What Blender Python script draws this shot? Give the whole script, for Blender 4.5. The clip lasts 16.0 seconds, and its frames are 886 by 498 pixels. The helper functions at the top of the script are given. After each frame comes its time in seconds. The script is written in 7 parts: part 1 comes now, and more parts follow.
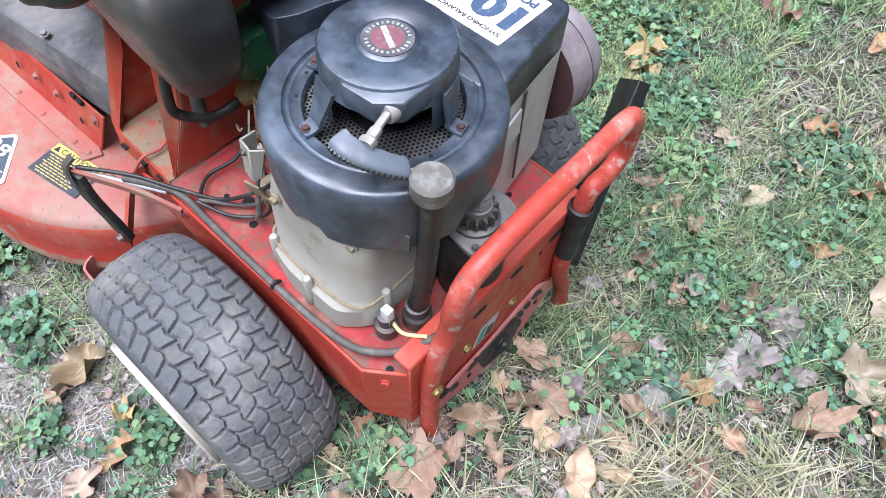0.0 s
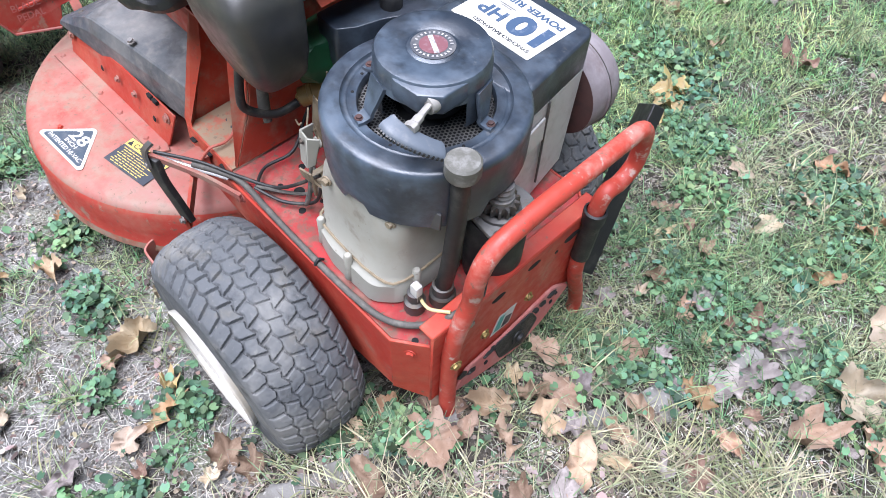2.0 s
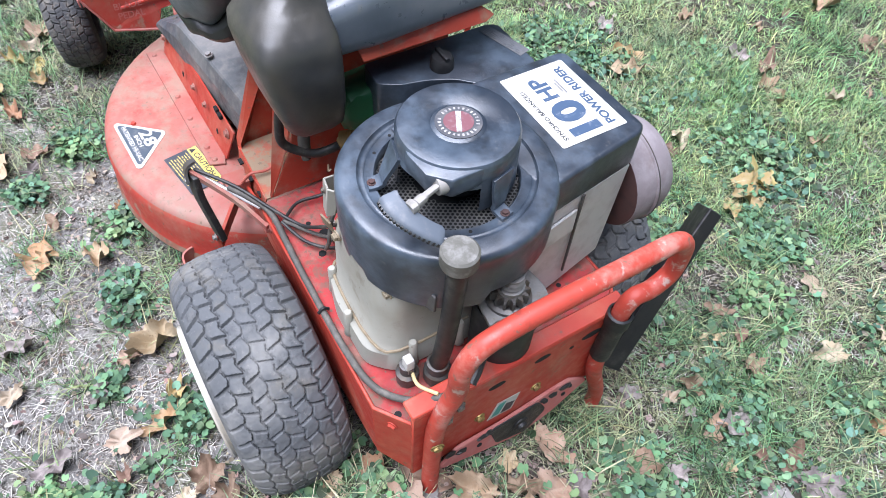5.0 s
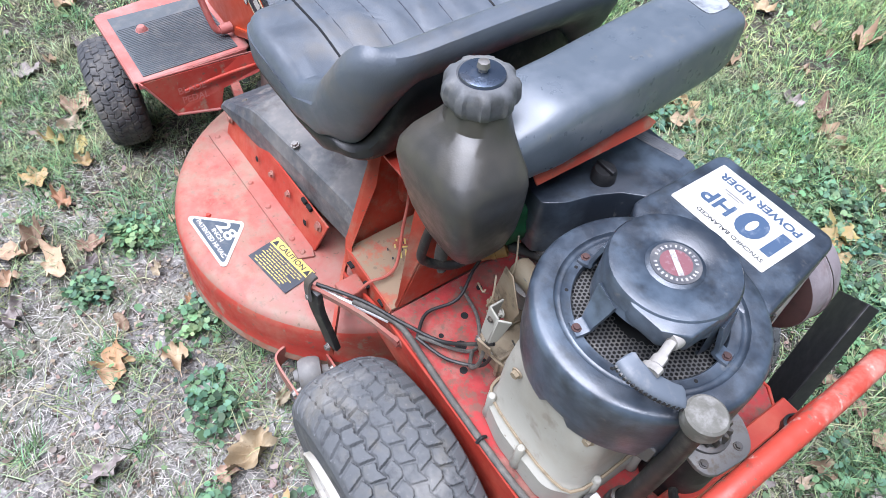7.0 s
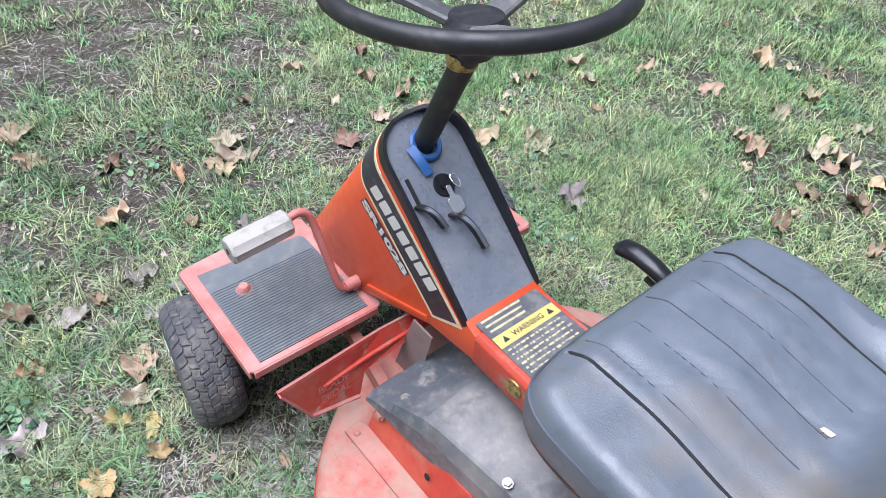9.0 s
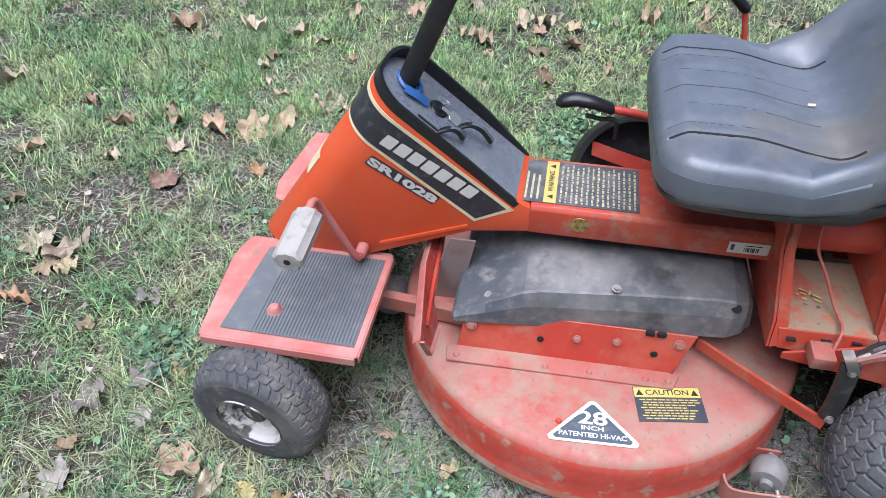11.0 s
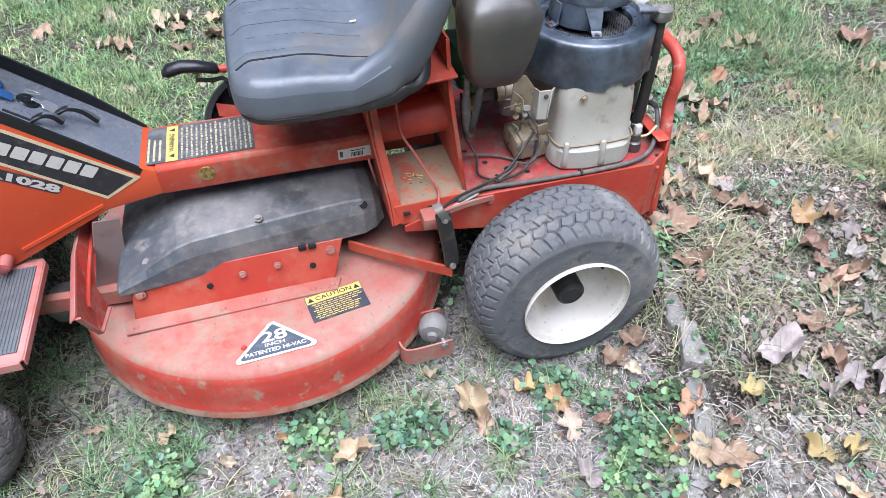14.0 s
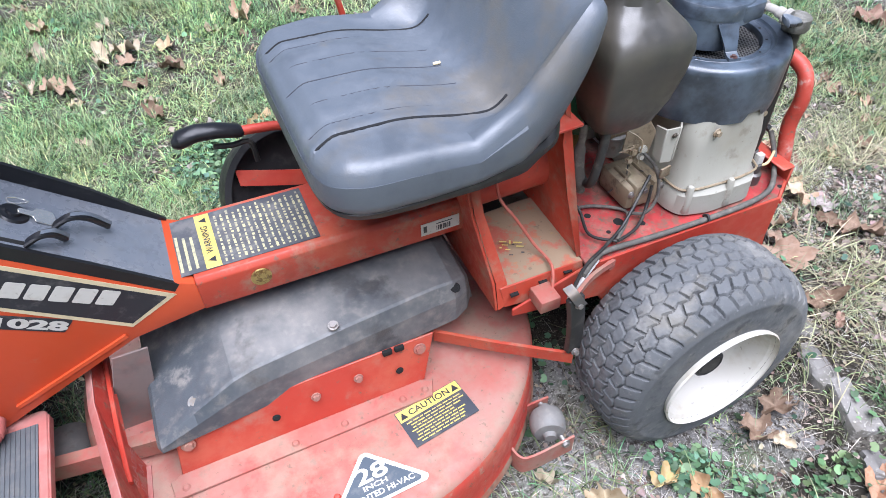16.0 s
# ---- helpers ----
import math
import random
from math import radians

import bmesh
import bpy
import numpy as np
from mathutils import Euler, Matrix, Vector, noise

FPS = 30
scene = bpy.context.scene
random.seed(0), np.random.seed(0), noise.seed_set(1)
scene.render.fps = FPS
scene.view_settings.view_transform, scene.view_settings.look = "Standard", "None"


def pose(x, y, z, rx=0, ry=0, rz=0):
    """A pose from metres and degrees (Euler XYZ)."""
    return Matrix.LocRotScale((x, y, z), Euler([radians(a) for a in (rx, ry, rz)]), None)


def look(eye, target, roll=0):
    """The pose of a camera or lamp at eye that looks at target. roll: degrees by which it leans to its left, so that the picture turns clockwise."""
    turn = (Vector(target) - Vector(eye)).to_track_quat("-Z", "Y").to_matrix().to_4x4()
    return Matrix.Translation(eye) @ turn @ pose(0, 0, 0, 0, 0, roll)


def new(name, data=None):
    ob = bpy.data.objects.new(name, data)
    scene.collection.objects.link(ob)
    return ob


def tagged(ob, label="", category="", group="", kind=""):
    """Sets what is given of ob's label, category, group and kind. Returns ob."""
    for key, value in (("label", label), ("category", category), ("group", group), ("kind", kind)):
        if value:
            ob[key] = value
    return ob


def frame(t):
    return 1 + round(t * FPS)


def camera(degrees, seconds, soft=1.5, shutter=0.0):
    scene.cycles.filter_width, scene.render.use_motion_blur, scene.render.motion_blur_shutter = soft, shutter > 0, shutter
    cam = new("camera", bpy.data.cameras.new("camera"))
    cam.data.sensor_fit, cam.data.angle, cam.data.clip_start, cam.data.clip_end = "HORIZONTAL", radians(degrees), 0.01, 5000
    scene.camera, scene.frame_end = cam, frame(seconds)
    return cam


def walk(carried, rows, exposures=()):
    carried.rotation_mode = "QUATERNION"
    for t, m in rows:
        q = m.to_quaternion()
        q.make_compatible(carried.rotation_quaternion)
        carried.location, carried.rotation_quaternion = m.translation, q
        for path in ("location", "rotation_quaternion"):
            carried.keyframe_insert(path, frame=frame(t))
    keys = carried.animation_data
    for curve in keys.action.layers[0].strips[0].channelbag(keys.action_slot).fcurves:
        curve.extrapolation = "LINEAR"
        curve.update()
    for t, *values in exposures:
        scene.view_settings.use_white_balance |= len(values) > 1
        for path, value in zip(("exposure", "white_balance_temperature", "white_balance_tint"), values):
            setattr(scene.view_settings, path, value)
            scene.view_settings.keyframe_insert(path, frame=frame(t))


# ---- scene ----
cam = camera(67.26, 16.0, soft=0.75)
PATH = [
    (0, (0.498, -0.377, 1.115), (-0.174, 0.442, -0.581), 3.4),
    (0.5, (0.454, -0.437, 1.150), (-0.294, 0.373, -0.518), 3.5),
    (1, (0.488, -0.500, 1.183), (-0.297, 0.315, -0.466), 3.6),
    (1.5, (0.560, -0.504, 1.212), (-0.252, 0.327, -0.416), 3.3),
    (2, (0.580, -0.464, 1.162), (-0.225, 0.374, -0.466), 3.2),
    (2.5, (0.589, -0.416, 1.131), (-0.267, 0.361, -0.501), 3.4),
    (3, (0.581, -0.417, 1.145), (-0.382, 0.220, -0.488), 3.8),
    (3.5, (0.612, -0.374, 1.145), (-0.395, 0.210, -0.482), 3.7),
    (4, (0.612, -0.340, 1.164), (-0.386, 0.266, -0.460), 3.8),
    (4.2, (0.603, -0.334, 1.172), (-0.390, 0.288, -0.449), 4.0),
    (6.3, (0.473, -0.365, 1.173), (-0.534, 0.355, -0.398), 3.5),
    (6.5, (0.418, -0.390, 1.174), (-0.579, 0.335, -0.401), 3.5),
    (7, (0.312, -0.467, 1.206), (-0.667, 0.285, -0.367), 4.1),
    (7.5, (0.174, -0.450, 1.211), (-0.800, 0.297, -0.368), 4.0),
    (8, (-0.049, -0.420, 1.210), (-1.076, 0.334, -0.332), 4.0),
    (8.2, (-0.118, -0.417, 1.216), (-1.215, 0.340, -0.276), 3.7),
    (10.3, (-0.595, -0.835, 1.153), (-1.170, 0.543, -0.177), -0.3),
    (10.5, (-0.648, -0.858, 1.165), (-1.091, 0.551, -0.183), -0.4),
    (11, (-0.715, -0.979, 1.188), (-1.003, 0.442, -0.189), -0.6),
    (11.5, (-0.655, -1.178, 1.156), (-0.952, 0.234, -0.229), -1.4),
    (12, (-0.565, -1.212, 1.171), (-0.772, 0.202, -0.228), -1.1),
    (12.5, (-0.487, -1.189, 1.211), (-0.399, 0.246, -0.180), -1.0),
    (13, (-0.480, -1.193, 1.196), (-0.211, 0.234, -0.179), -0.6),
    (13.5, (-0.490, -1.204, 1.200), (-0.148, 0.208, -0.174), -0.4),
    (14, (-0.489, -1.185, 1.184), (-0.108, 0.214, -0.194), -0.5),
    (14.5, (-0.538, -1.160, 1.177), (-0.060, 0.194, -0.215), -0.1),
    (15, (-0.609, -1.097, 1.178), (-0.048, 0.197, -0.240), -0.0),
    (15.5, (-0.637, -0.972, 1.172), (-0.068, 0.330, -0.236), -0.7),
    (16, (-0.677, -0.795, 1.118), (-0.108, 0.516, -0.281), -0.9),
]
walk(cam, [(t, look(eye, target, roll)) for t, eye, target, roll in PATH],
     exposures=[(0, 1.12), (2, 1.16), (3.5, 1.18), (8.2, 1.18), (10.3, 0.94), (12, 0.97), (13, 1.14), (15, 1.2), (16, 1.24)])

# ---- world, sun, exposure ----
world = bpy.data.worlds.new("sky")
scene.world = world
world.use_nodes = True
wn = world.node_tree
sky = wn.nodes.new("ShaderNodeTexSky")
sky.sky_type = "NISHITA"
sky.sun_disc = False
sky.sun_elevation, sky.sun_rotation = radians(76), radians(-171)
sky.air_density, sky.dust_density, sky.ozone_density = 1.0, 1.2, 1.2
wn.links.new(sky.outputs[0], wn.nodes["Background"].inputs["Color"])
wn.nodes["Background"].inputs["Strength"].default_value = 0.036
sun_data = bpy.data.lights.new("sun", "SUN")
sun_data.energy, sun_data.angle, sun_data.color = 4.1, radians(62), (0.94, 0.975, 1.16)
sun_ob = new("sun", sun_data)
sun_ob.matrix_world = look((-0.50, -0.72, 3.2), (-0.3, 0, 0))


# ---- materials ----
def node(nt, kind, **props):
    n = nt.nodes.new(kind)
    for key, value in props.items():
        n.inputs[key].default_value = value
    return n


def noise_fac(nt, scale, detail=4.0, rough=0.6, lo=0.35, hi=0.65, coord="Object", stretch=None):
    tc = nt.nodes.new("ShaderNodeTexCoord")
    src = tc.outputs[coord]
    if stretch:
        mp = nt.nodes.new("ShaderNodeMapping")
        mp.inputs["Scale"].default_value = stretch
        nt.links.new(src, mp.inputs["Vector"])
        src = mp.outputs["Vector"]
    n = node(nt, "ShaderNodeTexNoise", Scale=scale, Detail=detail, Roughness=rough)
    nt.links.new(src, n.inputs["Vector"])
    r = nt.nodes.new("ShaderNodeMapRange")
    r.interpolation_type = "SMOOTHSTEP"
    r.inputs["From Min"].default_value, r.inputs["From Max"].default_value = lo, hi
    nt.links.new(n.outputs["Fac"], r.inputs["Value"])
    return r.outputs["Result"]


def mixed(nt, fac, a, b):
    m = nt.nodes.new("ShaderNodeMix")
    m.data_type = "RGBA"
    for sock, v in ((m.inputs[0], fac), (m.inputs[6], a), (m.inputs[7], b)):
        if isinstance(v, (int, float)):
            sock.default_value = v
        elif isinstance(v, tuple):
            sock.default_value = (*v, 1)
        else:
            nt.links.new(v, sock)
    return m.outputs[2]


def surface(name, base, layers=(), rough=0.5, rough2=None, metal=0.0, bump=0.0, bump_scale=400.0, vary=0.0, island=0.0, gloss=0.5, coord="Object"):
    """A principled material: base colour, then layers of (colour, scale, lo, hi, strength) laid over it by noise."""
    m = bpy.data.materials.new(name)
    m.use_nodes = True
    nt = m.node_tree
    p = nt.nodes["Principled BSDF"]
    col = base
    for k, (c, scale, lo, hi, strength) in enumerate(layers):
        fac = noise_fac(nt, scale, 5.0, 0.65, lo, hi, coord)
        mul = nt.nodes.new("ShaderNodeMath")
        mul.operation = "MULTIPLY"
        mul.inputs[1].default_value = strength
        nt.links.new(fac, mul.inputs[0])
        col = mixed(nt, mul.outputs[0], col, c)
    if vary or island:
        src = nt.nodes.new("ShaderNodeObjectInfo").outputs["Random"] if vary else nt.nodes.new("ShaderNodeNewGeometry").outputs["Random Per Island"]
        amount = vary or island
        hsv = nt.nodes.new("ShaderNodeHueSaturation")
        r = nt.nodes.new("ShaderNodeMapRange")
        r.inputs["To Min"].default_value, r.inputs["To Max"].default_value = 1 - amount, 1 + amount
        nt.links.new(src, r.inputs["Value"])
        nt.links.new(r.outputs["Result"], hsv.inputs["Value"])
        wob = nt.nodes.new("ShaderNodeMath")
        wob.operation = "FRACT"
        tm = nt.nodes.new("ShaderNodeMath")
        tm.operation = "MULTIPLY"
        tm.inputs[1].default_value = 7.31
        nt.links.new(src, tm.inputs[0])
        nt.links.new(tm.outputs[0], wob.inputs[0])
        r2 = nt.nodes.new("ShaderNodeMapRange")
        r2.inputs["To Min"].default_value, r2.inputs["To Max"].default_value = 0.5 - amount * 0.07, 0.5 + amount * 0.07
        nt.links.new(wob.outputs[0], r2.inputs["Value"])
        nt.links.new(r2.outputs["Result"], hsv.inputs["Hue"])
        if isinstance(col, tuple):
            hsv.inputs["Color"].default_value = (*col, 1)
        else:
            nt.links.new(col, hsv.inputs["Color"])
        col = hsv.outputs["Color"]
    if isinstance(col, tuple):
        p.inputs["Base Color"].default_value = (*col, 1)
    else:
        nt.links.new(col, p.inputs["Base Color"])
    p.inputs["Metallic"].default_value = metal
    p.inputs["Specular IOR Level"].default_value = gloss
    if rough2 is None:
        p.inputs["Roughness"].default_value = rough
    else:
        fac = noise_fac(nt, 45.0, 5.0, 0.6, 0.3, 0.7, coord)
        r = nt.nodes.new("ShaderNodeMapRange")
        r.inputs["To Min"].default_value, r.inputs["To Max"].default_value = rough, rough2
        nt.links.new(fac, r.inputs["Value"])
        nt.links.new(r.outputs["Result"], p.inputs["Roughness"])
    if bump:
        tc = nt.nodes.new("ShaderNodeTexCoord")
        n = node(nt, "ShaderNodeTexNoise", Scale=bump_scale, Detail=3.0)
        nt.links.new(tc.outputs[coord], n.inputs["Vector"])
        b = node(nt, "ShaderNodeBump", Strength=bump, Distance=0.002)
        nt.links.new(n.outputs["Fac"], b.inputs["Height"])
        nt.links.new(b.outputs["Normal"], p.inputs["Normal"])
    return m


DUST, MUD, RUST = (0.34, 0.27, 0.19), (0.13, 0.10, 0.07), (0.11, 0.045, 0.025)
red = surface("red_paint", (0.44, 0.045, 0.027), [((0.50, 0.12, 0.07), 9, 0.45, 0.7, 0.6), ((0.29, 0.22, 0.16), 16, 0.52, 0.78, 0.6), ((0.24, 0.03, 0.02), 6, 0.55, 0.7, 0.5), (MUD, 60, 0.62, 0.70, 0.75)], 0.35, 0.6, bump=0.08)
red_bar = surface("scraped_red_tube", (0.45, 0.055, 0.035), [((0.55, 0.24, 0.19), 14, 0.48, 0.68, 0.8), ((0.50, 0.40, 0.34), 40, 0.58, 0.68, 0.8), ((0.20, 0.03, 0.02), 18, 0.58, 0.7, 0.6), (MUD, 70, 0.60, 0.68, 0.7)], 0.38, 0.6, bump=0.08)
red_frame = surface("orange_red_paint", (0.43, 0.053, 0.028), [((0.47, 0.12, 0.06), 12, 0.45, 0.7, 0.5), ((0.30, 0.22, 0.15), 22, 0.48, 0.74, 0.7), ((0.22, 0.05, 0.03), 8, 0.55, 0.7, 0.5), (MUD, 70, 0.60, 0.68, 0.7)], 0.38, 0.65, bump=0.1)
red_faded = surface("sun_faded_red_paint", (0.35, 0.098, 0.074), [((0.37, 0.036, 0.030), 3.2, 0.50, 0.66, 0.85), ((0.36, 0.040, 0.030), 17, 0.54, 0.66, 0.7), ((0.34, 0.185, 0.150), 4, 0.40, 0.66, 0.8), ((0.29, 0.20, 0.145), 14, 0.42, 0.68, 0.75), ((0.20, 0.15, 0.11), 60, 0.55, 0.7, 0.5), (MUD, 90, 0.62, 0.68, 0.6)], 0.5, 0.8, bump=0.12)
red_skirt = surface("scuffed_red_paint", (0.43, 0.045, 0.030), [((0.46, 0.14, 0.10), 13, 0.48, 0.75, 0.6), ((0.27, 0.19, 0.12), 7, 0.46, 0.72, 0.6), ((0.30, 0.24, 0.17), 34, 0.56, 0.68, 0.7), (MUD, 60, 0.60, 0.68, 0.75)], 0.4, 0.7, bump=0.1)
orange = surface("orange_red_plastic", (0.56, 0.068, 0.020), [((0.56, 0.10, 0.04), 5, 0.4, 0.7, 0.5), (DUST, 30, 0.62, 0.85, 0.35)], 0.32, 0.45, bump=0.02)
pink = surface("faded_pink_paint", (0.42, 0.125, 0.105), [((0.46, 0.25, 0.22), 10, 0.4, 0.7, 0.7), ((0.20, 0.15, 0.12), 16, 0.56, 0.72, 0.55), ((0.52, 0.07, 0.05), 30, 0.6, 0.75, 0.6), (DUST, 40, 0.56, 0.8, 0.5)], 0.55, 0.8, bump=0.08)
dusty_floor = surface("dusty_red_sheet", (0.40, 0.034, 0.034), [((0.26, 0.16, 0.12), 14, 0.42, 0.62, 0.75), ((0.20, 0.02, 0.02), 9, 0.46, 0.62, 0.7), ((0.15, 0.085, 0.06), 38, 0.48, 0.62, 0.75), (MUD, 90, 0.54, 0.64, 0.85)], 0.6, 0.85, bump=0.12)
tray_dust = surface("dust_covered_sheet", (0.27, 0.19, 0.12), [((0.42, 0.07, 0.045), 20, 0.50, 0.62, 0.8), ((0.36, 0.27, 0.09), 40, 0.56, 0.75, 0.5), (MUD, 70, 0.6, 0.68, 0.6)], 0.8, bump=0.15)
# The blue-grey layer is scuffing with the sky's sheen put into the colour.
black_shroud = surface("sheen_tinted_black_shroud", (0.020, 0.027, 0.038), [((0.105, 0.14, 0.18), 9, 0.42, 0.70, 0.7), ((0.16, 0.16, 0.15), 70, 0.62, 0.78, 0.45), ((0.010, 0.011, 0.012), 24, 0.50, 0.7, 0.6), ((0.20, 0.18, 0.15), 22, 0.64, 0.74, 0.35)], 0.28, 0.46, bump=0.10, bump_scale=420, gloss=0.95)
black_dusty = surface("dusty_black_plastic", (0.040, 0.042, 0.046), [((0.20, 0.19, 0.175), 5, 0.35, 0.75, 0.75), ((0.27, 0.24, 0.20), 40, 0.5, 0.8, 0.45), ((0.045, 0.045, 0.045), 14, 0.55, 0.7, 0.6)], 0.42, 0.7, bump=0.15)
# Black plastic greyed to put the sky's blue sheen into its colour.
arm_grey = surface("sky_sheen_black_plastic", (0.092, 0.112, 0.132), [((0.17, 0.19, 0.215), 8, 0.45, 0.7, 0.6), ((0.20, 0.185, 0.15), 50, 0.58, 0.75, 0.4)], 0.26, 0.45, bump=0.05, gloss=0.95)
black_tank = surface("grimy_black_tank", (0.028, 0.029, 0.030), [((0.120, 0.103, 0.074), 3, 0.38, 0.70, 0.6), ((0.12, 0.10, 0.08), 60, 0.55, 0.85, 0.25)], 0.30, 0.5, bump=0.08, gloss=0.8)
vinyl = surface("black_vinyl", (0.091, 0.107, 0.127), [((0.135, 0.115, 0.085), 5, 0.48, 0.70, 0.65), ((0.14, 0.125, 0.10), 26, 0.56, 0.8, 0.4), ((0.055, 0.066, 0.080), 9, 0.5, 0.7, 0.6)], 0.38, 0.58, bump=0.15, bump_scale=500, gloss=0.75)
black = surface("black_paint", (0.014, 0.014, 0.015), [((0.06, 0.055, 0.05), 30, 0.5, 0.75, 0.6)], 0.42, 0.6, bump=0.05)
black_gloss = surface("black_trim", (0.010, 0.010, 0.012), [((0.05, 0.05, 0.05), 40, 0.55, 0.8, 0.5)], 0.28, 0.45)
dash_mat = surface("grey_blue_dash", (0.15, 0.165, 0.19), [((0.22, 0.22, 0.22), 14, 0.45, 0.7, 0.6), ((0.09, 0.09, 0.095), 30, 0.56, 0.7, 0.5)], 0.22, 0.38, bump=0.04, gloss=0.8)
rubber = surface("worn_tyre_rubber", (0.105, 0.110, 0.114), [((0.24, 0.235, 0.22), 7, 0.44, 0.66, 0.75), ((0.17, 0.155, 0.125), 16, 0.50, 0.72, 0.6), ((0.27, 0.26, 0.24), 110, 0.58, 0.74, 0.45), ((0.045, 0.047, 0.050), 30, 0.54, 0.7, 0.7)], 0.6, 0.9, bump=0.25, bump_scale=260, gloss=0.35)
rubber_front = surface("dark_tyre_rubber", (0.060, 0.062, 0.066), [((0.15, 0.14, 0.125), 9, 0.42, 0.66, 0.7), ((0.22, 0.195, 0.16), 40, 0.52, 0.72, 0.6)], 0.65, 0.9, bump=0.3, bump_scale=300, gloss=0.35)
rim_white = surface("cream_wheel_enamel", (0.60, 0.57, 0.51), [((0.38, 0.30, 0.17), 10, 0.46, 0.72, 0.65), (MUD, 50, 0.62, 0.72, 0.6)], 0.35, 0.55, bump=0.04)
rim_dirty = surface("dirty_white_rim", (0.50, 0.48, 0.45), [((0.025, 0.023, 0.02), 18, 0.45, 0.53, 0.95), (MUD, 40, 0.5, 0.7, 0.6)], 0.55, 0.75, bump=0.1)
cast_tan = surface("oil_stained_casting", (0.27, 0.21, 0.135), [((0.36, 0.31, 0.22), 14, 0.45, 0.68, 0.7), ((0.09, 0.065, 0.04), 30, 0.50, 0.68, 0.8)], 0.5, 0.75, bump=0.15)
cast = surface("cream_painted_casting", (0.37, 0.355, 0.30), [((0.29, 0.25, 0.18), 5, 0.46, 0.74, 0.6), ((0.17, 0.14, 0.095), 22, 0.58, 0.74, 0.5), ((0.42, 0.40, 0.36), 12, 0.55, 0.7, 0.5), (MUD, 120, 0.66, 0.72, 0.7)], 0.42, 0.6, bump=0.12)
alu = surface("dull_aluminium", (0.56, 0.55, 0.53), [((0.36, 0.34, 0.31), 24, 0.45, 0.7, 0.6)], 0.42, 0.6, metal=0.3, bump=0.08)
steel = surface("dirty_steel", (0.32, 0.30, 0.28), [(RUST, 60, 0.55, 0.7, 0.6), (MUD, 40, 0.5, 0.7, 0.5)], 0.4, 0.6, metal=0.7)
steel_dark = surface("greasy_steel", (0.12, 0.115, 0.11), [(MUD, 40, 0.45, 0.65, 0.7)], 0.35, 0.6, metal=0.6)
brass = surface("brass_plated_bolt", (0.42, 0.32, 0.12), [(RUST, 120, 0.45, 0.6, 0.7)], 0.4, 0.6, metal=0.7)
muffler_mat = surface("heat_greyed_muffler", (0.21, 0.18, 0.185), [((0.29, 0.26, 0.265), 30, 0.4, 0.7, 0.7), ((0.13, 0.075, 0.06), 9, 0.58, 0.74, 0.6)], 0.7, 0.9, bump=0.3, bump_scale=300)
muffler_brown = surface("dark_brown_muffler_end", (0.075, 0.035, 0.03), [((0.03, 0.02, 0.02), 30, 0.4, 0.7, 0.6)], 0.8)
tube_black = surface("grimy_filler_tube", (0.018, 0.0175, 0.017), [((0.11, 0.10, 0.085), 25, 0.54, 0.74, 0.5)], 0.34, 0.55)
cap_grey = surface("dusty_grey_cap", (0.12, 0.115, 0.096), [((0.28, 0.27, 0.25), 50, 0.45, 0.7, 0.7)], 0.5, 0.7, bump=0.1)
fuel_cap_mat = surface("dusty_fuel_cap", (0.11, 0.115, 0.12), [((0.24, 0.23, 0.21), 35, 0.45, 0.7, 0.6), ((0.05, 0.048, 0.045), 20, 0.55, 0.7, 0.6)], 0.5, 0.7, bump=0.1)
grip_grey = surface("grey_pull_grip", (0.115, 0.135, 0.16), [((0.25, 0.25, 0.25), 40, 0.5, 0.75, 0.5)], 0.42, 0.6)
cable_grey = surface("grey_cable_sleeve", (0.085, 0.078, 0.068), [((0.20, 0.18, 0.15), 50, 0.45, 0.7, 0.7)], 0.7)
cable_red = surface("faded_red_wire", (0.42, 0.10, 0.07), [((0.4, 0.22, 0.16), 60, 0.45, 0.7, 0.6)], 0.6)
cable_black = surface("black_hose", (0.022, 0.021, 0.02), [((0.12, 0.11, 0.09), 40, 0.5, 0.7, 0.5)], 0.5)
yellow_wire = surface("cream_wire", (0.62, 0.5, 0.25), [], 0.5)
filter_mat = surface("yellowed_fuel_filter", (0.34, 0.20, 0.065), [((0.20, 0.11, 0.035), 40, 0.45, 0.7, 0.6)], 0.4)
green_plastic = surface("faded_green_plastic", (0.012, 0.085, 0.034), [((0.035, 0.10, 0.05), 40, 0.5, 0.7, 0.5)], 0.5)
pedal_grey = surface("worn_grey_pedal_rubber", (0.33, 0.31, 0.28), [((0.16, 0.15, 0.13), 40, 0.45, 0.7, 0.6)], 0.75, bump=0.15)
roller_grey = surface("scuffed_grey_plastic", (0.17, 0.165, 0.155), [((0.26, 0.245, 0.22), 30, 0.45, 0.7, 0.6), (MUD, 50, 0.55, 0.7, 0.6)], 0.55, 0.75, bump=0.1)
mat_rubber = surface("ribbed_rubber_mat", (0.096, 0.108, 0.115), [((0.19, 0.18, 0.165), 30, 0.45, 0.75, 0.5)], 0.55, 0.75, bump=0.1)
deck_mud = surface("mud_caked_red_edge", (0.30, 0.10, 0.06), [((0.27, 0.21, 0.15), 16, 0.38, 0.58, 0.85), ((0.12, 0.09, 0.065), 50, 0.5, 0.66, 0.7)], 0.75, bump=0.3)
arm_pale = surface("rubbed_pale_plastic", (0.34, 0.36, 0.38), [((0.10, 0.11, 0.12), 30, 0.42, 0.6, 0.85)], 0.5)
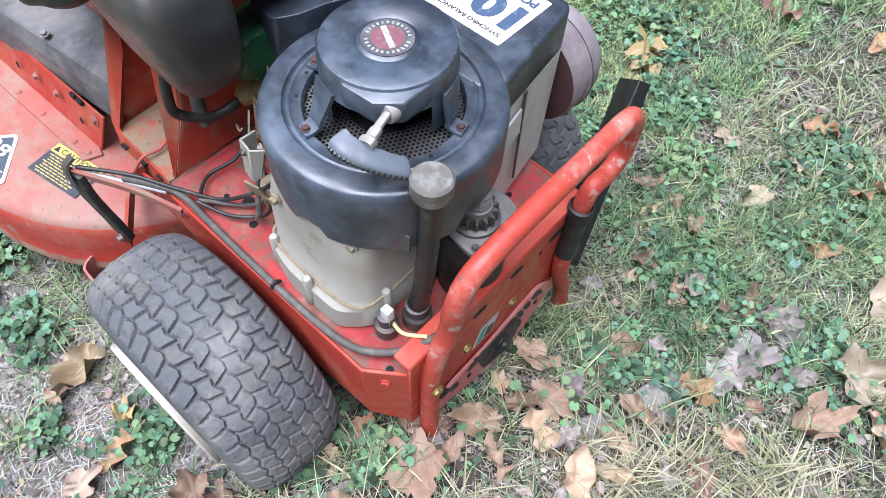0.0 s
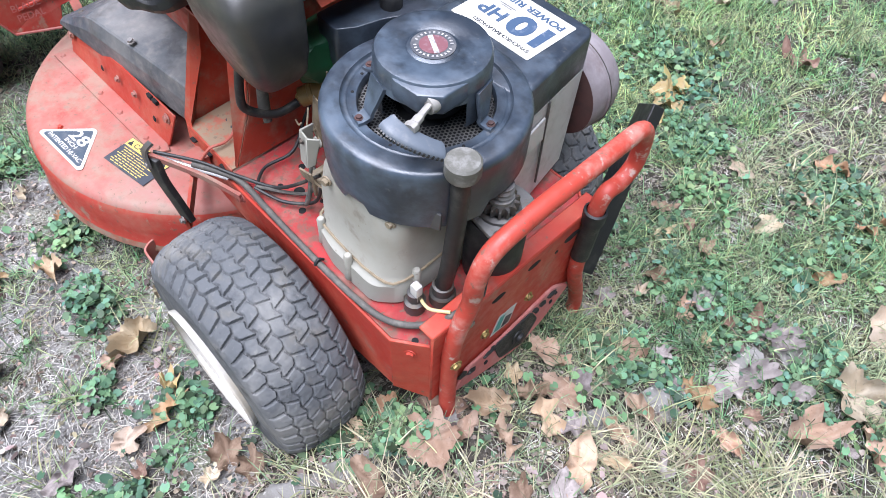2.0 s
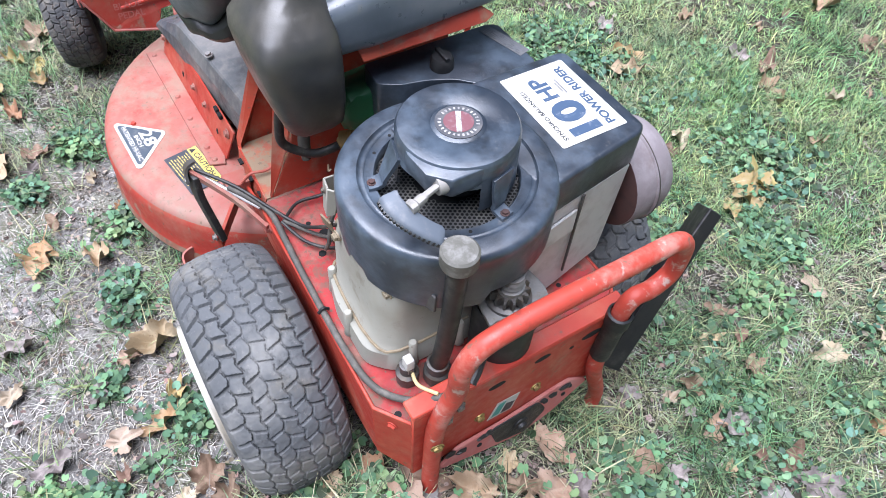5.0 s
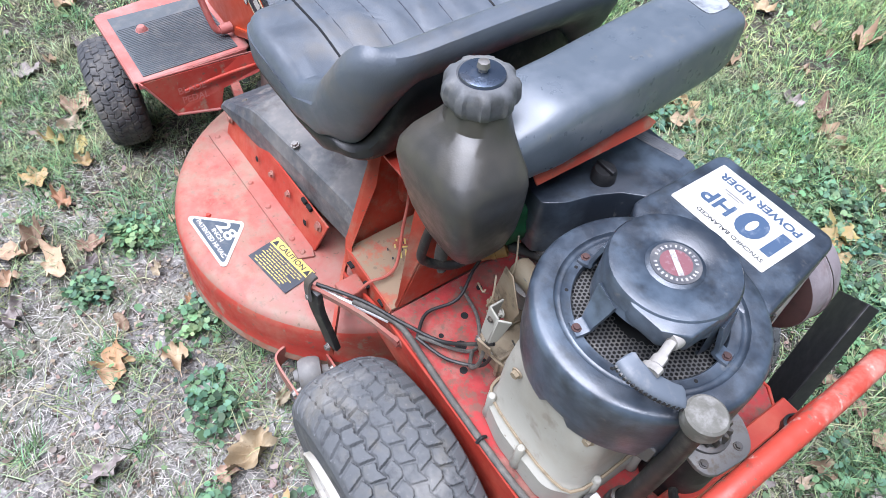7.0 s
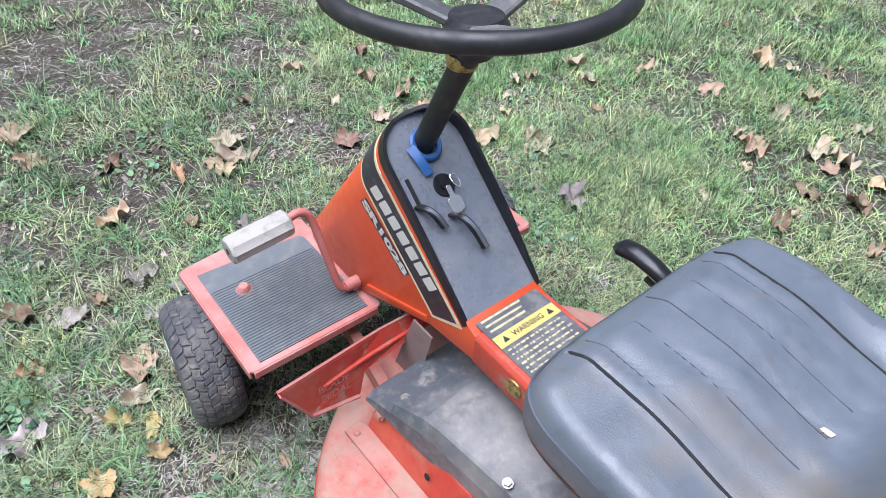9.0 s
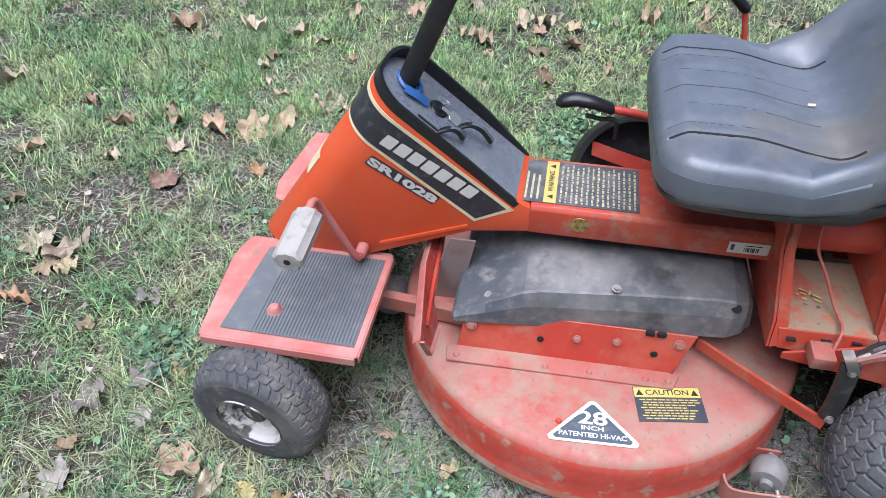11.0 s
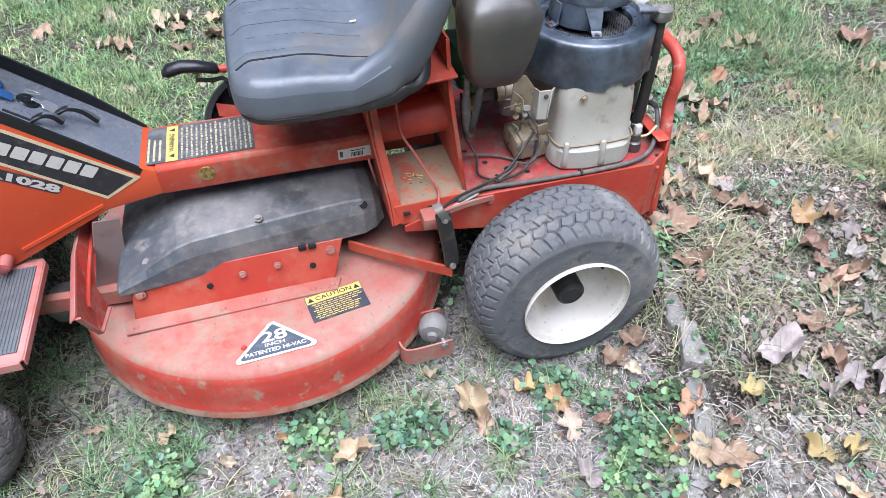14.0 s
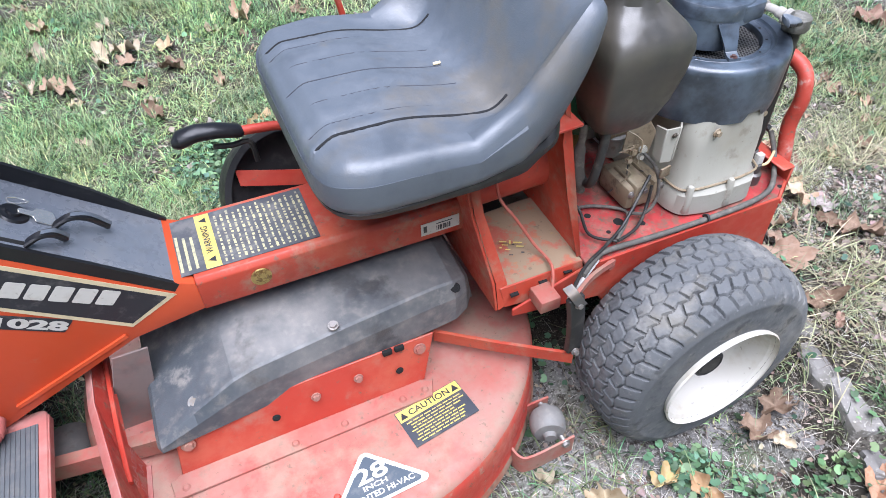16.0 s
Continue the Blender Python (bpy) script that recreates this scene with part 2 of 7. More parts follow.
cover_grey = surface("dusty_grey_cover", (0.065, 0.075, 0.084), [((0.22, 0.21, 0.195), 5, 0.36, 0.66, 0.85), ((0.30, 0.28, 0.25), 18, 0.56, 0.70, 0.6), ((0.30, 0.27, 0.23), 40, 0.5, 0.8, 0.4), ((0.035, 0.036, 0.038), 9, 0.54, 0.68, 0.75)], 0.36, 0.7, bump=0.15)
pink_dust = surface("dusty_pink_grey_paint", (0.19, 0.145, 0.13), [((0.30, 0.12, 0.095), 12, 0.45, 0.7, 0.6), ((0.12, 0.10, 0.09), 20, 0.5, 0.7, 0.6)], 0.6, 0.8)
dec_worn = surface("worn_label_black", (0.075, 0.078, 0.086), [((0.19, 0.18, 0.17), 30, 0.45, 0.68, 0.7), ((0.04, 0.042, 0.05), 12, 0.52, 0.68, 0.6)], 0.45)
dec_faded = surface("faded_label_print", (0.042, 0.048, 0.060), [((0.13, 0.11, 0.09), 26, 0.48, 0.66, 0.6), ((0.03, 0.03, 0.035), 60, 0.55, 0.68, 0.6)], 0.45)
dec_black = surface("decal_black", (0.022, 0.024, 0.03), [((0.12, 0.115, 0.11), 50, 0.5, 0.7, 0.5)], 0.4)
dec_navy = surface("decal_slate_blue", (0.055, 0.075, 0.096), [((0.16, 0.16, 0.16), 50, 0.5, 0.7, 0.4)], 0.4)
emblem_print_mat = surface("worn_emblem_print", (0.42, 0.40, 0.38), [((0.12, 0.12, 0.13), 160, 0.45, 0.62, 0.7)], 0.5)
dec_white = surface("decal_white", (0.53, 0.515, 0.47), [((0.44, 0.41, 0.36), 40, 0.48, 0.7, 0.6), ((0.30, 0.27, 0.23), 90, 0.6, 0.72, 0.6)], 0.45)
dec_cream = surface("decal_cream", (0.62, 0.52, 0.33), [((0.4, 0.33, 0.2), 60, 0.5, 0.7, 0.4)], 0.45)
dec_yellow = surface("decal_yellow", (0.58, 0.45, 0.12), [((0.40, 0.33, 0.17), 50, 0.48, 0.7, 0.6)], 0.45)
dec_blue = surface("decal_print_blue", (0.05, 0.085, 0.145), [((0.25, 0.28, 0.32), 70, 0.55, 0.7, 0.5)], 0.45)
dec_red = surface("decal_faded_red", (0.19, 0.075, 0.085), [((0.30, 0.22, 0.23), 120, 0.5, 0.7, 0.6)], 0.45)
dec_green = surface("decal_teal", (0.05, 0.28, 0.24), [], 0.45)
blue_tape = surface("blue_plastic", (0.03, 0.11, 0.30), [], 0.35)
dec_faint = surface("decal_faded_print", (0.50, 0.45, 0.25), [((0.2, 0.2, 0.18), 90, 0.45, 0.62, 0.7)], 0.5)
# Steel whose base colour carries the sky's blue reflection.
cap_steel = surface("sky_tinted_steel_disc", (0.11, 0.14, 0.19), [((0.25, 0.25, 0.26), 40, 0.5, 0.7, 0.5)], 0.2, 0.35, metal=0.8)
key_metal = surface("nickel_key", (0.75, 0.73, 0.68), [], 0.25, metal=0.8)
grey_print = surface("worn_grey_label", (0.16, 0.16, 0.165), [((0.28, 0.27, 0.26), 60, 0.45, 0.7, 0.6)], 0.5)
grease = surface("black_grease", (0.018, 0.017, 0.016), [((0.06, 0.05, 0.04), 60, 0.5, 0.7, 0.6)], 0.35, 0.6, bump=0.4)
# Near-black that paints the shade inside holes, slots and the starter.
void = surface("hollow_shade_black", (0.008, 0.008, 0.008), [], 0.9)


starter_grey = surface("dirty_grey_casting", (0.20, 0.195, 0.185), [((0.33, 0.32, 0.30), 30, 0.45, 0.7, 0.6), (MUD, 60, 0.5, 0.66, 0.7)], 0.5, 0.7, metal=0.3, bump=0.1)


# ---- mesh helpers ----
def part(name, bm, mat, parent=None, label="", smooth=True):
    """Links a bmesh as one mesh object under a thing or a part."""
    me = bpy.data.meshes.new(name)
    bm.normal_update()
    bm.to_mesh(me)
    bm.free()
    for m in mat if isinstance(mat, (list, tuple)) else (mat,):
        me.materials.append(m)
    if smooth:
        for p in me.polygons:
            p.use_smooth = True
        me.set_sharp_from_angle(angle=radians(38))
    ob = new(name, me)
    if parent:
        ob.parent = parent
    if label:
        ob["label"] = label
    return ob


def bevelled(bm, width, seg=2, angle=30):
    if width:
        es = [e for e in bm.edges if len(e.link_faces) == 2 and e.calc_face_angle(0) > radians(angle)]
        bmesh.ops.bevel(bm, geom=es, offset=width, segments=seg, profile=0.5, affect="EDGES", clamp_overlap=True)
    return bm


def box(x0, x1, y0, y1, z0, z1, bevel=0.003, seg=2, bm=None):
    own = bmesh.new()
    bmesh.ops.create_cube(own, size=1)
    for v in own.verts:
        v.co = Vector(((x0 + x1) / 2 + v.co.x * (x1 - x0), (y0 + y1) / 2 + v.co.y * (y1 - y0), (z0 + z1) / 2 + v.co.z * (z1 - z0)))
    bevelled(own, bevel, seg)
    return joined(bm, own)


def joined(bm, own):
    """Adds the bmesh own to bm, if there is one."""
    if bm is None:
        return own
    me = bpy.data.meshes.new("tmp")
    own.to_mesh(me)
    own.free()
    bm.from_mesh(me)
    bpy.data.meshes.remove(me)
    return bm


def prism(pts, axis, lo, hi, bevel=0.003, seg=2, bm=None, angle=30):
    """A polygon of 2D points, pushed from lo to hi along an axis. The points lie in (y, z), (x, z) or (x, y)."""
    own = bmesh.new()

    def at(p, d):
        return {"x": (d, p[0], p[1]), "y": (p[0], d, p[1]), "z": (p[0], p[1], d)}[axis]

    a = [own.verts.new(at(p, lo)) for p in pts]
    b = [own.verts.new(at(p, hi)) for p in pts]
    own.faces.new(a)
    own.faces.new(b[::-1])
    for i in range(len(pts)):
        j = (i + 1) % len(pts)
        own.faces.new((a[i], b[i], b[j], a[j]))
    bmesh.ops.recalc_face_normals(own, faces=own.faces)
    bevelled(own, bevel, seg, angle)
    return joined(bm, own)


def lathe(profile, centre, axis="z", seg=48, bm=None, sweep=360.0, start=0.0):
    """Turns (radius, height) pairs round an axis through centre."""
    own = bmesh.new()
    n = seg if sweep == 360 else seg + 1
    rings = []
    for r, h in profile:
        ring = []
        for i in range(1 if r < 1e-6 else n):
            a = radians(start) + radians(sweep) * i / seg
            c, s = r * math.cos(a), r * math.sin(a)
            p = {"z": (c, s, h), "y": (c, h, s), "x": (h, c, s)}[axis]
            ring.append(own.verts.new(Vector(centre) + Vector(p)))
        rings.append(ring)
    for a, b in zip(rings, rings[1:]):
        m = seg
        for i in range(m):
            j = (i + 1) % n
            if len(a) == 1 and len(b) == 1:
                continue
            if len(a) == 1:
                own.faces.new((a[0], b[i], b[j]))
            elif len(b) == 1:
                own.faces.new((a[i], b[0], a[j]))
            else:
                own.faces.new((a[i], b[i], b[j], a[j]))
    bmesh.ops.recalc_face_normals(own, faces=own.faces)
    return joined(bm, own)


def spline(pts, per=6):
    """A smooth line through points."""
    P = [Vector(p) for p in pts]
    out = []
    for i in range(len(P) - 1):
        p0, p1, p2, p3 = P[max(i - 1, 0)], P[i], P[i + 1], P[min(i + 2, len(P) - 1)]
        for k in range(per):
            t = k / per
            out.append(0.5 * (2 * p1 + (p2 - p0) * t + (2 * p0 - 5 * p1 + 4 * p2 - p3) * t * t + (3 * p1 - p0 - 3 * p2 + p3) * t ** 3))
    out.append(P[-1])
    return out


def tube(pts, radius, seg=10, per=6, bm=None, flat=1.0):
    """A round bar along a smooth line; radius may be a list."""
    own = bmesh.new()
    line = spline(pts, per) if per else [Vector(p) for p in pts]
    rings, up = [], None
    for i, p in enumerate(line):
        d = (line[min(i + 1, len(line) - 1)] - line[max(i - 1, 0)]).normalized()
        if up is None:
            up = d.orthogonal().normalized()
        up = (up - d * up.dot(d)).normalized()
        side = d.cross(up)
        r = radius if isinstance(radius, (int, float)) else radius[min(int(i * len(radius) / len(line)), len(radius) - 1)]
        rings.append([own.verts.new(p + r * (math.cos(a) * up + flat * math.sin(a) * side)) for a in [2 * math.pi * k / seg for k in range(seg)]])
    for a, b in zip(rings, rings[1:]):
        for i in range(seg):
            j = (i + 1) % seg
            own.faces.new((a[i], b[i], b[j], a[j]))
    own.faces.new(rings[0])
    own.faces.new(rings[-1])
    bmesh.ops.recalc_face_normals(own, faces=own.faces)
    return joined(bm, own)


def strap(pts, width_dir, width, thick, bm=None, per=5):
    """A flat bar of a given width along a smooth line."""
    own = bmesh.new()
    line = spline(pts, per) if per else [Vector(p) for p in pts]
    w = Vector(width_dir).normalized()
    rings = []
    for i, p in enumerate(line):
        d = (line[min(i + 1, len(line) - 1)] - line[max(i - 1, 0)]).normalized()
        n = d.cross(w).normalized()
        rings.append([own.verts.new(p + s * w * width / 2 + k * n * thick / 2) for s, k in ((-1, -1), (1, -1), (1, 1), (-1, 1))])
    for a, b in zip(rings, rings[1:]):
        for i in range(4):
            j = (i + 1) % 4
            own.faces.new((a[i], b[i], b[j], a[j]))
    own.faces.new(rings[0])
    own.faces.new(rings[-1])
    bmesh.ops.recalc_face_normals(own, faces=own.faces)
    return joined(bm, own)


def plate(corners, thick, bevel=0.001):
    """A sheet with corners in order round its face, thickened against its normal."""
    own = bmesh.new()
    P = [Vector(c) for c in corners]
    n = (P[1] - P[0]).cross(P[2] - P[0]).normalized()
    a = [own.verts.new(p) for p in P]
    b = [own.verts.new(p - n * thick) for p in P]
    own.faces.new(a)
    own.faces.new(b[::-1])
    for i in range(len(P)):
        j = (i + 1) % len(P)
        own.faces.new((a[j], a[i], b[i], b[j]))
    bmesh.ops.recalc_face_normals(own, faces=own.faces)
    return bevelled(own, bevel, 1)


def hexbolt(centre, axis, r=0.008, h=0.006, bm=None):
    """A hexagon head on a washer; axis is a direction."""
    own = bmesh.new()
    for rad, lo, hi, seg in ((r * 1.45, 0, h * 0.25, 16), (r, h * 0.25, h, 6)):
        res = bmesh.ops.create_cone(own, cap_ends=True, segments=seg, radius1=rad, radius2=rad * 0.94, depth=hi - lo)
        for v in res["verts"]:
            v.co.z += (lo + hi) / 2
    own.transform(Matrix.Translation(centre) @ Vector(axis).to_track_quat("Z", "Y").to_matrix().to_4x4())
    return joined(bm, own)


def rounded_poly(pts, r, seg=4):
    """Rounds the corners of a 2D polygon."""
    out = []
    n = len(pts)
    for i in range(n):
        p, a, b = Vector(pts[i]), Vector(pts[i - 1]), Vector(pts[(i + 1) % n])
        da, db = (a - p), (b - p)
        ra = min(r, da.length * 0.45, db.length * 0.45)
        s, e = p + da.normalized() * ra, p + db.normalized() * ra
        for k in range(seg + 1):
            t = k / seg
            out.append(tuple((1 - t) ** 2 * s + 2 * t * (1 - t) * p + t * t * e))
    return out


def lay(origin, xdir, ydir):
    """A frame on a surface: x and y along it, z off it."""
    x = Vector(xdir).normalized()
    z = x.cross(Vector(ydir)).normalized()
    y = z.cross(x)
    m = Matrix((x, y, z)).transposed().to_4x4()
    m.translation = Vector(origin)
    return m


def decal(name, poly, m, mat, parent, lift=0.0, thick=0.0006, label="", r=0.0):
    bm = prism(rounded_poly(poly, r) if r else poly, "z", lift, lift + thick, 0)
    bm.transform(m)
    return part(name, bm, mat, parent, label, smooth=False)


def lettering(words, m, x, y, width, height, mat, parent, lift=0.0008, name="lettering", bold=0.012):
    """Raised print: the words fitted into a box whose lower left corner is (x, y) on the frame m."""
    cu = bpy.data.curves.new("type", "FONT")
    cu.body, cu.size, cu.extrude, cu.resolution_u, cu.offset = words, 1.0, 0.0, 4, bold
    tmp = bpy.data.objects.new("type", cu)
    scene.collection.objects.link(tmp)
    bpy.context.view_layer.update()
    me = bpy.data.meshes.new_from_object(tmp.evaluated_get(bpy.context.evaluated_depsgraph_get()))
    bpy.data.objects.remove(tmp)
    co = np.array([v.co[:] for v in me.vertices])
    lo, hi = co.min(0), co.max(0)
    for v in me.vertices:
        v.co = m @ Vector((x + (v.co.x - lo[0]) / (hi[0] - lo[0]) * width, y + (v.co.y - lo[1]) / (hi[1] - lo[1]) * height, lift))
    me.materials.append(mat)
    ob = new(name, me)
    ob.parent = parent
    return ob


def bars(m, rows, mat, parent, lift=0.0008, name="print_line"):
    """Lines of small print as plain bars: rows of (x, y, width, height). A dense page of print is one part."""
    groups = [[r] for r in rows] if len(rows) <= 14 else [rows]
    for group in groups:
        bm = bmesh.new()
        for x, y, w, h in group:
            vs = [bm.verts.new(m @ Vector(p)) for p in ((x, y, lift), (x + w, y, lift), (x + w, y + h, lift), (x, y + h, lift))]
            bm.faces.new(vs)
        ob = part(name if len(group) == 1 else "small_print", bm, mat, parent, smooth=False)
        if len(group) > 1:
            ob["kind"] = "stuff"


def smoothstep(a, b, x):
    t = min(max((x - a) / (b - a), 0.0), 1.0)
    return t * t * (3 - 2 * t)


# ---- the mower ----
mower = tagged(new("riding_mower"), "faded red rear-engine riding mower with black vinyl seat on grass", "lawn mower")
mower.empty_display_size = 0.2


def tread_tyre(name, parent, R, half, crown, rows, count, depth, bead_r, mat):
    """A worn turf tyre round the y axis: one carcass whose crown carries zigzag lugs cut by grooves."""
    def radius(v):
        return R - crown * abs(v / half) ** 3.2

    def cut(a, v):
        """How deep the tread is cut at an angle and a width, 0 to 1."""
        u = a / (2 * math.pi) * count
        w = (v / half + 1) / 2 * rows
        zig = 0.24 * (2 * abs((u * 1.0) % 1.0 - 0.5) - 0.5)
        w2 = w + (zig if 0.6 < w < rows - 0.6 else 0)
        row = min(max(int(w2), 0), rows - 1)
        f = w2 - row
        worn = 0.5 + 0.5 * noise.noise(Vector((5 * math.cos(a), 5 * math.sin(a), v * 40)))
        along = smoothstep(0.085, 0.03, f) if row > 0 else 0.0
        along = max(along, smoothstep(0.915, 0.97, f) if row < rows - 1 else 0.0)
        lean = 0.26 * (f - 0.5) * (1 if row % 2 else -1)
        g = (u + 0.5 * (row % 2) + lean) % 1.0
        outer = row in (0, rows - 1)
        across = smoothstep(0.13 if outer else 0.088, 0.055, min(g, 1 - g))
        shoulder = 0.55 + 0.45 * smoothstep(0.05, 0.65, abs(v / half))
        return max(along * (0.38 + 0.45 * worn), across * (0.45 + 0.55 * worn)) * shoulder

    nu, nv = count * 18, rows * 14
    bm = bmesh.new()
    grid = []
    for i in range(nu):
        a = 2 * math.pi * i / nu
        c, s = math.cos(a), math.sin(a)
        col = []
        for j in range(nv + 1):
            v = -half + 2 * half * j / nv
            r = radius(v) - depth * cut(a, v) + 0.0006 * noise.noise(Vector((c * 30, s * 30, v * 160))) + 0.0012 * noise.noise(Vector((c * 7, s * 7, v * 40)))
            col.append(bm.verts.new((r * c, v, r * s)))
        grid.append(col)
    for i in range(nu):
        p, q = grid[i], grid[(i + 1) % nu]
        for j in range(nv):
            bm.faces.new((p[j], p[j + 1], q[j + 1], q[j]))
    for end, sgn in ((0, -1), (nv, 1)):
        prev = [g[end] for g in grid]
        for rr, hh in ((radius(half) - 0.006, 1.03), (bead_r + (R - bead_r) * 0.62, 1.065), (bead_r + (R - bead_r) * 0.585, 1.085), (bead_r + (R - bead_r) * 0.55, 1.075), (bead_r + (R - bead_r) * 0.35, 1.10), (bead_r + (R - bead_r) * 0.12, 1.12), (bead_r + 0.002, 1.10), (bead_r, 0.80)):
            ring = [bm.verts.new((rr * math.cos(2 * math.pi * i / nu), sgn * half * hh, rr * math.sin(2 * math.pi * i / nu))) for i in range(nu)]
            for i in range(nu):
                bm.faces.new((prev[i], prev[(i + 1) % nu], ring[(i + 1) % nu], ring[i]))
            prev = ring
    bmesh.ops.recalc_face_normals(bm, faces=bm.faces)
    return part(name, bm, mat, parent)


def rear_wheel(y, side):
    """side: -1 has its dish towards -y, 1 towards +y."""
    w = new("rear_wheel")
    w.parent = mower
    w.location = (0.010, y, 0.168)
    w["label"] = "rear wheel with worn turf tyre and cream steel rim"
    tread_tyre("tyre", w, 0.205, 0.076, 0.022, 7, 44, 0.0085, 0.110, rubber)
    s = side
    prof = [(0.112, 0.094), (0.1145, 0.091), (0.112, 0.083), (0.105, 0.079), (0.101, 0.060), (0.098, 0.028), (0.088, 0.008), (0.070, -0.004), (0.045, -0.010), (0.030, -0.012), (0.030, -0.018), (0.1, -0.02), (0.108, -0.070), (0.112, -0.080)]
    rim = part("rim", lathe([(r, s * h) for r, h in prof], (0, 0, 0), "y", 56), rim_white, w, "cream enamelled steel rim with rusty streaks")
    hub = lathe([(0.0, s * 0.060), (0.019, s * 0.060), (0.0205, s * 0.0585), (0.024, s * 0.060), (0.0285, s * 0.057), (0.0300, s * 0.052), (0.0305, s * 0.0), (0.034, s * -0.004), (0.034, s * -0.014)], (0, 0, 0), "y", 24)
    part("hub_cap", hub, black, rim, "black plastic axle cap")
    part("valve", lathe([(0.0, s * 0.032), (0.003, s * 0.032), (0.004, s * 0.008), (0.006, s * 0.0)], (0.078, 0, 0.03), "y", 10), black, rim)
    return w


rear_wheel(-0.300, -1)
rear_wheel(0.300, 1)


def front_wheel(y, side):
    w = new("front_wheel")
    w.parent = mower
    w.location = (-1.188, y, 0.128)
    w.rotation_euler = (0, 0, radians(-8))
    w["label"] = "small front wheel with dark turf tyre and muddy white rim"
    tread_tyre("tyre", w, 0.130, 0.046, 0.015, 6, 36, 0.0048, 0.064, rubber_front)
    s = side
    prof = [(0.065, 0.053), (0.067, 0.050), (0.064, 0.042), (0.058, 0.036), (0.056, 0.018), (0.040, 0.010), (0.026, 0.014), (0.022, 0.030), (0.018, 0.034), (0.0, 0.034)]
    rim = part("rim", lathe([(r, s * h) for r, h in prof], (0, 0, 0), "y", 40), rim_dirty, w, "white steel rim caked with mud")
    for k in range(5):
        a = 2 * math.pi * k / 5 + 0.3
        part("rim_hole", lathe([(0.0, s * 0.0145), (0.008, s * 0.0145), (0.009, s * 0.012)], (0.047 * math.cos(a), s * 0.004, 0.047 * math.sin(a)), "y", 12), void, rim)
    return w


front_wheel(-0.352, -1)
front_wheel(0.352, 1)

# deck
DX, DY = -0.59, 0.0
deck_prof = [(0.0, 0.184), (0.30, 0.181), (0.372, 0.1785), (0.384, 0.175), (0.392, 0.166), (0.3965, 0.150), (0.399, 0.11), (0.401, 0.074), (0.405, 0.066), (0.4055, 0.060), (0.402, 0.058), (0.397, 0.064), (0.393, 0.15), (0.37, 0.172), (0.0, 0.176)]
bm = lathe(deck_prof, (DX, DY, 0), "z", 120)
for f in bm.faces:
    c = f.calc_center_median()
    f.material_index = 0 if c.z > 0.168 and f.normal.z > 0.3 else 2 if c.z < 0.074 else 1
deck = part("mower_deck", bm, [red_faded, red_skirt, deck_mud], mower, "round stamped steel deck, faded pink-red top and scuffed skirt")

D28 = lay((-0.659, -0.359, 0.1800), (0.139, 0.009, 0), (0, 1, 0.018))
tri_out = [(-0.002, -0.004), (0.144, -0.004), (0.149, 0.004), (0.078, 0.079), (0.068, 0.079), (-0.006, 0.004)]
dec = decal("deck_badge", tri_out, D28, dec_white, deck, 0.0, 0.0008, "triangular white-bordered size decal", 0.006)
decal("badge_field", [(0.008, 0.001), (0.134, 0.001), (0.138, 0.006), (0.075, 0.072), (0.071, 0.072), (0.004, 0.006)], D28, dec_navy, dec, 0.0008, 0.0004, r=0.004)
lettering("28", D28, 0.047, 0.0315, 0.050, 0.026, dec_white, dec, 0.0015, bold=0.025)
lettering("INCH", D28, 0.052, 0.0205, 0.038, 0.0085, dec_white, dec, 0.0015, bold=0.03)
lettering("PATENTED HI-VAC", D28, 0.014, 0.0065, 0.114, 0.0095, dec_white, dec, 0.0015, bold=0.03)

CAU = lay((-0.511, -0.301, 0.1818), (0.118, 0.020, 0), (0, 1, 0))
dec = decal("caution_decal", [(0, 0), (0.118, 0), (0.118, 0.070), (0, 0.070)], CAU, dec_faded, deck, 0.0, 0.0008, "black and yellow caution decal")
decal("caution_band", [(0.001, 0.049), (0.117, 0.049), (0.117, 0.069), (0.001, 0.069)], CAU, dec_yellow, dec, 0.0008, 0.0003)
lettering("CAUTION", CAU, 0.021, 0.0535, 0.076, 0.011, dec_black, dec, 0.0014)
for x in (0.004, 0.101):
    decal("warning_triangle", [(x, 0.053), (x + 0.013, 0.053), (x + 0.0065, 0.065)], CAU, dec_black, dec, 0.0011, 0.0003)
rnd = random.Random(3)
rows = []
for i in range(8):
    x = 0.008 if i % 3 == 0 else 0.013
    while x < rnd.uniform(0.085, 0.108):
        w = rnd.uniform(0.005, 0.014)
        rows.append((x, 0.0425 - 0.0054 * i, w, 0.0021))
        x += w + 0.0022
bars(CAU, rows, dec_yellow, dec, 0.0012)

bm = prism([(-0.866, -0.205), (-0.862, -0.236), (-0.452, -0.226), (-0.44, -0.196), (-0.46, -0.19), (-0.85, -0.198)], "z", 0.1815, 0.1865, 0.001, 1)
hanger = part("deck_hanger", bm, red_faded, deck, "bent red hanger rail bolted to the deck")
bm = plate([(-0.848, -0.199, 0.184), (-0.452, -0.191, 0.184), (-0.424, -0.168, 0.268), (-0.835, -0.178, 0.268)], 0.004)
part("hanger_web", bm, red, hanger)
for p in ((-0.823, -0.190, 0.240), (-0.63, -0.186, 0.238), (-0.56, -0.184, 0.243), (-0.452, -0.175, 0.248)):
    part("bolt", hexbolt(p, (0, -1, 0.25), 0.0075 if p[0] in (-0.823, -0.452) else 0.0055, 0.006), red_faded, hanger)
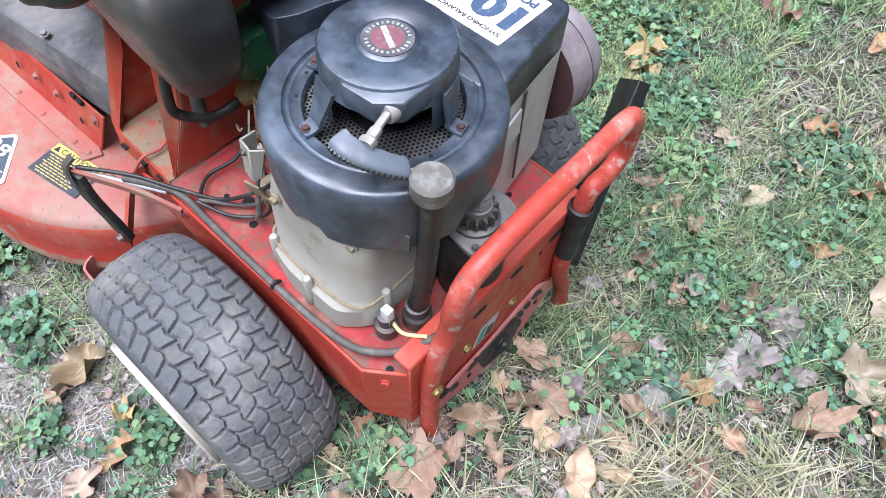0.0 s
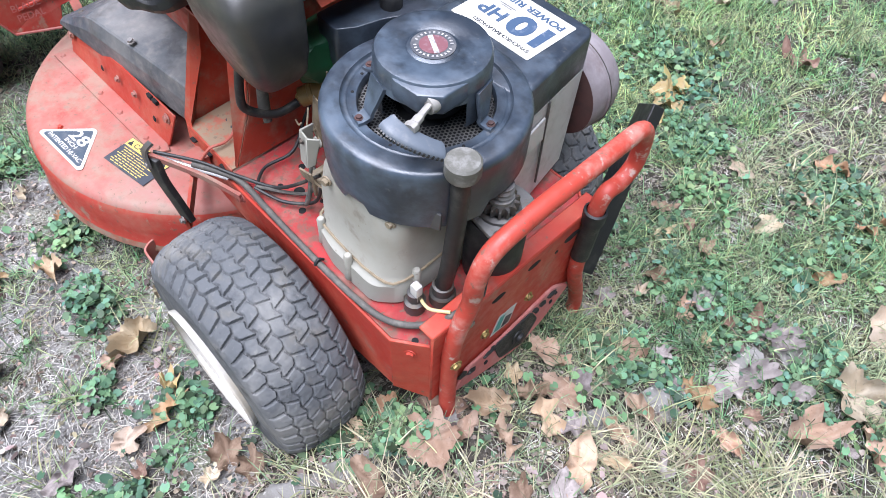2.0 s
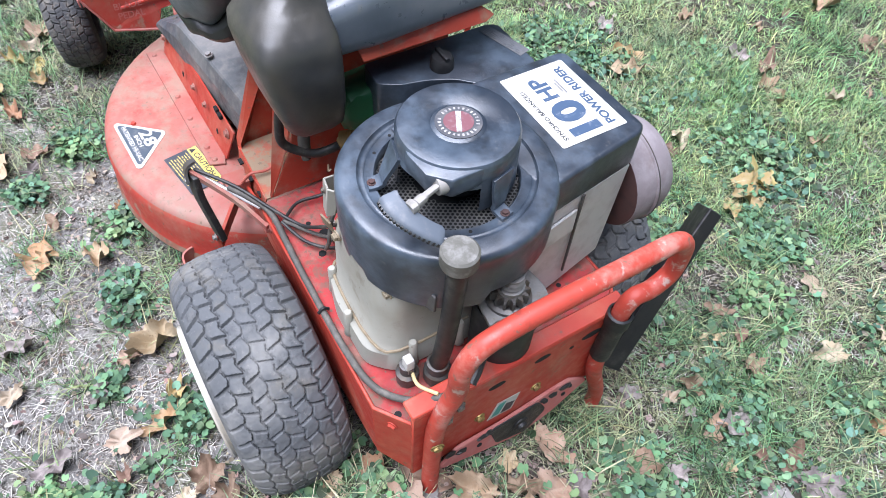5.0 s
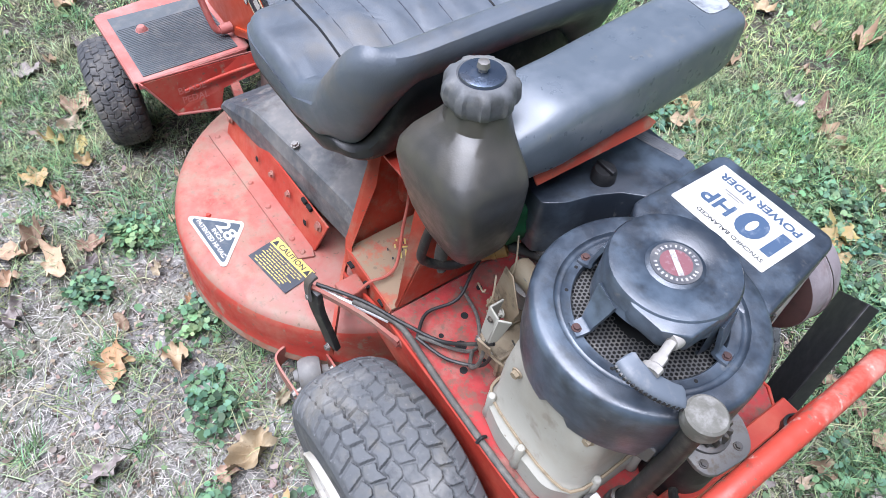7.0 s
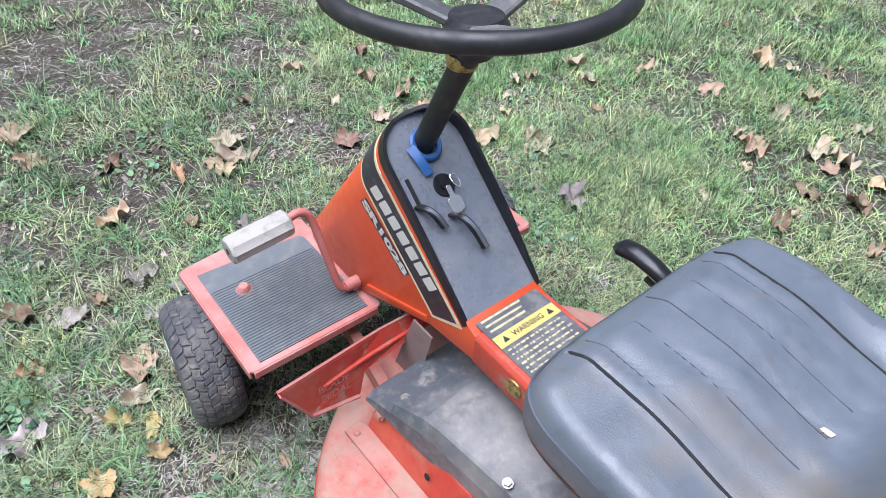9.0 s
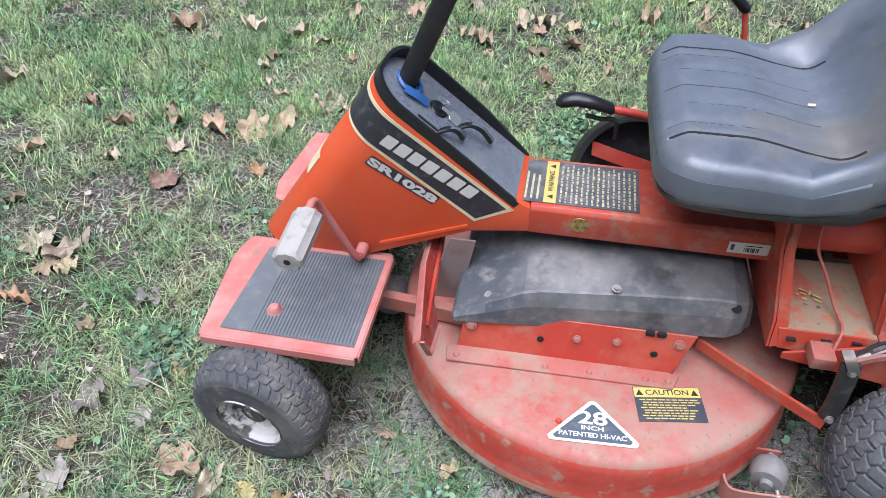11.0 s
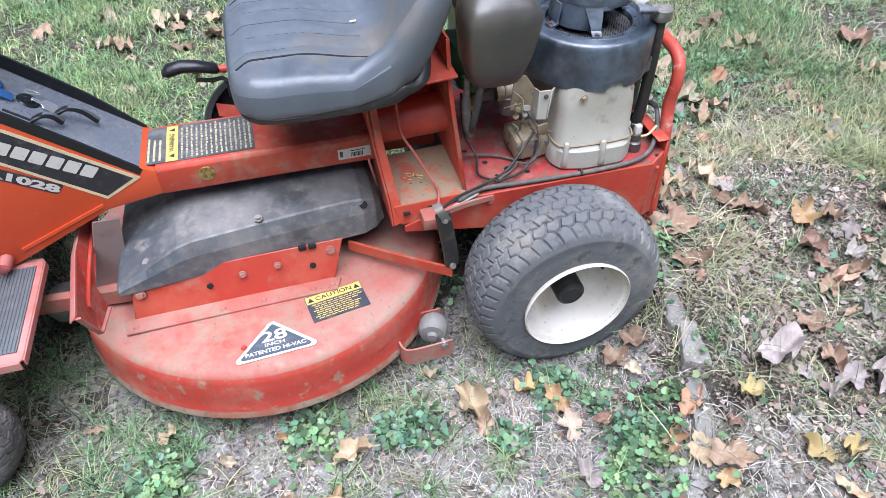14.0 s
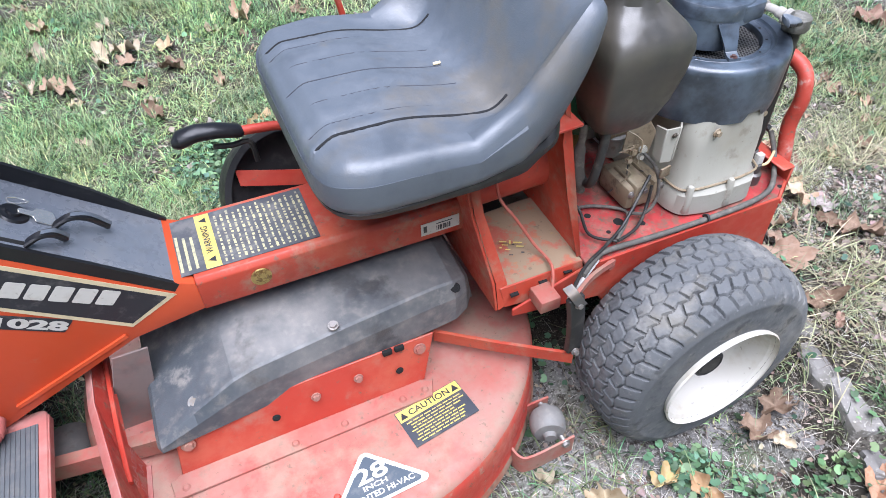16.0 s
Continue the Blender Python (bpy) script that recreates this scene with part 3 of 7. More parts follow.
for p in ((-0.695, -0.1905, 0.228), (-0.492, -0.186, 0.226)):
    part("bolt_hole", hexbolt(p, (0, -1, 0.25), 0.0045, 0.001), void, hanger)
for p in ((-0.845, -0.222, 0.1865), (-0.68, -0.219, 0.1865), (-0.60, -0.217, 0.1865), (-0.50, -0.214, 0.1865), (-0.46, -0.212, 0.1865)):
    part("rivet", lathe([(0.0, 0.0035), (0.004, 0.003), (0.0065, 0.0)], p, "z", 10), red_faded, hanger)
for a, r in ((200, 0.33), (186, 0.35), (260, 0.33)):
    part("deck_stud", lathe([(0.0, 0.005), (0.004, 0.0045), (0.006, 0.0)], (DX + r * math.cos(radians(a)), DY + r * math.sin(radians(a)), 0.180), "z", 10), red, deck)

# link arm, hanging strap and roller at the back of the deck
part("lift_arm", strap([(-0.41, -0.135, 0.216), (-0.32, -0.205, 0.218), (-0.222, -0.276, 0.220)], (0, 0, 1), 0.024, 0.006, per=2), red_frame, deck, "flat red lift arm")
bm = strap([(-0.246, -0.261, 0.076), (-0.309, -0.263, 0.074), (-0.338, -0.282, 0.072), (-0.349, -0.306, 0.070), (-0.345, -0.336, 0.066), (-0.322, -0.345, 0.064), (-0.240, -0.341, 0.064)], (0, 0, 1), 0.046, 0.004)
bracket = part("roller_bracket", bm, red_faded, deck, "bent pink-red roller bracket")
bm = lathe([(0.0, -0.030), (0.010, -0.030), (0.012, -0.022), (0.026, -0.020), (0.030, -0.012), (0.0315, 0.0), (0.030, 0.012), (0.026, 0.020), (0.012, 0.022), (0.010, 0.034), (0.0, 0.034)], (0, 0, 0), "y", 28)
bm.transform(pose(-0.272, -0.304, 0.093, 0, 0, -20))
part("roller", bm, roller_grey, bracket, "grey plastic anti-scalp roller")
part("axle_bolt", tube([(-0.262, -0.258, 0.090), (-0.258, -0.347, 0.079)], 0.005, 10, 1), steel, bracket)
part("bolt", hexbolt((-0.258, -0.3435, 0.079), (0, -1, 0), 0.0065, 0.006), steel, bracket)

# belt cover
bm = bmesh.new()
secs = []
for x, top in ((-0.862, 0.258), (-0.856, 0.266), (-0.80, 0.297), (-0.735, 0.334), (-0.705, 0.342), (-0.56, 0.346), (-0.41, 0.346), (-0.372, 0.341), (-0.345, 0.325), (-0.330, 0.300), (-0.326, 0.262)):
    yt = -0.165 + (x + 0.70) * 0.105
    round_in = 0.030 if x > -0.333 else 0.012 if x > -0.35 else 0.012 if x < -0.86 else 0.0
    y0 = yt - 0.014 + round_in
    low = 0.246
    ring = [(y0 + 0.004, low), (y0, low + 0.004), (y0 + 0.003, low + 0.55 * (top - low)), (yt + round_in - 0.001, low + 0.84 * (top - low)), (yt + round_in + 0.003, low + 0.87 * (top - low)), (yt + round_in + 0.075, top), (0.05, top + 0.002), (0.15, top - 0.004), (0.165, top - 0.012), (0.172, low)]
    secs.append([bm.verts.new((x, y, max(z, low))) for y, z in ring])
for a, b in zip(secs, secs[1:]):
    for i in range(len(a)):
        j = (i + 1) % len(a)
        bm.faces.new((a[i], a[j], b[j], b[i]))
bm.faces.new(secs[0])
bm.faces.new(secs[-1])
bmesh.ops.recalc_face_normals(bm, faces=bm.faces)
cover = part("belt_cover", bm, cover_grey, mower, "dusty black moulded plastic belt cover")
cover.data.set_sharp_from_angle(angle=radians(13))
part("bolt", hexbolt((-0.577, -0.147, 0.340), (0, -0.2, 1), 0.006, 0.006), steel, cover)
part("bolt", hexbolt((-0.796, -0.158, 0.290), (0, -0.5, 1), 0.007, 0.005), steel_dark, cover)
part("bolt_hole", hexbolt((-0.37, -0.135, 0.318), (0, -0.6, 1), 0.006, 0.001), void, cover)
for x in (-0.506, -0.486):
    part("cover_slot", box(x - 0.008, x + 0.008, -0.1775, -0.170, 0.262, 0.272, 0.002), void, cover)

# front bar and blade pedal
part("front_bar", strap([(-1.06, -0.105, 0.185), (-0.84, -0.150, 0.215)], (0, 0, 1), 0.034, 0.02, per=1), red_faded, mower, "faded red front deck hanger bar")
bm = lathe([(0.0, -0.028), (0.028, -0.028), (0.034, -0.02), (0.034, 0.02), (0.028, 0.028), (0.0, 0.028)], (0, 0, 0), "y", 24)
bm.transform(pose(-1.025, -0.02, 0.10) @ Matrix.Scale(1.12, 4))
part("front_roller", bm, roller_grey, mower, "small grey roller under the nose")
bm = plate([(-0.885, -0.328, 0.345), (-0.884, -0.280, 0.250), (-0.886, -0.186, 0.222), (-0.897, -0.168, 0.262), (-0.906, -0.033, 0.270), (-0.912, 0.05, 0.262), (-0.930, 0.05, 0.290), (-0.921, -0.117, 0.309)], 0.004)
pedal_plate = part("blade_pedal", bm, red_skirt, mower, "bent red steel blade pedal with rubbed pink edges", smooth=False)
part("pedal_flange", plate([(-0.885, -0.328, 0.347), (-0.921, -0.117, 0.311), (-0.930, 0.05, 0.292), (-0.942, 0.05, 0.280), (-0.934, -0.117, 0.297), (-0.899, -0.326, 0.332)], 0.003), pink, pedal_plate)
part("pedal_lip", strap([(-0.884, -0.327, 0.344), (-0.883, -0.280, 0.250), (-0.885, -0.190, 0.224)], (1, 0, 0), 0.010, 0.003, per=1), pink, pedal_plate)
part("pedal_rib", tube([(-0.893, -0.25, 0.290), (-0.902, -0.15, 0.290), (-0.914, 0.03, 0.280)], 0.004, 8), red, pedal_plate)
PED = lay((-0.8835, -0.285, 0.283), (-0.02, 1, -0.06), (-0.12, 0.12, 1))
lettering("BLADE", PED, 0.020, 0.012, 0.058, 0.015, pink, pedal_plate, 0.0035)
lettering("PEDAL", PED, 0.024, -0.010, 0.056, 0.015, pink, pedal_plate, 0.0035)
part("frame_web", plate([(-0.935, -0.078, 0.178), (-0.865, -0.078, 0.178), (-0.835, -0.078, 0.345), (-0.885, -0.078, 0.345)], 0.004), pink_dust, mower, "dusty pinkish frame web under the cowl")

# foot plates with ribbed mats
for s in (-1, 1):
    pts = [(-1.00, s * 0.325), (-1.00, s * 0.06), (-1.30, s * 0.06), (-1.315, s * 0.12), (-1.295, s * 0.325)]
    bm = prism(rounded_poly(pts, 0.012), "z", 0.262, 0.268, 0.0015, 1)
    box(-1.29, -1.005, s * 0.3255 - 0.002, s * 0.3255 + 0.002, 0.248, 0.266, 0.001, 1, bm)
    box(-1.002, -0.998, min(s * 0.07, s * 0.32), max(s * 0.07, s * 0.32), 0.250, 0.266, 0.001, 1, bm)
    foot = part("foot_plate", bm, pink, mower, "faded pink-red sheet metal foot rest")
    bm = bmesh.new()
    line = [(-1.250, 0.2705), (-1.205, 0.2705)]
    for k in range(30):
        x = -1.205 + k * 0.0064
        line += [(x + 0.0006, 0.2722), (x + 0.0040, 0.2722), (x + 0.0046, 0.2705)]
    line += [(-1.012, 0.2705), (-1.012, 0.2682)]
    rows2 = []
    for y in (0.085, 0.092, 0.296, 0.303):
        rows2.append([bm.verts.new((x - (0.010 * (y - 0.085) / 0.2 if x < -1.23 else 0) + (0.012 if x < -1.23 and y < 0.09 else 0), s * y, z if 0.09 < y < 0.3 else min(z, 0.2705))) for x, z in line])
    for a, b in zip(rows2, rows2[1:]):
        for i in range(len(a) - 1):
            bm.faces.new((a[i], a[i + 1], b[i + 1], b[i]))
    bmesh.ops.recalc_face_normals(bm, faces=bm.faces)
    if bm.faces[0].normal.z < 0:
        bmesh.ops.reverse_faces(bm, faces=bm.faces)
    part("rubber_mat", bm, mat_rubber, foot, "worn ribbed black rubber mat")
    part("mat_bolt", lathe([(0.0, 0.012), (0.008, 0.011), (0.012, 0.006), (0.013, 0.002), (0.017, 0.0)], (-1.178, s * 0.248, 0.2705), "z", 20), pink, foot, "faded red domed bolt")
part("front_axle", box(-1.21, -1.165, -0.30, 0.30, 0.125, 0.165, 0.006), steel_dark, mower, "dark steel front axle")
for s in (-1, 1):
    part("king_pin", lathe([(0.0, 0.262), (0.014, 0.262), (0.014, 0.12), (0.0, 0.12)], (-1.188, s * 0.285, 0), "z", 14), steel_dark, mower)

# nose cowl
NOSE_R, NOSE_HALF = 0.066, 0.074
NOSE_UP, NOSE_OUT = Vector((0.576, 0, 0.8174)), Vector((-0.8174, 0, 0.576))
NOSE_FOOT = Vector((-1.284, 0, 0.268))


def nose_point(side, a, along, off=0.0):
    """A point on the round nose: angle a from the flank, distance along the slanting nose line."""
    c = NOSE_FOOT - NOSE_R * NOSE_OUT + Vector((0, side * (NOSE_HALF - NOSE_R), 0))
    return c + NOSE_UP * along + (NOSE_R + off) * (Vector((0, side * math.cos(radians(a)), 0)) + NOSE_OUT * math.sin(radians(a)))


def nose_arc(start=0):
    """Sides and angles round the nose, from one flank to the other."""
    run = [(-1, start + (90 - start) * k / 10) for k in range(11)]
    return run + [(1, a) for _, a in reversed(run)]


dash_up = Vector((0.633, 0, 0.774))
bm = bmesh.new()
low, high = [], []
for side, a in nose_arc():
    p = nose_point(side, a, 0)
    low.append(bm.verts.new(p + NOSE_UP * ((0.268 - p.z) / NOSE_UP.z)))
    high.append(bm.verts.new(p + NOSE_UP * ((Vector((-1.008, 0, 0.642)) - p).dot(dash_up) / NOSE_UP.dot(dash_up))))
for k in range(len(low) - 1):
    bm.faces.new((low[k], low[k + 1], high[k + 1], high[k]))
tails = [[bm.verts.new((x, side * NOSE_HALF, z)) for x, z in ((-0.775, 0.4515), (-0.742, 0.436), (-0.738, 0.383), (-0.845, 0.366), (-1.055, 0.268))] for side in (-1, 1)]
bm.faces.new([low[0], high[0]] + tails[0])
bm.faces.new([low[-1], high[-1]] + tails[1])
for k in range(4):
    bm.faces.new((tails[0][k], tails[0][k + 1], tails[1][k + 1], tails[1][k]))
bm.faces.new(high + [tails[1][0], tails[0][0]])
bm.faces.new(low + [tails[1][4], tails[0][4]])
bmesh.ops.recalc_face_normals(bm, faces=bm.faces)
bevelled(bm, 0.003, 2, 40)
cowl = part("nose_cowl", bm, orange, mower, "orange-red nose cowl with black stripe decal")
part("cowl_rib", strap([(-1.022, -0.0755, 0.308), (-0.852, -0.0755, 0.380)], (0.39, 0, -0.92), 0.006, 0.005, per=1), orange, cowl)

# dash: recessed panel with a black raised rim, lying on the slope
slope = Vector((0.23, 0, -0.188)).normalized()
DASH = lay((-1.008, 0.0, 0.642), slope, (0, 1, 0))
DL = 0.316
def dash_outline(half, front, end):
    """The open U of the dash: down one flank, round the front and up the other."""
    pts = [(end, -half), (0.20, -half), (0.10, -half)]
    for k in range(9):
        a = radians(90 * k / 8)
        pts.append((front + half - 0.008 - (half - 0.008) * math.sin(a), -0.008 - (half - 0.008) * math.cos(a)))
    return pts + [(x, -y) for x, y in reversed(pts)]


outer, inner = dash_outline(0.0745, -0.011, DL), dash_outline(0.0685, -0.005, DL)
bm = bmesh.new()
loops = []
for poly, top in ((outer, False), (outer, True), (inner, True), (inner, False)):
    loops.append([bm.verts.new(DASH @ Vector((x, y, ((0.007 + 0.018 * smoothstep(-0.03, 0.06, y)) * (1 - 0.75 * smoothstep(0.16, DL, x))) if top else -0.012))) for x, y in poly])
for a, b in zip(loops, loops[1:] + loops[:1]):
    for i in range(len(a) - 1):
        bm.faces.new((a[i], a[i + 1], b[i + 1], b[i]))
for e in (0, -1):
    bm.faces.new([lp[e] for lp in loops])
bmesh.ops.recalc_face_normals(bm, faces=bm.faces)
part("dash_rim", bm, black_gloss, cowl, "raised black plastic dash rim")
dash = decal("dash_panel", inner, DASH, dash_mat, cowl, -0.004, 0.006, "scuffed blue-grey dash panel")


def on_dash(x, y, z=0.0):
    """A point on the dash by world x and y."""
    u = (x + 1.008) / slope.x
    return DASH @ Vector((u, y, 0.002 + z))


nrm = DASH.to_3x3() @ Vector((0, 0, 1))
bm = lathe([(0.0, 0.006), (0.008, 0.006), (0.009, 0.003), (0.017, 0.003), (0.019, 0.0)], (0, 0, 0), "z", 24)
bm.transform(Matrix.Translation(on_dash(-0.92, 0.0)) @ nrm.to_track_quat("Z", "Y").to_matrix().to_4x4())
part("ignition_switch", bm, black_gloss, dash, "black ignition switch")
KEY = lay(on_dash(-0.918, 0.0, 0.007), (0.8, 0.05, -0.62), (0, 1, 0.3))
bm = prism(rounded_poly([(0.0, -0.004), (0.018, -0.004), (0.021, -0.011), (0.042, -0.011), (0.046, 0.0), (0.042, 0.011), (0.021, 0.011), (0.018, 0.004), (0.0, 0.004)], 0.004), "z", 0, 0.002, 0.0004, 1)
bm.transform(KEY @ pose(0, 0, 0, 0, 8, 0))
part("key", bm, key_metal, dash, "shiny key in the ignition")
bm = tube([on_dash(-0.918, 0.010, 0.010), on_dash(-0.91, 0.016, 0.012), on_dash(-0.917, 0.022, 0.010), on_dash(-0.927, 0.018, 0.010), on_dash(-0.926, 0.010, 0.009), on_dash(-0.918, 0.010, 0.010)], 0.0012, 6)
part("key_ring", bm, key_metal, dash)
for name, line in (("choke_lever", ((-0.910, -0.060, 0.003), (-0.902, -0.056, 0.018), (-0.890, -0.048, 0.020), (-0.874, -0.036, 0.008))), ("throttle_lever", ((-0.886, -0.014, 0.003), (-0.876, -0.010, 0.022), (-0.858, -0.002, 0.024), (-0.832, 0.010, 0.010)))):
    lever = part(name, bevelled(strap([on_dash(*p) for p in line], (0.3, 1, 0.2), 0.013, 0.007), 0.002, 1), black_gloss, dash, "curved black dash lever with a painted highlight along its top")
    # A paler strip along the top paints the lever's highlight.
    part("lever_cap", strap([on_dash(x, y, z + 0.0045) for x, y, z in line[1:]], (0.3, 1, 0.2), 0.006, 0.0015), grip_grey, lever)
decal("dash_slot", [(0.083, -0.058), (0.127, -0.058), (0.127, -0.051), (0.083, -0.051)], DASH, void, dash, 0.0022, 0.0004)

# stripe decal on the cowl's flanks
for s in (-1, 1):
    yy = s * 0.0748

    def flank(name, pts, mat, parent, off):
        bm = prism(pts, "y", min(yy, yy + s * off), max(yy, yy + s * off), 0)
        return part(name, bm, mat, parent, smooth=False)

    edge = flank("stripe_border", [(-1.0197, 0.5285), (-0.9778, 0.588), (-0.770, 0.428), (-0.840, 0.392)], dec_cream, cowl, 0.0006)
    edge["label"] = "cream-edged black stripe decal"
    flank("stripe", [(-1.0162, 0.5337), (-0.9816, 0.5827), (-0.783, 0.429), (-0.838, 0.399)], dec_black, edge, 0.0010)
    BAND = lay((-1.005, yy + s * 0.0011, 0.545), (0.165, 0, -0.102), (0.4, 0, 1)) if s < 0 else lay((-0.84, yy + s * 0.0011, 0.443), (-0.165, 0, 0.102), (0.4, 0, 1))
    for k in range(7):
        decal("emblem_bar", [(k * 0.0272, -0.0045), (k * 0.0272 + 0.0225, -0.0045), (k * 0.0272 + 0.0275, 0.0215), (k * 0.0272 + 0.005, 0.0215)], BAND, dec_white, edge, 0.0002, 0.0004, r=0.003)
    MOD = lay((-1.034, yy + s * 0.0003, 0.497), (0.118, 0, -0.074), (0.3, 0, 1)) if s < 0 else lay((-0.916, yy + s * 0.0003, 0.423), (-0.118, 0, 0.074), (0.3, 0, 1))
    decal("model_plaque", [(-0.003, -0.003), (0.139, -0.003), (0.144, 0.021), (0.002, 0.021)], MOD, dec_black, edge, 0.0, 0.0005, r=0.003)
    lettering("SR1028", MOD, 0.001, 0.0, 0.140, 0.018, dec_white, edge, 0.0009, bold=0.05)


def nose_band(name, lo, hi, off, mat, parent, start=0, label=""):
    """A band round the cowl's nose, between two distances along the nose line."""
    bm = bmesh.new()
    rows2 = [[bm.verts.new(nose_point(side, a, along, o)) for side, a in nose_arc(start)] for along, o in ((lo, 0.0), (lo, off), (hi, off), (hi, 0.0))]
    for a, b in zip(rows2, rows2[1:]):
        for k in range(len(a) - 1):
            bm.faces.new((a[k], a[k + 1], b[k + 1], b[k]))
    bmesh.ops.recalc_face_normals(bm, faces=bm.faces)
    return part(name, bm, mat, parent, label)


wrap = nose_band("nose_stripe_border", 0.3652, 0.4379, 0.0014, dec_cream, cowl)
nose_band("nose_stripe", 0.3715, 0.4315, 0.0019, dec_black, wrap)
nose_band("nose_badge", 0.198, 0.248, 0.0012, dec_cream, cowl, 64)

# steering shaft and wheel
shaft = part("steering_shaft", tube([(-0.992, 0, 0.575), (-0.940, 0, 0.69), (-0.888, 0, 0.806)], 0.0175, 18, 2), black, mower, "black steering column")
bm = lathe([(0.018, 0.0), (0.025, 0.001), (0.027, 0.005), (0.024, 0.008), (0.018, 0.007)], (0, 0, 0), "z", 24)
bm.transform(lay(on_dash(-0.972, 0.0, 0.002), slope, (0, 1, 0)))
part("blue_collar", bm, blue_tape, shaft, "bright blue plastic collar")
bm = strap([on_dash(-0.975, -0.028, 0.008), on_dash(-0.955, -0.024, 0.010), on_dash(-0.938, -0.018, 0.006)], (0.2, 1, 0.4), 0.014, 0.003)
part("blue_tab", bm, blue_tape, shaft)
SW = Matrix.Translation((-0.880, 0, 0.832)) @ pose(0, 0, 0, 0, -4, 0)
bm = lathe([(0.0, 0.024), (0.034, 0.022), (0.042, 0.010), (0.036, -0.012), (0.022, -0.03)], (0, 0, 0), "z", 24)
bm.transform(SW)
wheel = part("steering_wheel", bm, black, mower, "black plastic steering wheel")
bm = bmesh.new()
ring = [[] for _ in range(48)]
for i in range(48):
    a = 2 * math.pi * i / 48
    for k in range(10):
        b = 2 * math.pi * k / 10
        ring[i].append(bm.verts.new(SW @ Vector(((0.178 + 0.012 * math.cos(b)) * math.cos(a), (0.178 + 0.012 * math.cos(b)) * math.sin(a), 0.062 + 0.012 * math.sin(b)))))
for i in range(48):
    for k in range(10):
        bm.faces.new((ring[i][k], ring[(i + 1) % 48][k], ring[(i + 1) % 48][(k + 1) % 10], ring[i][(k + 1) % 10]))
bmesh.ops.recalc_face_normals(bm, faces=bm.faces)
part("wheel_rim", bm, black, wheel)
for a in (-25, 95, 215):
    c, s = math.cos(radians(a)), math.sin(radians(a))
    bm = strap([SW @ Vector((0.02 * c, 0.02 * s, 0.01)), SW @ Vector((0.10 * c, 0.10 * s, 0.038)), SW @ Vector((0.175 * c, 0.175 * s, 0.062))], SW.to_3x3() @ Vector((-s, c, 0)), 0.036, 0.012)
    part("spoke", bevelled(bm, 0.003, 1), black_dusty, wheel)
bm = lathe([(0.0195, -0.012), (0.021, -0.010), (0.021, 0.004), (0.0195, 0.006)], (-0.900, 0, 0.79), "z", 20)
part("worn_collar", bm, brass, wheel)

# clutch pedal over the foot plate
bm = tube([(-1.058, -0.088, 0.290), (-1.06, -0.112, 0.296), (-1.082, -0.122, 0.36), (-1.108, -0.132, 0.435), (-1.113, -0.150, 0.455), (-1.112, -0.175, 0.452)], 0.0075, 10)
pedal = part("foot_pedal", bm, pink, mower, "bent rod pedal with worn grey rubber pad")
bm = bmesh.new()
rings = []
for y in (-0.172, -0.176, -0.278, -0.282):
    rad = 0.021 if y in (-0.172, -0.282) else 0.025
    rings.append([bm.verts.new((-1.112 + rad * (1 + 0.09 * (k % 2)) * math.cos(2 * math.pi * k / 20), y, 0.447 + 0.08 * (y + 0.17) + rad * 0.8 * (1 + 0.09 * (k % 2)) * math.sin(2 * math.pi * k / 20))) for k in range(20)])
for a, b in zip(rings, rings[1:]):
    for i in range(20):
        bm.faces.new((a[i], a[(i + 1) % 20], b[(i + 1) % 20], b[i]))
bm.faces.new(rings[0])
bm.faces.new(rings[-1])
bmesh.ops.recalc_face_normals(bm, faces=bm.faces)
part("pedal_pad", bm, pedal_grey, pedal, "worn grey ribbed rubber pad")
part("pad_hole", lathe([(0.0, -0.2826), (0.006, -0.2826)], (-1.112, 0, 0.438), "y", 12), void, pedal)
part("pivot_bolt", lathe([(0.0, -0.02), (0.010, -0.018), (0.012, -0.01), (0.012, 0.01)], (-1.057, -0.085, 0.292), "y", 14), pink, pedal)

# tunnel
bm = prism([(-0.076, 0.383), (0.076, 0.383), (0.076, 0.434), (0.070, 0.442), (-0.070, 0.442), (-0.076, 0.434)], "x", -0.742, -0.315, 0.002, 2)
tunnel = part("frame_tunnel", bm, red_frame, mower, "orange-red steel frame tunnel under the seat")
part("tunnel_bolt", hexbolt((-0.654, -0.076, 0.414), (0, -1, 0), 0.010, 0.004), brass, tunnel, "brass-coloured bolt and washer")
part("bolt_washer", lathe([(0.0, -0.0785), (0.0150, -0.0785), (0.0155, -0.0755)], (-0.654, 0, 0.414), "y", 24), brass, tunnel)
WARN = lay((-0.778, -0.062, 0.4425), (1, 0, 0), (0, 1, 0))
dec = decal("warning_decal", [(0.016, 0), (0.222, 0), (0.222, 0.124), (0.016, 0.124)], WARN, dec_worn, tunnel, 0.0003, 0.0006, "black warning label with yellow band and white small print")
decal("warning_band", [(0.056, 0.001), (0.078, 0.001), (0.078, 0.123), (0.056, 0.123)], WARN, dec_yellow, dec, 0.0009, 0.0003)
WV = lay((-0.703, -0.058, 0.4425), (0, 1, 0), (-1, 0, 0))
lettering("WARNING", WV, 0.028, 0.0095 - 0.006, 0.062, 0.010, dec_black, dec, 0.0016)
for x in (0.008, 0.098):
    decal("warning_triangle", [(x, 0.003), (x + 0.012, 0.003), (x + 0.006, 0.014)], WV, dec_black, dec, 0.0013, 0.0003)
rnd = random.Random(9)
rows = []
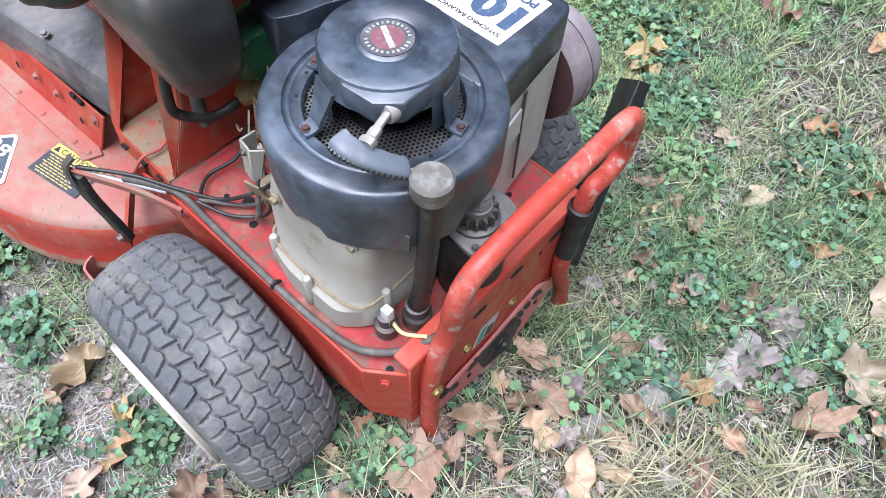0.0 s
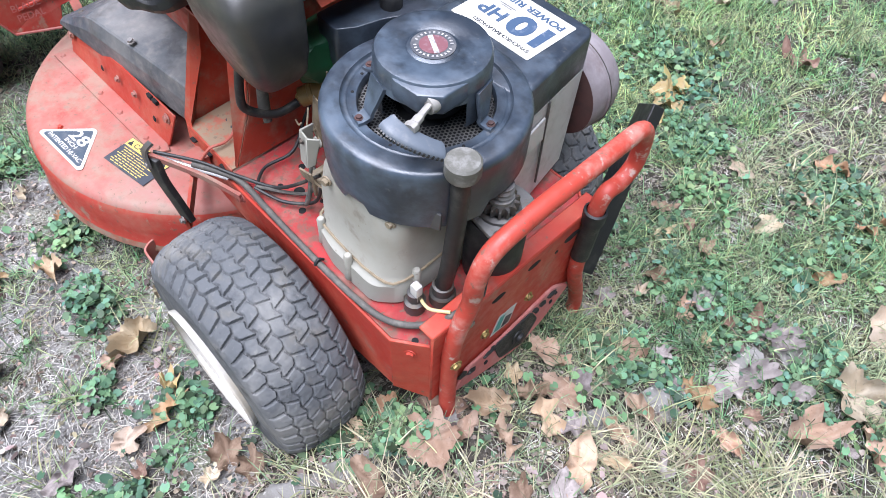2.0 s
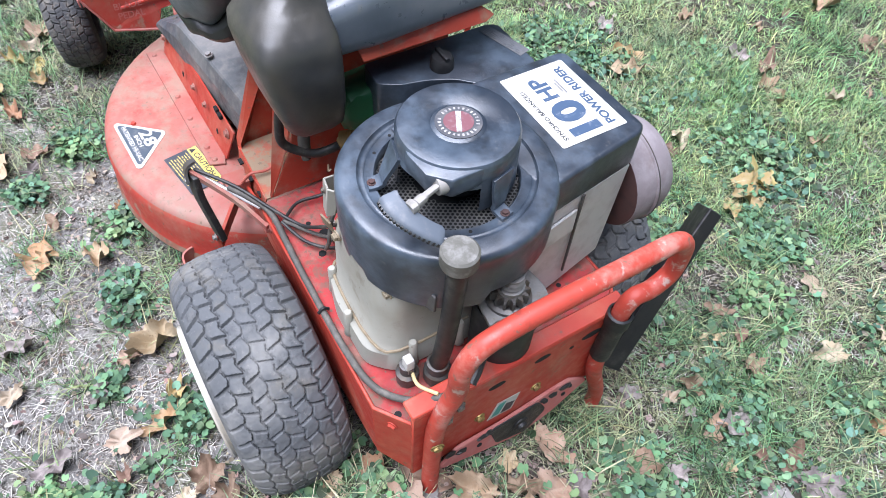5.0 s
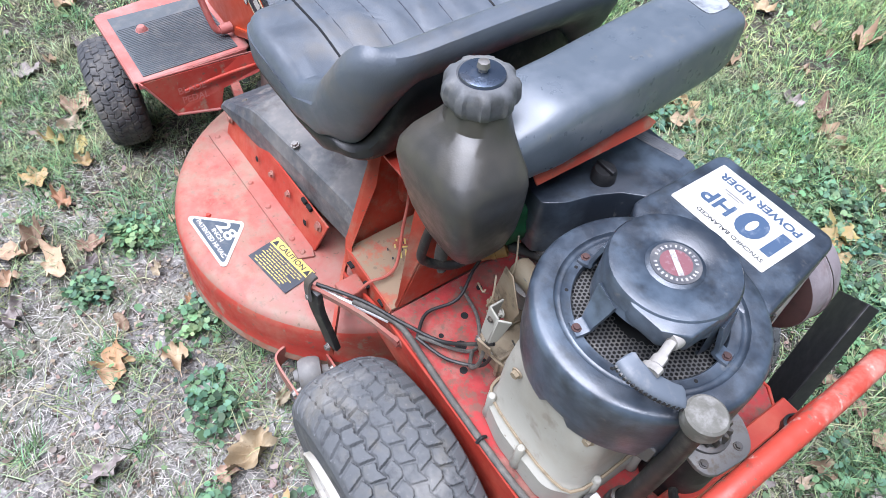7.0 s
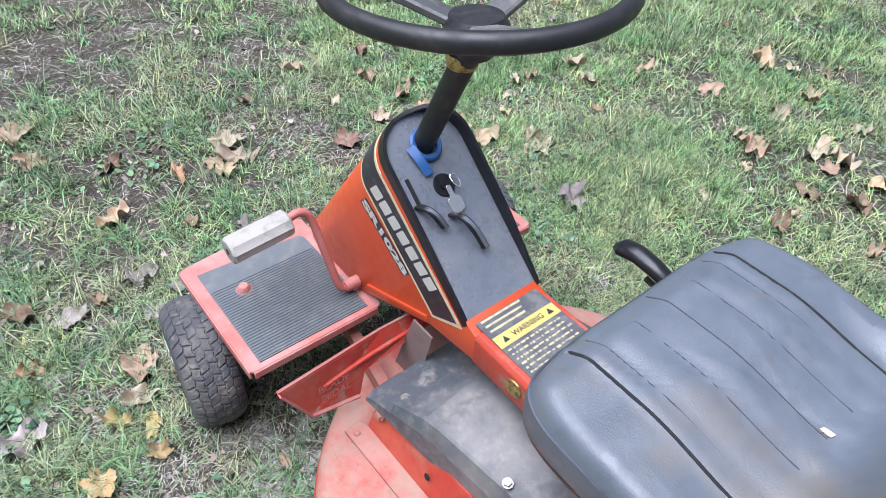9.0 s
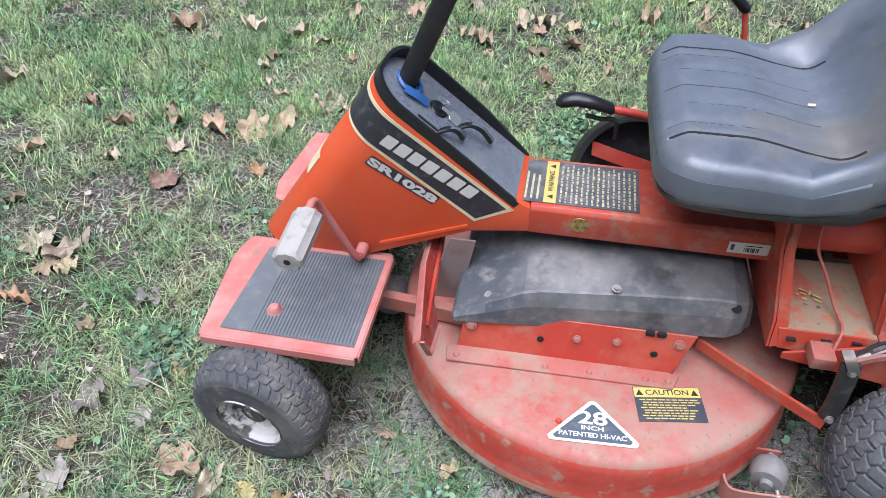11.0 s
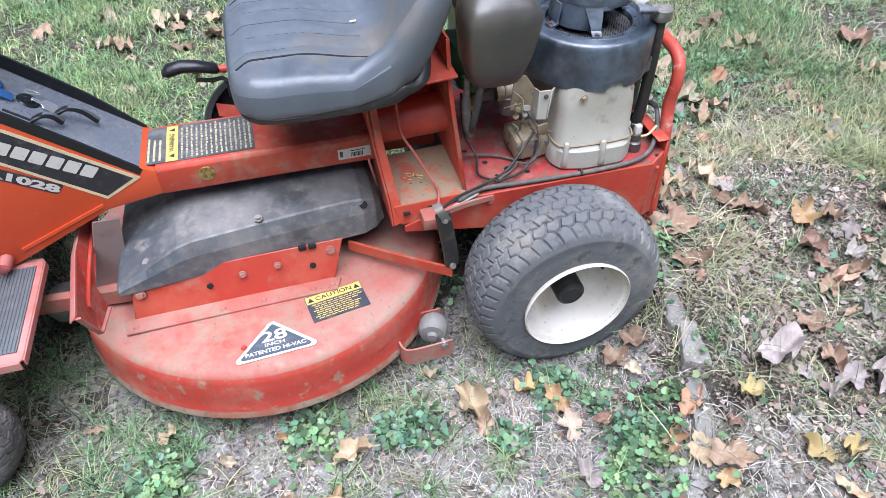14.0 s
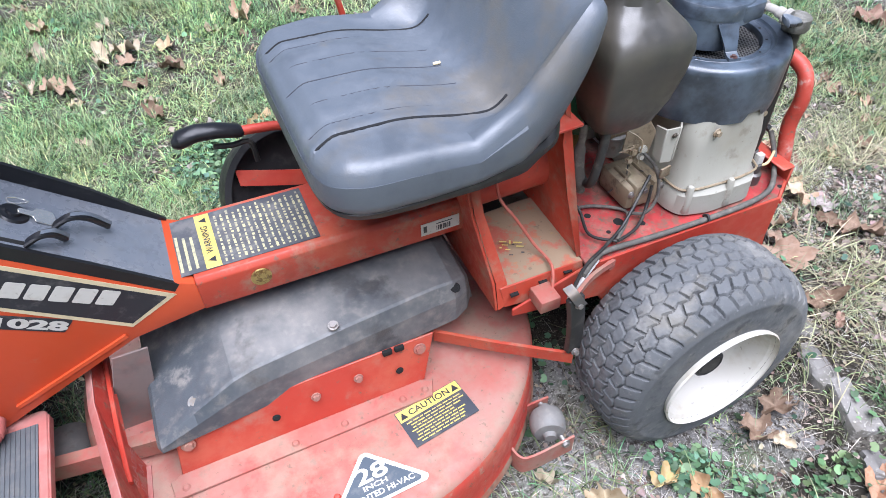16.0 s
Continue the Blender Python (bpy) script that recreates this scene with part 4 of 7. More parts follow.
for k in range(15):
    x = 0.084 + k * 0.0092
    y = 0.006
    while y < 0.113:
        w = rnd.uniform(0.003, 0.011)
        rows.append((x + rnd.uniform(-0.0004, 0.0004), y, rnd.uniform(0.0026, 0.0040), min(w, 0.118 - y)))
        y += w + rnd.uniform(0.0016, 0.004)
for k in range(3):
    rows.append((0.022 + k * 0.0105, 0.008, 0.004, rnd.uniform(0.07, 0.105)))
bars(WARN, rows, dec_faint, dec, 0.0012)
BAR = lay((-0.402, -0.0765, 0.394), (1, 0, 0.02), (0, 0, 1))
dec = decal("barcode_label", [(0, 0), (0.066, 0), (0.066, 0.024), (0, 0.024)], BAR, dec_white, tunnel, 0.0, 0.0006, "small white bar-code sticker")
bars(BAR, [(0.004, 0.006, 0.006, 0.013)] + [(0.026 + 0.0027 * k, 0.004, 0.0012 + 0.0007 * (k % 3), 0.010) for k in range(9)] + [(0.026, 0.017, 0.028, 0.002)], dec_black, dec, 0.0009)

# ---- rear body ----
bm = prism([(-0.165, -0.200), (0.236, -0.200), (0.286, -0.166), (0.286, 0.166), (0.236, 0.200), (-0.165, 0.200)], "z", 0.336, 0.344, 0.002, 1)
chassis = part("chassis_floor", bm, dusty_floor, mower, "dusty red engine floor with holes")
for x, y, r in ((-0.06, -0.135, 0.009), (-0.025, -0.155, 0.006), (-0.10, -0.10, 0.006), (-0.02, -0.12, 0.004), (-0.09, -0.15, 0.004), (0.262, -0.178, 0.005), (-0.13, -0.05, 0.005), (0.235, 0.09, 0.004), (0.2, 0.13, 0.004)):
    part("floor_hole", lathe([(0.0, 0.3446), (r, 0.3446), (r, 0.342)], (x, y, 0), "z", 14), void, chassis)
for s in (-1, 1):
    y0, y1 = (-0.204, -0.199) if s < 0 else (0.199, 0.204)
    pts = [(-0.30, 0.300), (-0.165, 0.345), (0.240, 0.345), (0.240, 0.205), (0.05, 0.17), (-0.09, 0.17), (-0.13, 0.255), (-0.30, 0.285)]
    part("side_plate", prism(pts, "y", y0, y1, 0.0015, 1), red, chassis, "red chassis side plate")
    corner = [(0.238, s * 0.2045, 0.345), (0.240, s * 0.2045, 0.200), (0.291, s * 0.166, 0.174), (0.290, s * 0.166, 0.345)]
    part("corner_plate", plate(corner if s < 0 else corner[::-1], 0.005), red, chassis)
    part("bolt", hexbolt((0.262, s * 0.187, 0.318), (0.6, s, 0), 0.006, 0.005), red, chassis)
part("frame_bolt", hexbolt((-0.123, -0.204, 0.330), (0, -1, 0), 0.007, 0.008), red_faded, chassis)

bm = box(0.284, 0.290, -0.172, 0.182, 0.172, 0.372, 0.002, 1)
rear = part("rear_plate", bm, red, mower, "red rear plate with slots and worn lower edge")
part("rear_lip", box(0.262, 0.290, -0.172, 0.182, 0.3725, 0.3775, 0.002, 1), red, rear)
for y, z, w, h in ((-0.120, 0.330, 0.012, 0.006), (-0.040, 0.339, 0.014, 0.006), (0.035, 0.348, 0.014, 0.006), (0.124, 0.340, 0.018, 0.008), (0.09, 0.330, 0.004, 0.004), (-0.06, 0.245, 0.004, 0.004)):
    bm = lathe([(0.0, 0.2907), (1.0, 0.2907), (1.0, 0.289)], (0, 0, 0), "x", 18)
    for v in bm.verts:
        v.co.y, v.co.z = y + v.co.y * w, z + v.co.z * h
    part("slot", bm, void, rear)
for y, z in ((-0.100, 0.338), (-0.139, 0.296), (0.04, 0.255), (-0.06, 0.255)):
    part("bolt", hexbolt((0.290, y, z), (1, 0, 0), 0.0065, 0.006), steel if z > 0.3 else brass, rear)
def on_hitch(y, z, off=0.0):
    """A point off the hitch plate's leaning face."""
    return Vector((0.292 + 0.17 * (0.20 - z) + off, y, z))


bm = prism(rounded_poly([(-0.135, 0.168), (-0.100, 0.198), (-0.017, 0.200), (0.070, 0.212), (0.112, 0.214), (0.150, 0.187), (0.078, 0.150), (0.015, 0.134), (-0.062, 0.150)], 0.008, 2), "x", 0.0, 0.006, 0.0015, 1)
for v in bm.verts:
    v.co = on_hitch(v.co.y, v.co.z, v.co.x)
hitch = part("hitch_bar", bm, pink, rear, "bent pink-red hitch plate with greasy centre")
bm = prism(rounded_poly([(-0.042, 0.200), (0.050, 0.204), (0.066, 0.172), (0.030, 0.146), (-0.030, 0.152)], 0.010), "x", 0.0062, 0.009, 0.001, 1)
for v in bm.verts:
    v.co = on_hitch(v.co.y, v.co.z, v.co.x + 0.001 * math.sin(90 * v.co.y))
part("hitch_tab", bm, grease, hitch, "grease-blackened hitch tab")
bm = lathe([(0.0, 0.018), (0.008, 0.017), (0.010, 0.012), (0.015, 0.011), (0.015, 0.008)], (0, 0, 0), "x", 18)
for v in bm.verts:
    v.co = on_hitch(0.016 + v.co.y, 0.170 + v.co.z, v.co.x)
part("hitch_bolt", bm, grease, hitch)
rnd = random.Random(17)
for k in range(16):
    y = rnd.uniform(-0.115, 0.115)
    z = 0.198 + 0.10 * max(y, 0) - rnd.uniform(0.0, 0.012)
    bm = bmesh.new()
    bmesh.ops.create_icosphere(bm, subdivisions=1, radius=1.0)
    w = rnd.uniform(0.004, 0.011)
    for v in bm.verts:
        v.co = on_hitch(y + w * v.co.y, z + 0.45 * w * v.co.z, 0.006 + 0.003 * v.co.x) + v.co * rnd.uniform(0, 0.002)
    part("grease_lump", bm, grease, hitch)
for y in (-0.06, 0.10):
    bm = lathe([(0.0, 0.0068), (0.0045, 0.0068), (0.0045, 0.005)], (0, 0, 0), "x", 12)
    for v in bm.verts:
        v.co = on_hitch(y + v.co.y, 0.178 + 0.06 * y + v.co.z, v.co.x)
    part("hitch_hole", bm, void, hitch)
STK = lay((0.2905, -0.045, 0.224), (0, 1, -0.05), (0, 0.2, 1))
dec = decal("rear_sticker", [(0, 0), (0.045, 0), (0.052, 0.048), (0.012, 0.048)], STK, dec_white, rear, 0.0, 0.0006, "torn white and teal sticker")
decal("sticker_panel", [(0.006, 0.006), (0.020, 0.006), (0.028, 0.042), (0.016, 0.042)], STK, dec_green, dec, 0.0006, 0.0003)
decal("sticker_panel", [(0.024, 0.004), (0.042, 0.004), (0.046, 0.026), (0.030, 0.032)], STK, dec_black, dec, 0.0006, 0.0003)

hoop = [(0.316, -0.156, 0.096), (0.309, -0.152, 0.13), (0.302, -0.147, 0.20), (0.299, -0.143, 0.32), (0.300, -0.132, 0.38), (0.303, -0.118, 0.43), (0.307, -0.119, 0.485), (0.309, -0.100, 0.528), (0.309, -0.045, 0.540), (0.308, 0.04, 0.540), (0.307, 0.132, 0.538), (0.305, 0.188, 0.532), (0.304, 0.213, 0.515), (0.303, 0.223, 0.482), (0.303, 0.221, 0.444), (0.303, 0.194, 0.424), (0.302, 0.165, 0.424), (0.301, 0.154, 0.400), (0.301, 0.152, 0.357), (0.302, 0.147, 0.304), (0.303, 0.145, 0.256), (0.303, 0.154, 0.210), (0.303, 0.178, 0.140), (0.304, 0.188, 0.095), (0.305, 0.186, 0.070)]
bumper = part("rear_bumper", tube(hoop, 0.0133, 14, 6), red_bar, mower, "bent red tube rear bumper with scraped paint")
part("bumper_clamp", lathe([(0.0150, -0.014), (0.0185, -0.012), (0.0185, 0.012), (0.0150, 0.014)], (0.301, 0.1525, 0.378), "z", 18), black, bumper, "black tape collar on the bumper tube")
part("bumper_sleeve", tube([(0.301, 0.1530, 0.372), (0.3015, 0.1500, 0.33), (0.3025, 0.1460, 0.280)], 0.0156, 14, 3), grease, bumper)
part("bolt", hexbolt((0.3125, -0.146, 0.30), (1, -0.2, 0), 0.007, 0.005), brass, bumper)
part("bolt", hexbolt((0.290, -0.118, 0.315), (1, 0, 0), 0.007, 0.006), steel, bumper)
bm = plate([(0.282, 0.205, 0.150), (0.300, 0.235, 0.128), (0.256, 0.376, 0.424), (0.242, 0.362, 0.434)], 0.003)
flap = part("black_flap", bm, black, mower, "black folded sheet metal wheel guard")
part("flap_fold", plate([(0.242, 0.362, 0.434), (0.282, 0.205, 0.150), (0.235, 0.262, 0.140), (0.196, 0.41, 0.375)], 0.003), black, flap)

# under-seat bay
tray = part("tray_floor", plate([(-0.315, -0.185, 0.338), (-0.168, -0.190, 0.346), (-0.168, -0.02, 0.352), (-0.315, -0.02, 0.345)], 0.004), tray_dust, mower, "dust-covered tray under the seat")
part("tray_apron", plate([(-0.305, -0.187, 0.292), (-0.170, -0.205, 0.300), (-0.168, -0.1905, 0.347), (-0.316, -0.1855, 0.339)], 0.004), red_frame, chassis, "orange-red tray front edge")
for x, z in ((-0.292, 0.322), (-0.24, 0.328), (-0.195, 0.333)):
    part("apron_slot", box(x - 0.007, x + 0.007, -0.1945, -0.188, z - 0.0015, z + 0.0015, 0), void, chassis)
part("front_gusset", plate([(-0.318, -0.188, 0.292), (-0.318, 0.05, 0.292), (-0.340, 0.05, 0.560), (-0.340, -0.095, 0.560), (-0.333, -0.122, 0.45), (-0.322, -0.180, 0.35)], 0.005), red_frame, mower, "orange-red seat support plate")
part("front_gusset_flange", plate([(-0.318, -0.188, 0.292), (-0.322, -0.182, 0.35), (-0.333, -0.124, 0.45), (-0.340, -0.097, 0.560), (-0.328, -0.096, 0.560), (-0.320, -0.123, 0.45), (-0.306, -0.181, 0.35), (-0.298, -0.187, 0.300)], 0.003), red_frame, mower)
part("rear_gusset", plate([(-0.165, -0.178, 0.346), (-0.168, -0.133, 0.44), (-0.175, -0.110, 0.53), (-0.182, -0.112, 0.640), (-0.182, 0.15, 0.640), (-0.165, 0.15, 0.346)], 0.005), red_frame, mower, "orange-red bulkhead behind the seat")
part("gusset_flange", plate([(-0.165, -0.180, 0.346), (-0.173, -0.178, 0.346), (-0.176, -0.135, 0.44), (-0.183, -0.112, 0.53), (-0.190, -0.114, 0.640), (-0.182, -0.114, 0.640), (-0.175, -0.112, 0.53), (-0.168, -0.135, 0.44)], 0.003), red_frame, mower)
part("bay_wall", plate([(-0.335, 0.062, 0.30), (-0.168, 0.062, 0.30), (-0.182, 0.062, 0.575), (-0.342, 0.062, 0.56)], 0.004), red_frame, mower, "orange-red inner wall of the under-seat bay")
part("seat_shelf", plate([(-0.345, -0.135, 0.562), (-0.176, -0.148, 0.585), (-0.176, 0.148, 0.585), (-0.345, 0.135, 0.562)], 0.005), red, mower, "red seat mounting shelf")
part("cross_tube", tube([(-0.325, -0.035, 0.440), (-0.17, -0.035, 0.445)], 0.042, 24, 2), red, mower, "red round cross tube")
part("bay_wire", tube([(-0.283, -0.085, 0.56), (-0.281, -0.086, 0.514), (-0.274, -0.091, 0.443), (-0.253, -0.115, 0.405), (-0.230, -0.140, 0.362), (-0.222, -0.165, 0.353), (-0.226, -0.192, 0.353), (-0.234, -0.210, 0.330)], 0.0026, 8), cable_red, mower, "thin faded red wire")
LAB = lay((-0.297, -0.134, 0.3475), (0.9, -0.45, 0), (0.45, 0.9, 0.05))
bars(LAB, [(0.006, 0.041, 0.012, 0.0025), (0.022, 0.037, 0.003, 0.009), (0.029, 0.040, 0.015, 0.003), (0.010, 0.034, 0.010, 0.002), (0.034, 0.032, 0.012, 0.0025), (0.006, 0.027, 0.004, 0.003), (0.016, 0.024, 0.008, 0.002)], dec_yellow, tray, 0.0009)
bars(LAB, [(0.012, 0.0385, 0.006, 0.0015), (0.026, 0.0355, 0.005, 0.0015), (0.022, 0.012, 0.006, 0.002), (0.042, 0.018, 0.005, 0.003)], dec_black, tray, 0.0012)

# brake lever, link and rubber strap
bm = strap([(-0.118, -0.208, 0.338), (-0.18, -0.235, 0.356), (-0.244, -0.280, 0.384)], (0.1, 0.1, 1), 0.010, 0.006)
lever = part("brake_lever", bm, red_faded, mower, "pinkish red brake lever arm")
part("lever_fork", strap([(-0.236, -0.29, 0.372), (-0.248, -0.284, 0.392), (-0.252, -0.268, 0.398)], (1, 0, 0.3), 0.016, 0.004), steel_dark, lever)
part("rubber_strap", bevelled(strap([(-0.242, -0.278, 0.382), (-0.236, -0.280, 0.34), (-0.226, -0.274, 0.28), (-0.222, -0.270, 0.238)], (1, 0.2, 0), 0.030, 0.012), 0.003, 2), cable_black, lever, "cracked black rubber strap")
for p in ((-0.240, -0.287, 0.372), (-0.222, -0.279, 0.240)):
    part("bolt", hexbolt(p, (0, -1, 0.2), 0.005, 0.006), steel, lever)
part("link_rod", tube([(-0.248, -0.272, 0.376), (-0.20, -0.238, 0.362), (-0.15, -0.205, 0.352)], 0.0036, 8), alu, lever)
part("lever_block", box(-0.268, -0.232, -0.235, -0.195, 0.306, 0.332, 0.003), red_faded, lever, "small pink bracket block")

# ---- seat ----
SCX, SAX, SAY, SN = -0.372, 0.198, 0.214, 6.5


def seat_edge(th):
    c, s = math.cos(th), math.sin(th)
    return SCX + SAX * math.copysign(abs(c) ** (2 / SN), c), SAY * math.copysign(abs(s) ** (2 / SN), s)


def seat_low(x, y):
    """The vinyl's lower edge, which swoops up round the back."""
    return 0.588 + 0.022 * smoothstep(-0.40, -0.24, x) + 0.085 * smoothstep(-0.215, -0.178, x) * smoothstep(0.215, 0.11, abs(y))


def cushion(x, y):
    pillow = 0.0035 * abs(math.sin(math.pi * y / 0.052)) * smoothstep(0.132, 0.122, abs(y)) * smoothstep(-0.26, -0.33, x)
    return 0.654 + 0.005 * math.cos(y * 9) + pillow - 0.022 * smoothstep(-0.46, -0.32, x) - 0.020 * smoothstep(-0.525, -0.568, x)


def seat_z(x, y):
    """The seat's top by plan position: a flat cushion, a steep back wall and side walls that climb to it."""
    back = 0.168 * smoothstep(-0.325, -0.205, x)
    side = 0.150 * smoothstep(-0.40, -0.215, x) * smoothstep(0.62, 0.90, abs(y) / SAY)
    return cushion(x, y) + (back + side + math.sqrt((back - side) ** 2 + 0.003)) / 2 - 0.0274


def seat_point(rho, th):
    bx, by = seat_edge(th)
    x, y = SCX + rho * (bx - SCX), rho * by
    return Vector((x, y, seat_z(x, y)))


bm = bmesh.new()
NS = 240
rhos = (0.06, 0.12, 0.18, 0.25, 0.31, 0.38, 0.44, 0.50, 0.55, 0.60, 0.64, 0.68, 0.72, 0.76, 0.80, 0.84, 0.88, 0.91)
rings = [[bm.verts.new(seat_point(r, 2 * math.pi * i / NS)) for i in range(NS)] for r in rhos]
tops = [seat_point(0.91, 2 * math.pi * i / NS) for i in range(NS)]
for rho, dz, f in ((0.945, -0.003, 0), (0.972, -0.011, 0), (0.990, -0.024, 0), (1.0, None, 0.35), (1.003, None, 0.5), (1.003, None, 0.65), (1.002, None, 0.8), (1.0, None, 0.93), (0.985, None, 1.0), (0.95, None, 0.99)):
    ring = []
    for i in range(NS):
        bx, by = seat_edge(2 * math.pi * i / NS)
        x, y = SCX + rho * (bx - SCX), rho * by
        top, low = tops[i].z, seat_low(bx, by)
        z = top + dz if dz is not None else top + (low - top) * f
        z += 0.0015 * noise.noise(Vector((x * 30, y * 30, z * 30)))
        tuck = ((top - z) / (top - low)) ** 1.5
        ring.append(bm.verts.new((x - 0.060 * smoothstep(-0.33, -0.20, bx) * tuck, y * (1 - 0.05 * tuck * smoothstep(-0.33, -0.20, bx)), z)))
    rings.append(ring)
mid = bm.verts.new((SCX, 0, cushion(SCX, 0)))
for i in range(NS):
    bm.faces.new((mid, rings[0][i], rings[0][(i + 1) % NS]))
for a, b in zip(rings, rings[1:]):
    for i in range(NS):
        j = (i + 1) % NS
        bm.faces.new((a[i], b[i], b[j], a[j]))
bmesh.ops.recalc_face_normals(bm, faces=bm.faces)
seat = part("seat", bm, vinyl, mower, "worn black vinyl bucket seat with low wrap-around back")
bm = bmesh.new()
rings = []
for rho, fall, tuck in ((0.962, -0.08, 0.052), (0.982, 0.02, 0.050), (0.988, 0.16, 0.046), (0.985, 0.5, 0.044), (0.975, 0.82, 0.050), (0.94, 0.96, 0.060), (0.80, 1.0, 0.06), (0.4, 1.0, 0.05)):
    ring = []
    for i in range(NS):
        bx, by = seat_edge(2 * math.pi * i / NS)
        back = smoothstep(-0.33, -0.20, bx)
        edge = seat_low(bx, by)
        base = 0.574 + 0.012 * back
        z = edge + (min(base, edge - 0.014) - edge) * fall
        ring.append(bm.verts.new((SCX + rho * (bx - SCX) - tuck * back, rho * by * (1 - 0.04 * back), z + 0.0012 * noise.noise(Vector((bx * 40, by * 40, z * 40))))))
    rings.append(ring)
for a, b in zip(rings, rings[1:]):
    for i in range(NS):
        bm.faces.new((a[i], a[(i + 1) % NS], b[(i + 1) % NS], b[i]))
bm.faces.new(rings[-1])
bmesh.ops.recalc_face_normals(bm, faces=bm.faces)
part("seat_pan", bm, tube_black, seat, "black plastic seat pan")


seam_mat = surface("seam_thread", (0.025, 0.026, 0.028), [((0.07, 0.065, 0.06), 60, 0.5, 0.7, 0.5)], 0.85, gloss=0.1)
pleat_mat = surface("pleat_vinyl", (0.060, 0.065, 0.078), [((0.09, 0.085, 0.08), 60, 0.5, 0.7, 0.5)], 0.8, gloss=0.1)
for y, r in ((-0.130, 0.0020), (0.130, 0.0020), (-0.104, 0.0009), (-0.052, 0.0009), (0.0, 0.0009), (0.052, 0.0009), (0.104, 0.0009)):
    xs = [-0.556 + 0.0125 * k for k in range(22 if r > 0.001 else 19)]
    part("seam", tube([(x, y, seat_z(x, y) + (0.0003 if r > 0.001 else 0.0001)) for x in xs], r, 6, 2), seam_mat if r > 0.001 else pleat_mat, seat, "stitched seat seam")
part("seat_wear", prism(rounded_poly([(-0.342, 0.002), (-0.330, 0.002), (-0.328, 0.009), (-0.340, 0.008)], 0.002), "z", seat_z(-0.335, 0.005) + 0.0005, seat_z(-0.335, 0.005) + 0.002, 0), dec_cream, seat, "small torn spot showing pale foam")

# ---- fuel tank ----
def loft(secs, mat, name, parent, label="", caps=True):
    bm = bmesh.new()
    R = [[bm.verts.new(p) for p in s] for s in secs]
    n = len(R[0])
    for a, b in zip(R, R[1:]):
        for i in range(n):
            bm.faces.new((a[i], a[(i + 1) % n], b[(i + 1) % n], b[i]))
    if caps:
        bm.faces.new(R[0])
        bm.faces.new(R[-1])
    bmesh.ops.recalc_face_normals(bm, faces=bm.faces)
    return part(name, bm, mat, parent, label)


def oval(cx, cy, z, ax, ay, n=3.0, k=32, tilt=0.0):
    out = []
    for i in range(k):
        a = 2 * math.pi * i / k
        c, s = math.cos(a), math.sin(a)
        x, y = ax * math.copysign(abs(c) ** (2 / n), c), ay * math.copysign(abs(s) ** (2 / n), s)
        out.append((cx + x, cy + y, z + tilt * x))
    return out


tank = loft([oval(-0.100, -0.118, 0.550, 0.028, 0.024, 4), oval(-0.100, -0.118, 0.552, 0.042, 0.034, 4), oval(-0.100, -0.119, 0.562, 0.050, 0.041, 4), oval(-0.100, -0.125, 0.60, 0.061, 0.047, 5), oval(-0.099, -0.131, 0.645, 0.067, 0.051, 5.5), oval(-0.099, -0.134, 0.682, 0.070, 0.053, 5.5), oval(-0.099, -0.134, 0.700, 0.067, 0.052, 5), oval(-0.101, -0.131, 0.713, 0.060, 0.048, 4), oval(-0.103, -0.123, 0.729, 0.047, 0.042, 2.8), oval(-0.105, -0.114, 0.743, 0.037, 0.036, 2.1), oval(-0.106, -0.112, 0.770, 0.033, 0.033, 2.0)], black_tank, "fuel_tank", mower, "grimy black moulded fuel tank with a sideways arm")


def arm_ring(y, cx, cz, ax, az, n=5.0, k=40):
    return [(cx + ax * math.copysign(abs(math.cos(t)) ** (2 / n), math.cos(t)), y, cz + az * math.copysign(abs(math.sin(t)) ** (2 / n), math.sin(t))) for t in [2 * math.pi * i / k for i in range(k)]]


loft([arm_ring(-0.115, -0.102, 0.690, 0.046, 0.030, 3.5), arm_ring(-0.085, -0.103, 0.690, 0.048, 0.040, 3.5), arm_ring(-0.066, -0.103, 0.692, 0.049, 0.042, 3.5), arm_ring(-0.052, -0.103, 0.695, 0.051, 0.045, 3.4), arm_ring(-0.040, -0.104, 0.697, 0.0535, 0.048, 3.4), arm_ring(-0.020, -0.104, 0.699, 0.0545, 0.048, 3.6), arm_ring(0.02, -0.106, 0.700, 0.054, 0.046, 4.0), arm_ring(0.15, -0.112, 0.706, 0.054, 0.046), arm_ring(0.25, -0.118, 0.710, 0.054, 0.046), arm_ring(0.278, -0.119, 0.710, 0.050, 0.042), arm_ring(0.290, -0.119, 0.710, 0.038, 0.030), arm_ring(0.293, -0.119, 0.710, 0.01, 0.008)], arm_grey, "tank_arm", tank, "black tank arm with a rubbed pale end")
part("arm_wear", prism(rounded_poly([(-0.150, 0.232), (-0.092, 0.228), (-0.094, 0.272), (-0.145, 0.276)], 0.014), "z", 0.7555, 0.7565, 0), arm_pale, tank, "scraped pale patch")
bm = lathe([(0.0, 0.7985), (0.018, 0.7975), (0.0235, 0.7960), (0.0245, 0.7935), (0.0245, 0.790)], (-0.106, -0.112, 0), "z", 40)
cap = part("fuel_cap", bm, cap_steel, tank, "grey ribbed fuel cap with a sky-tinted steel disc")
bm = bmesh.new()
rings = []
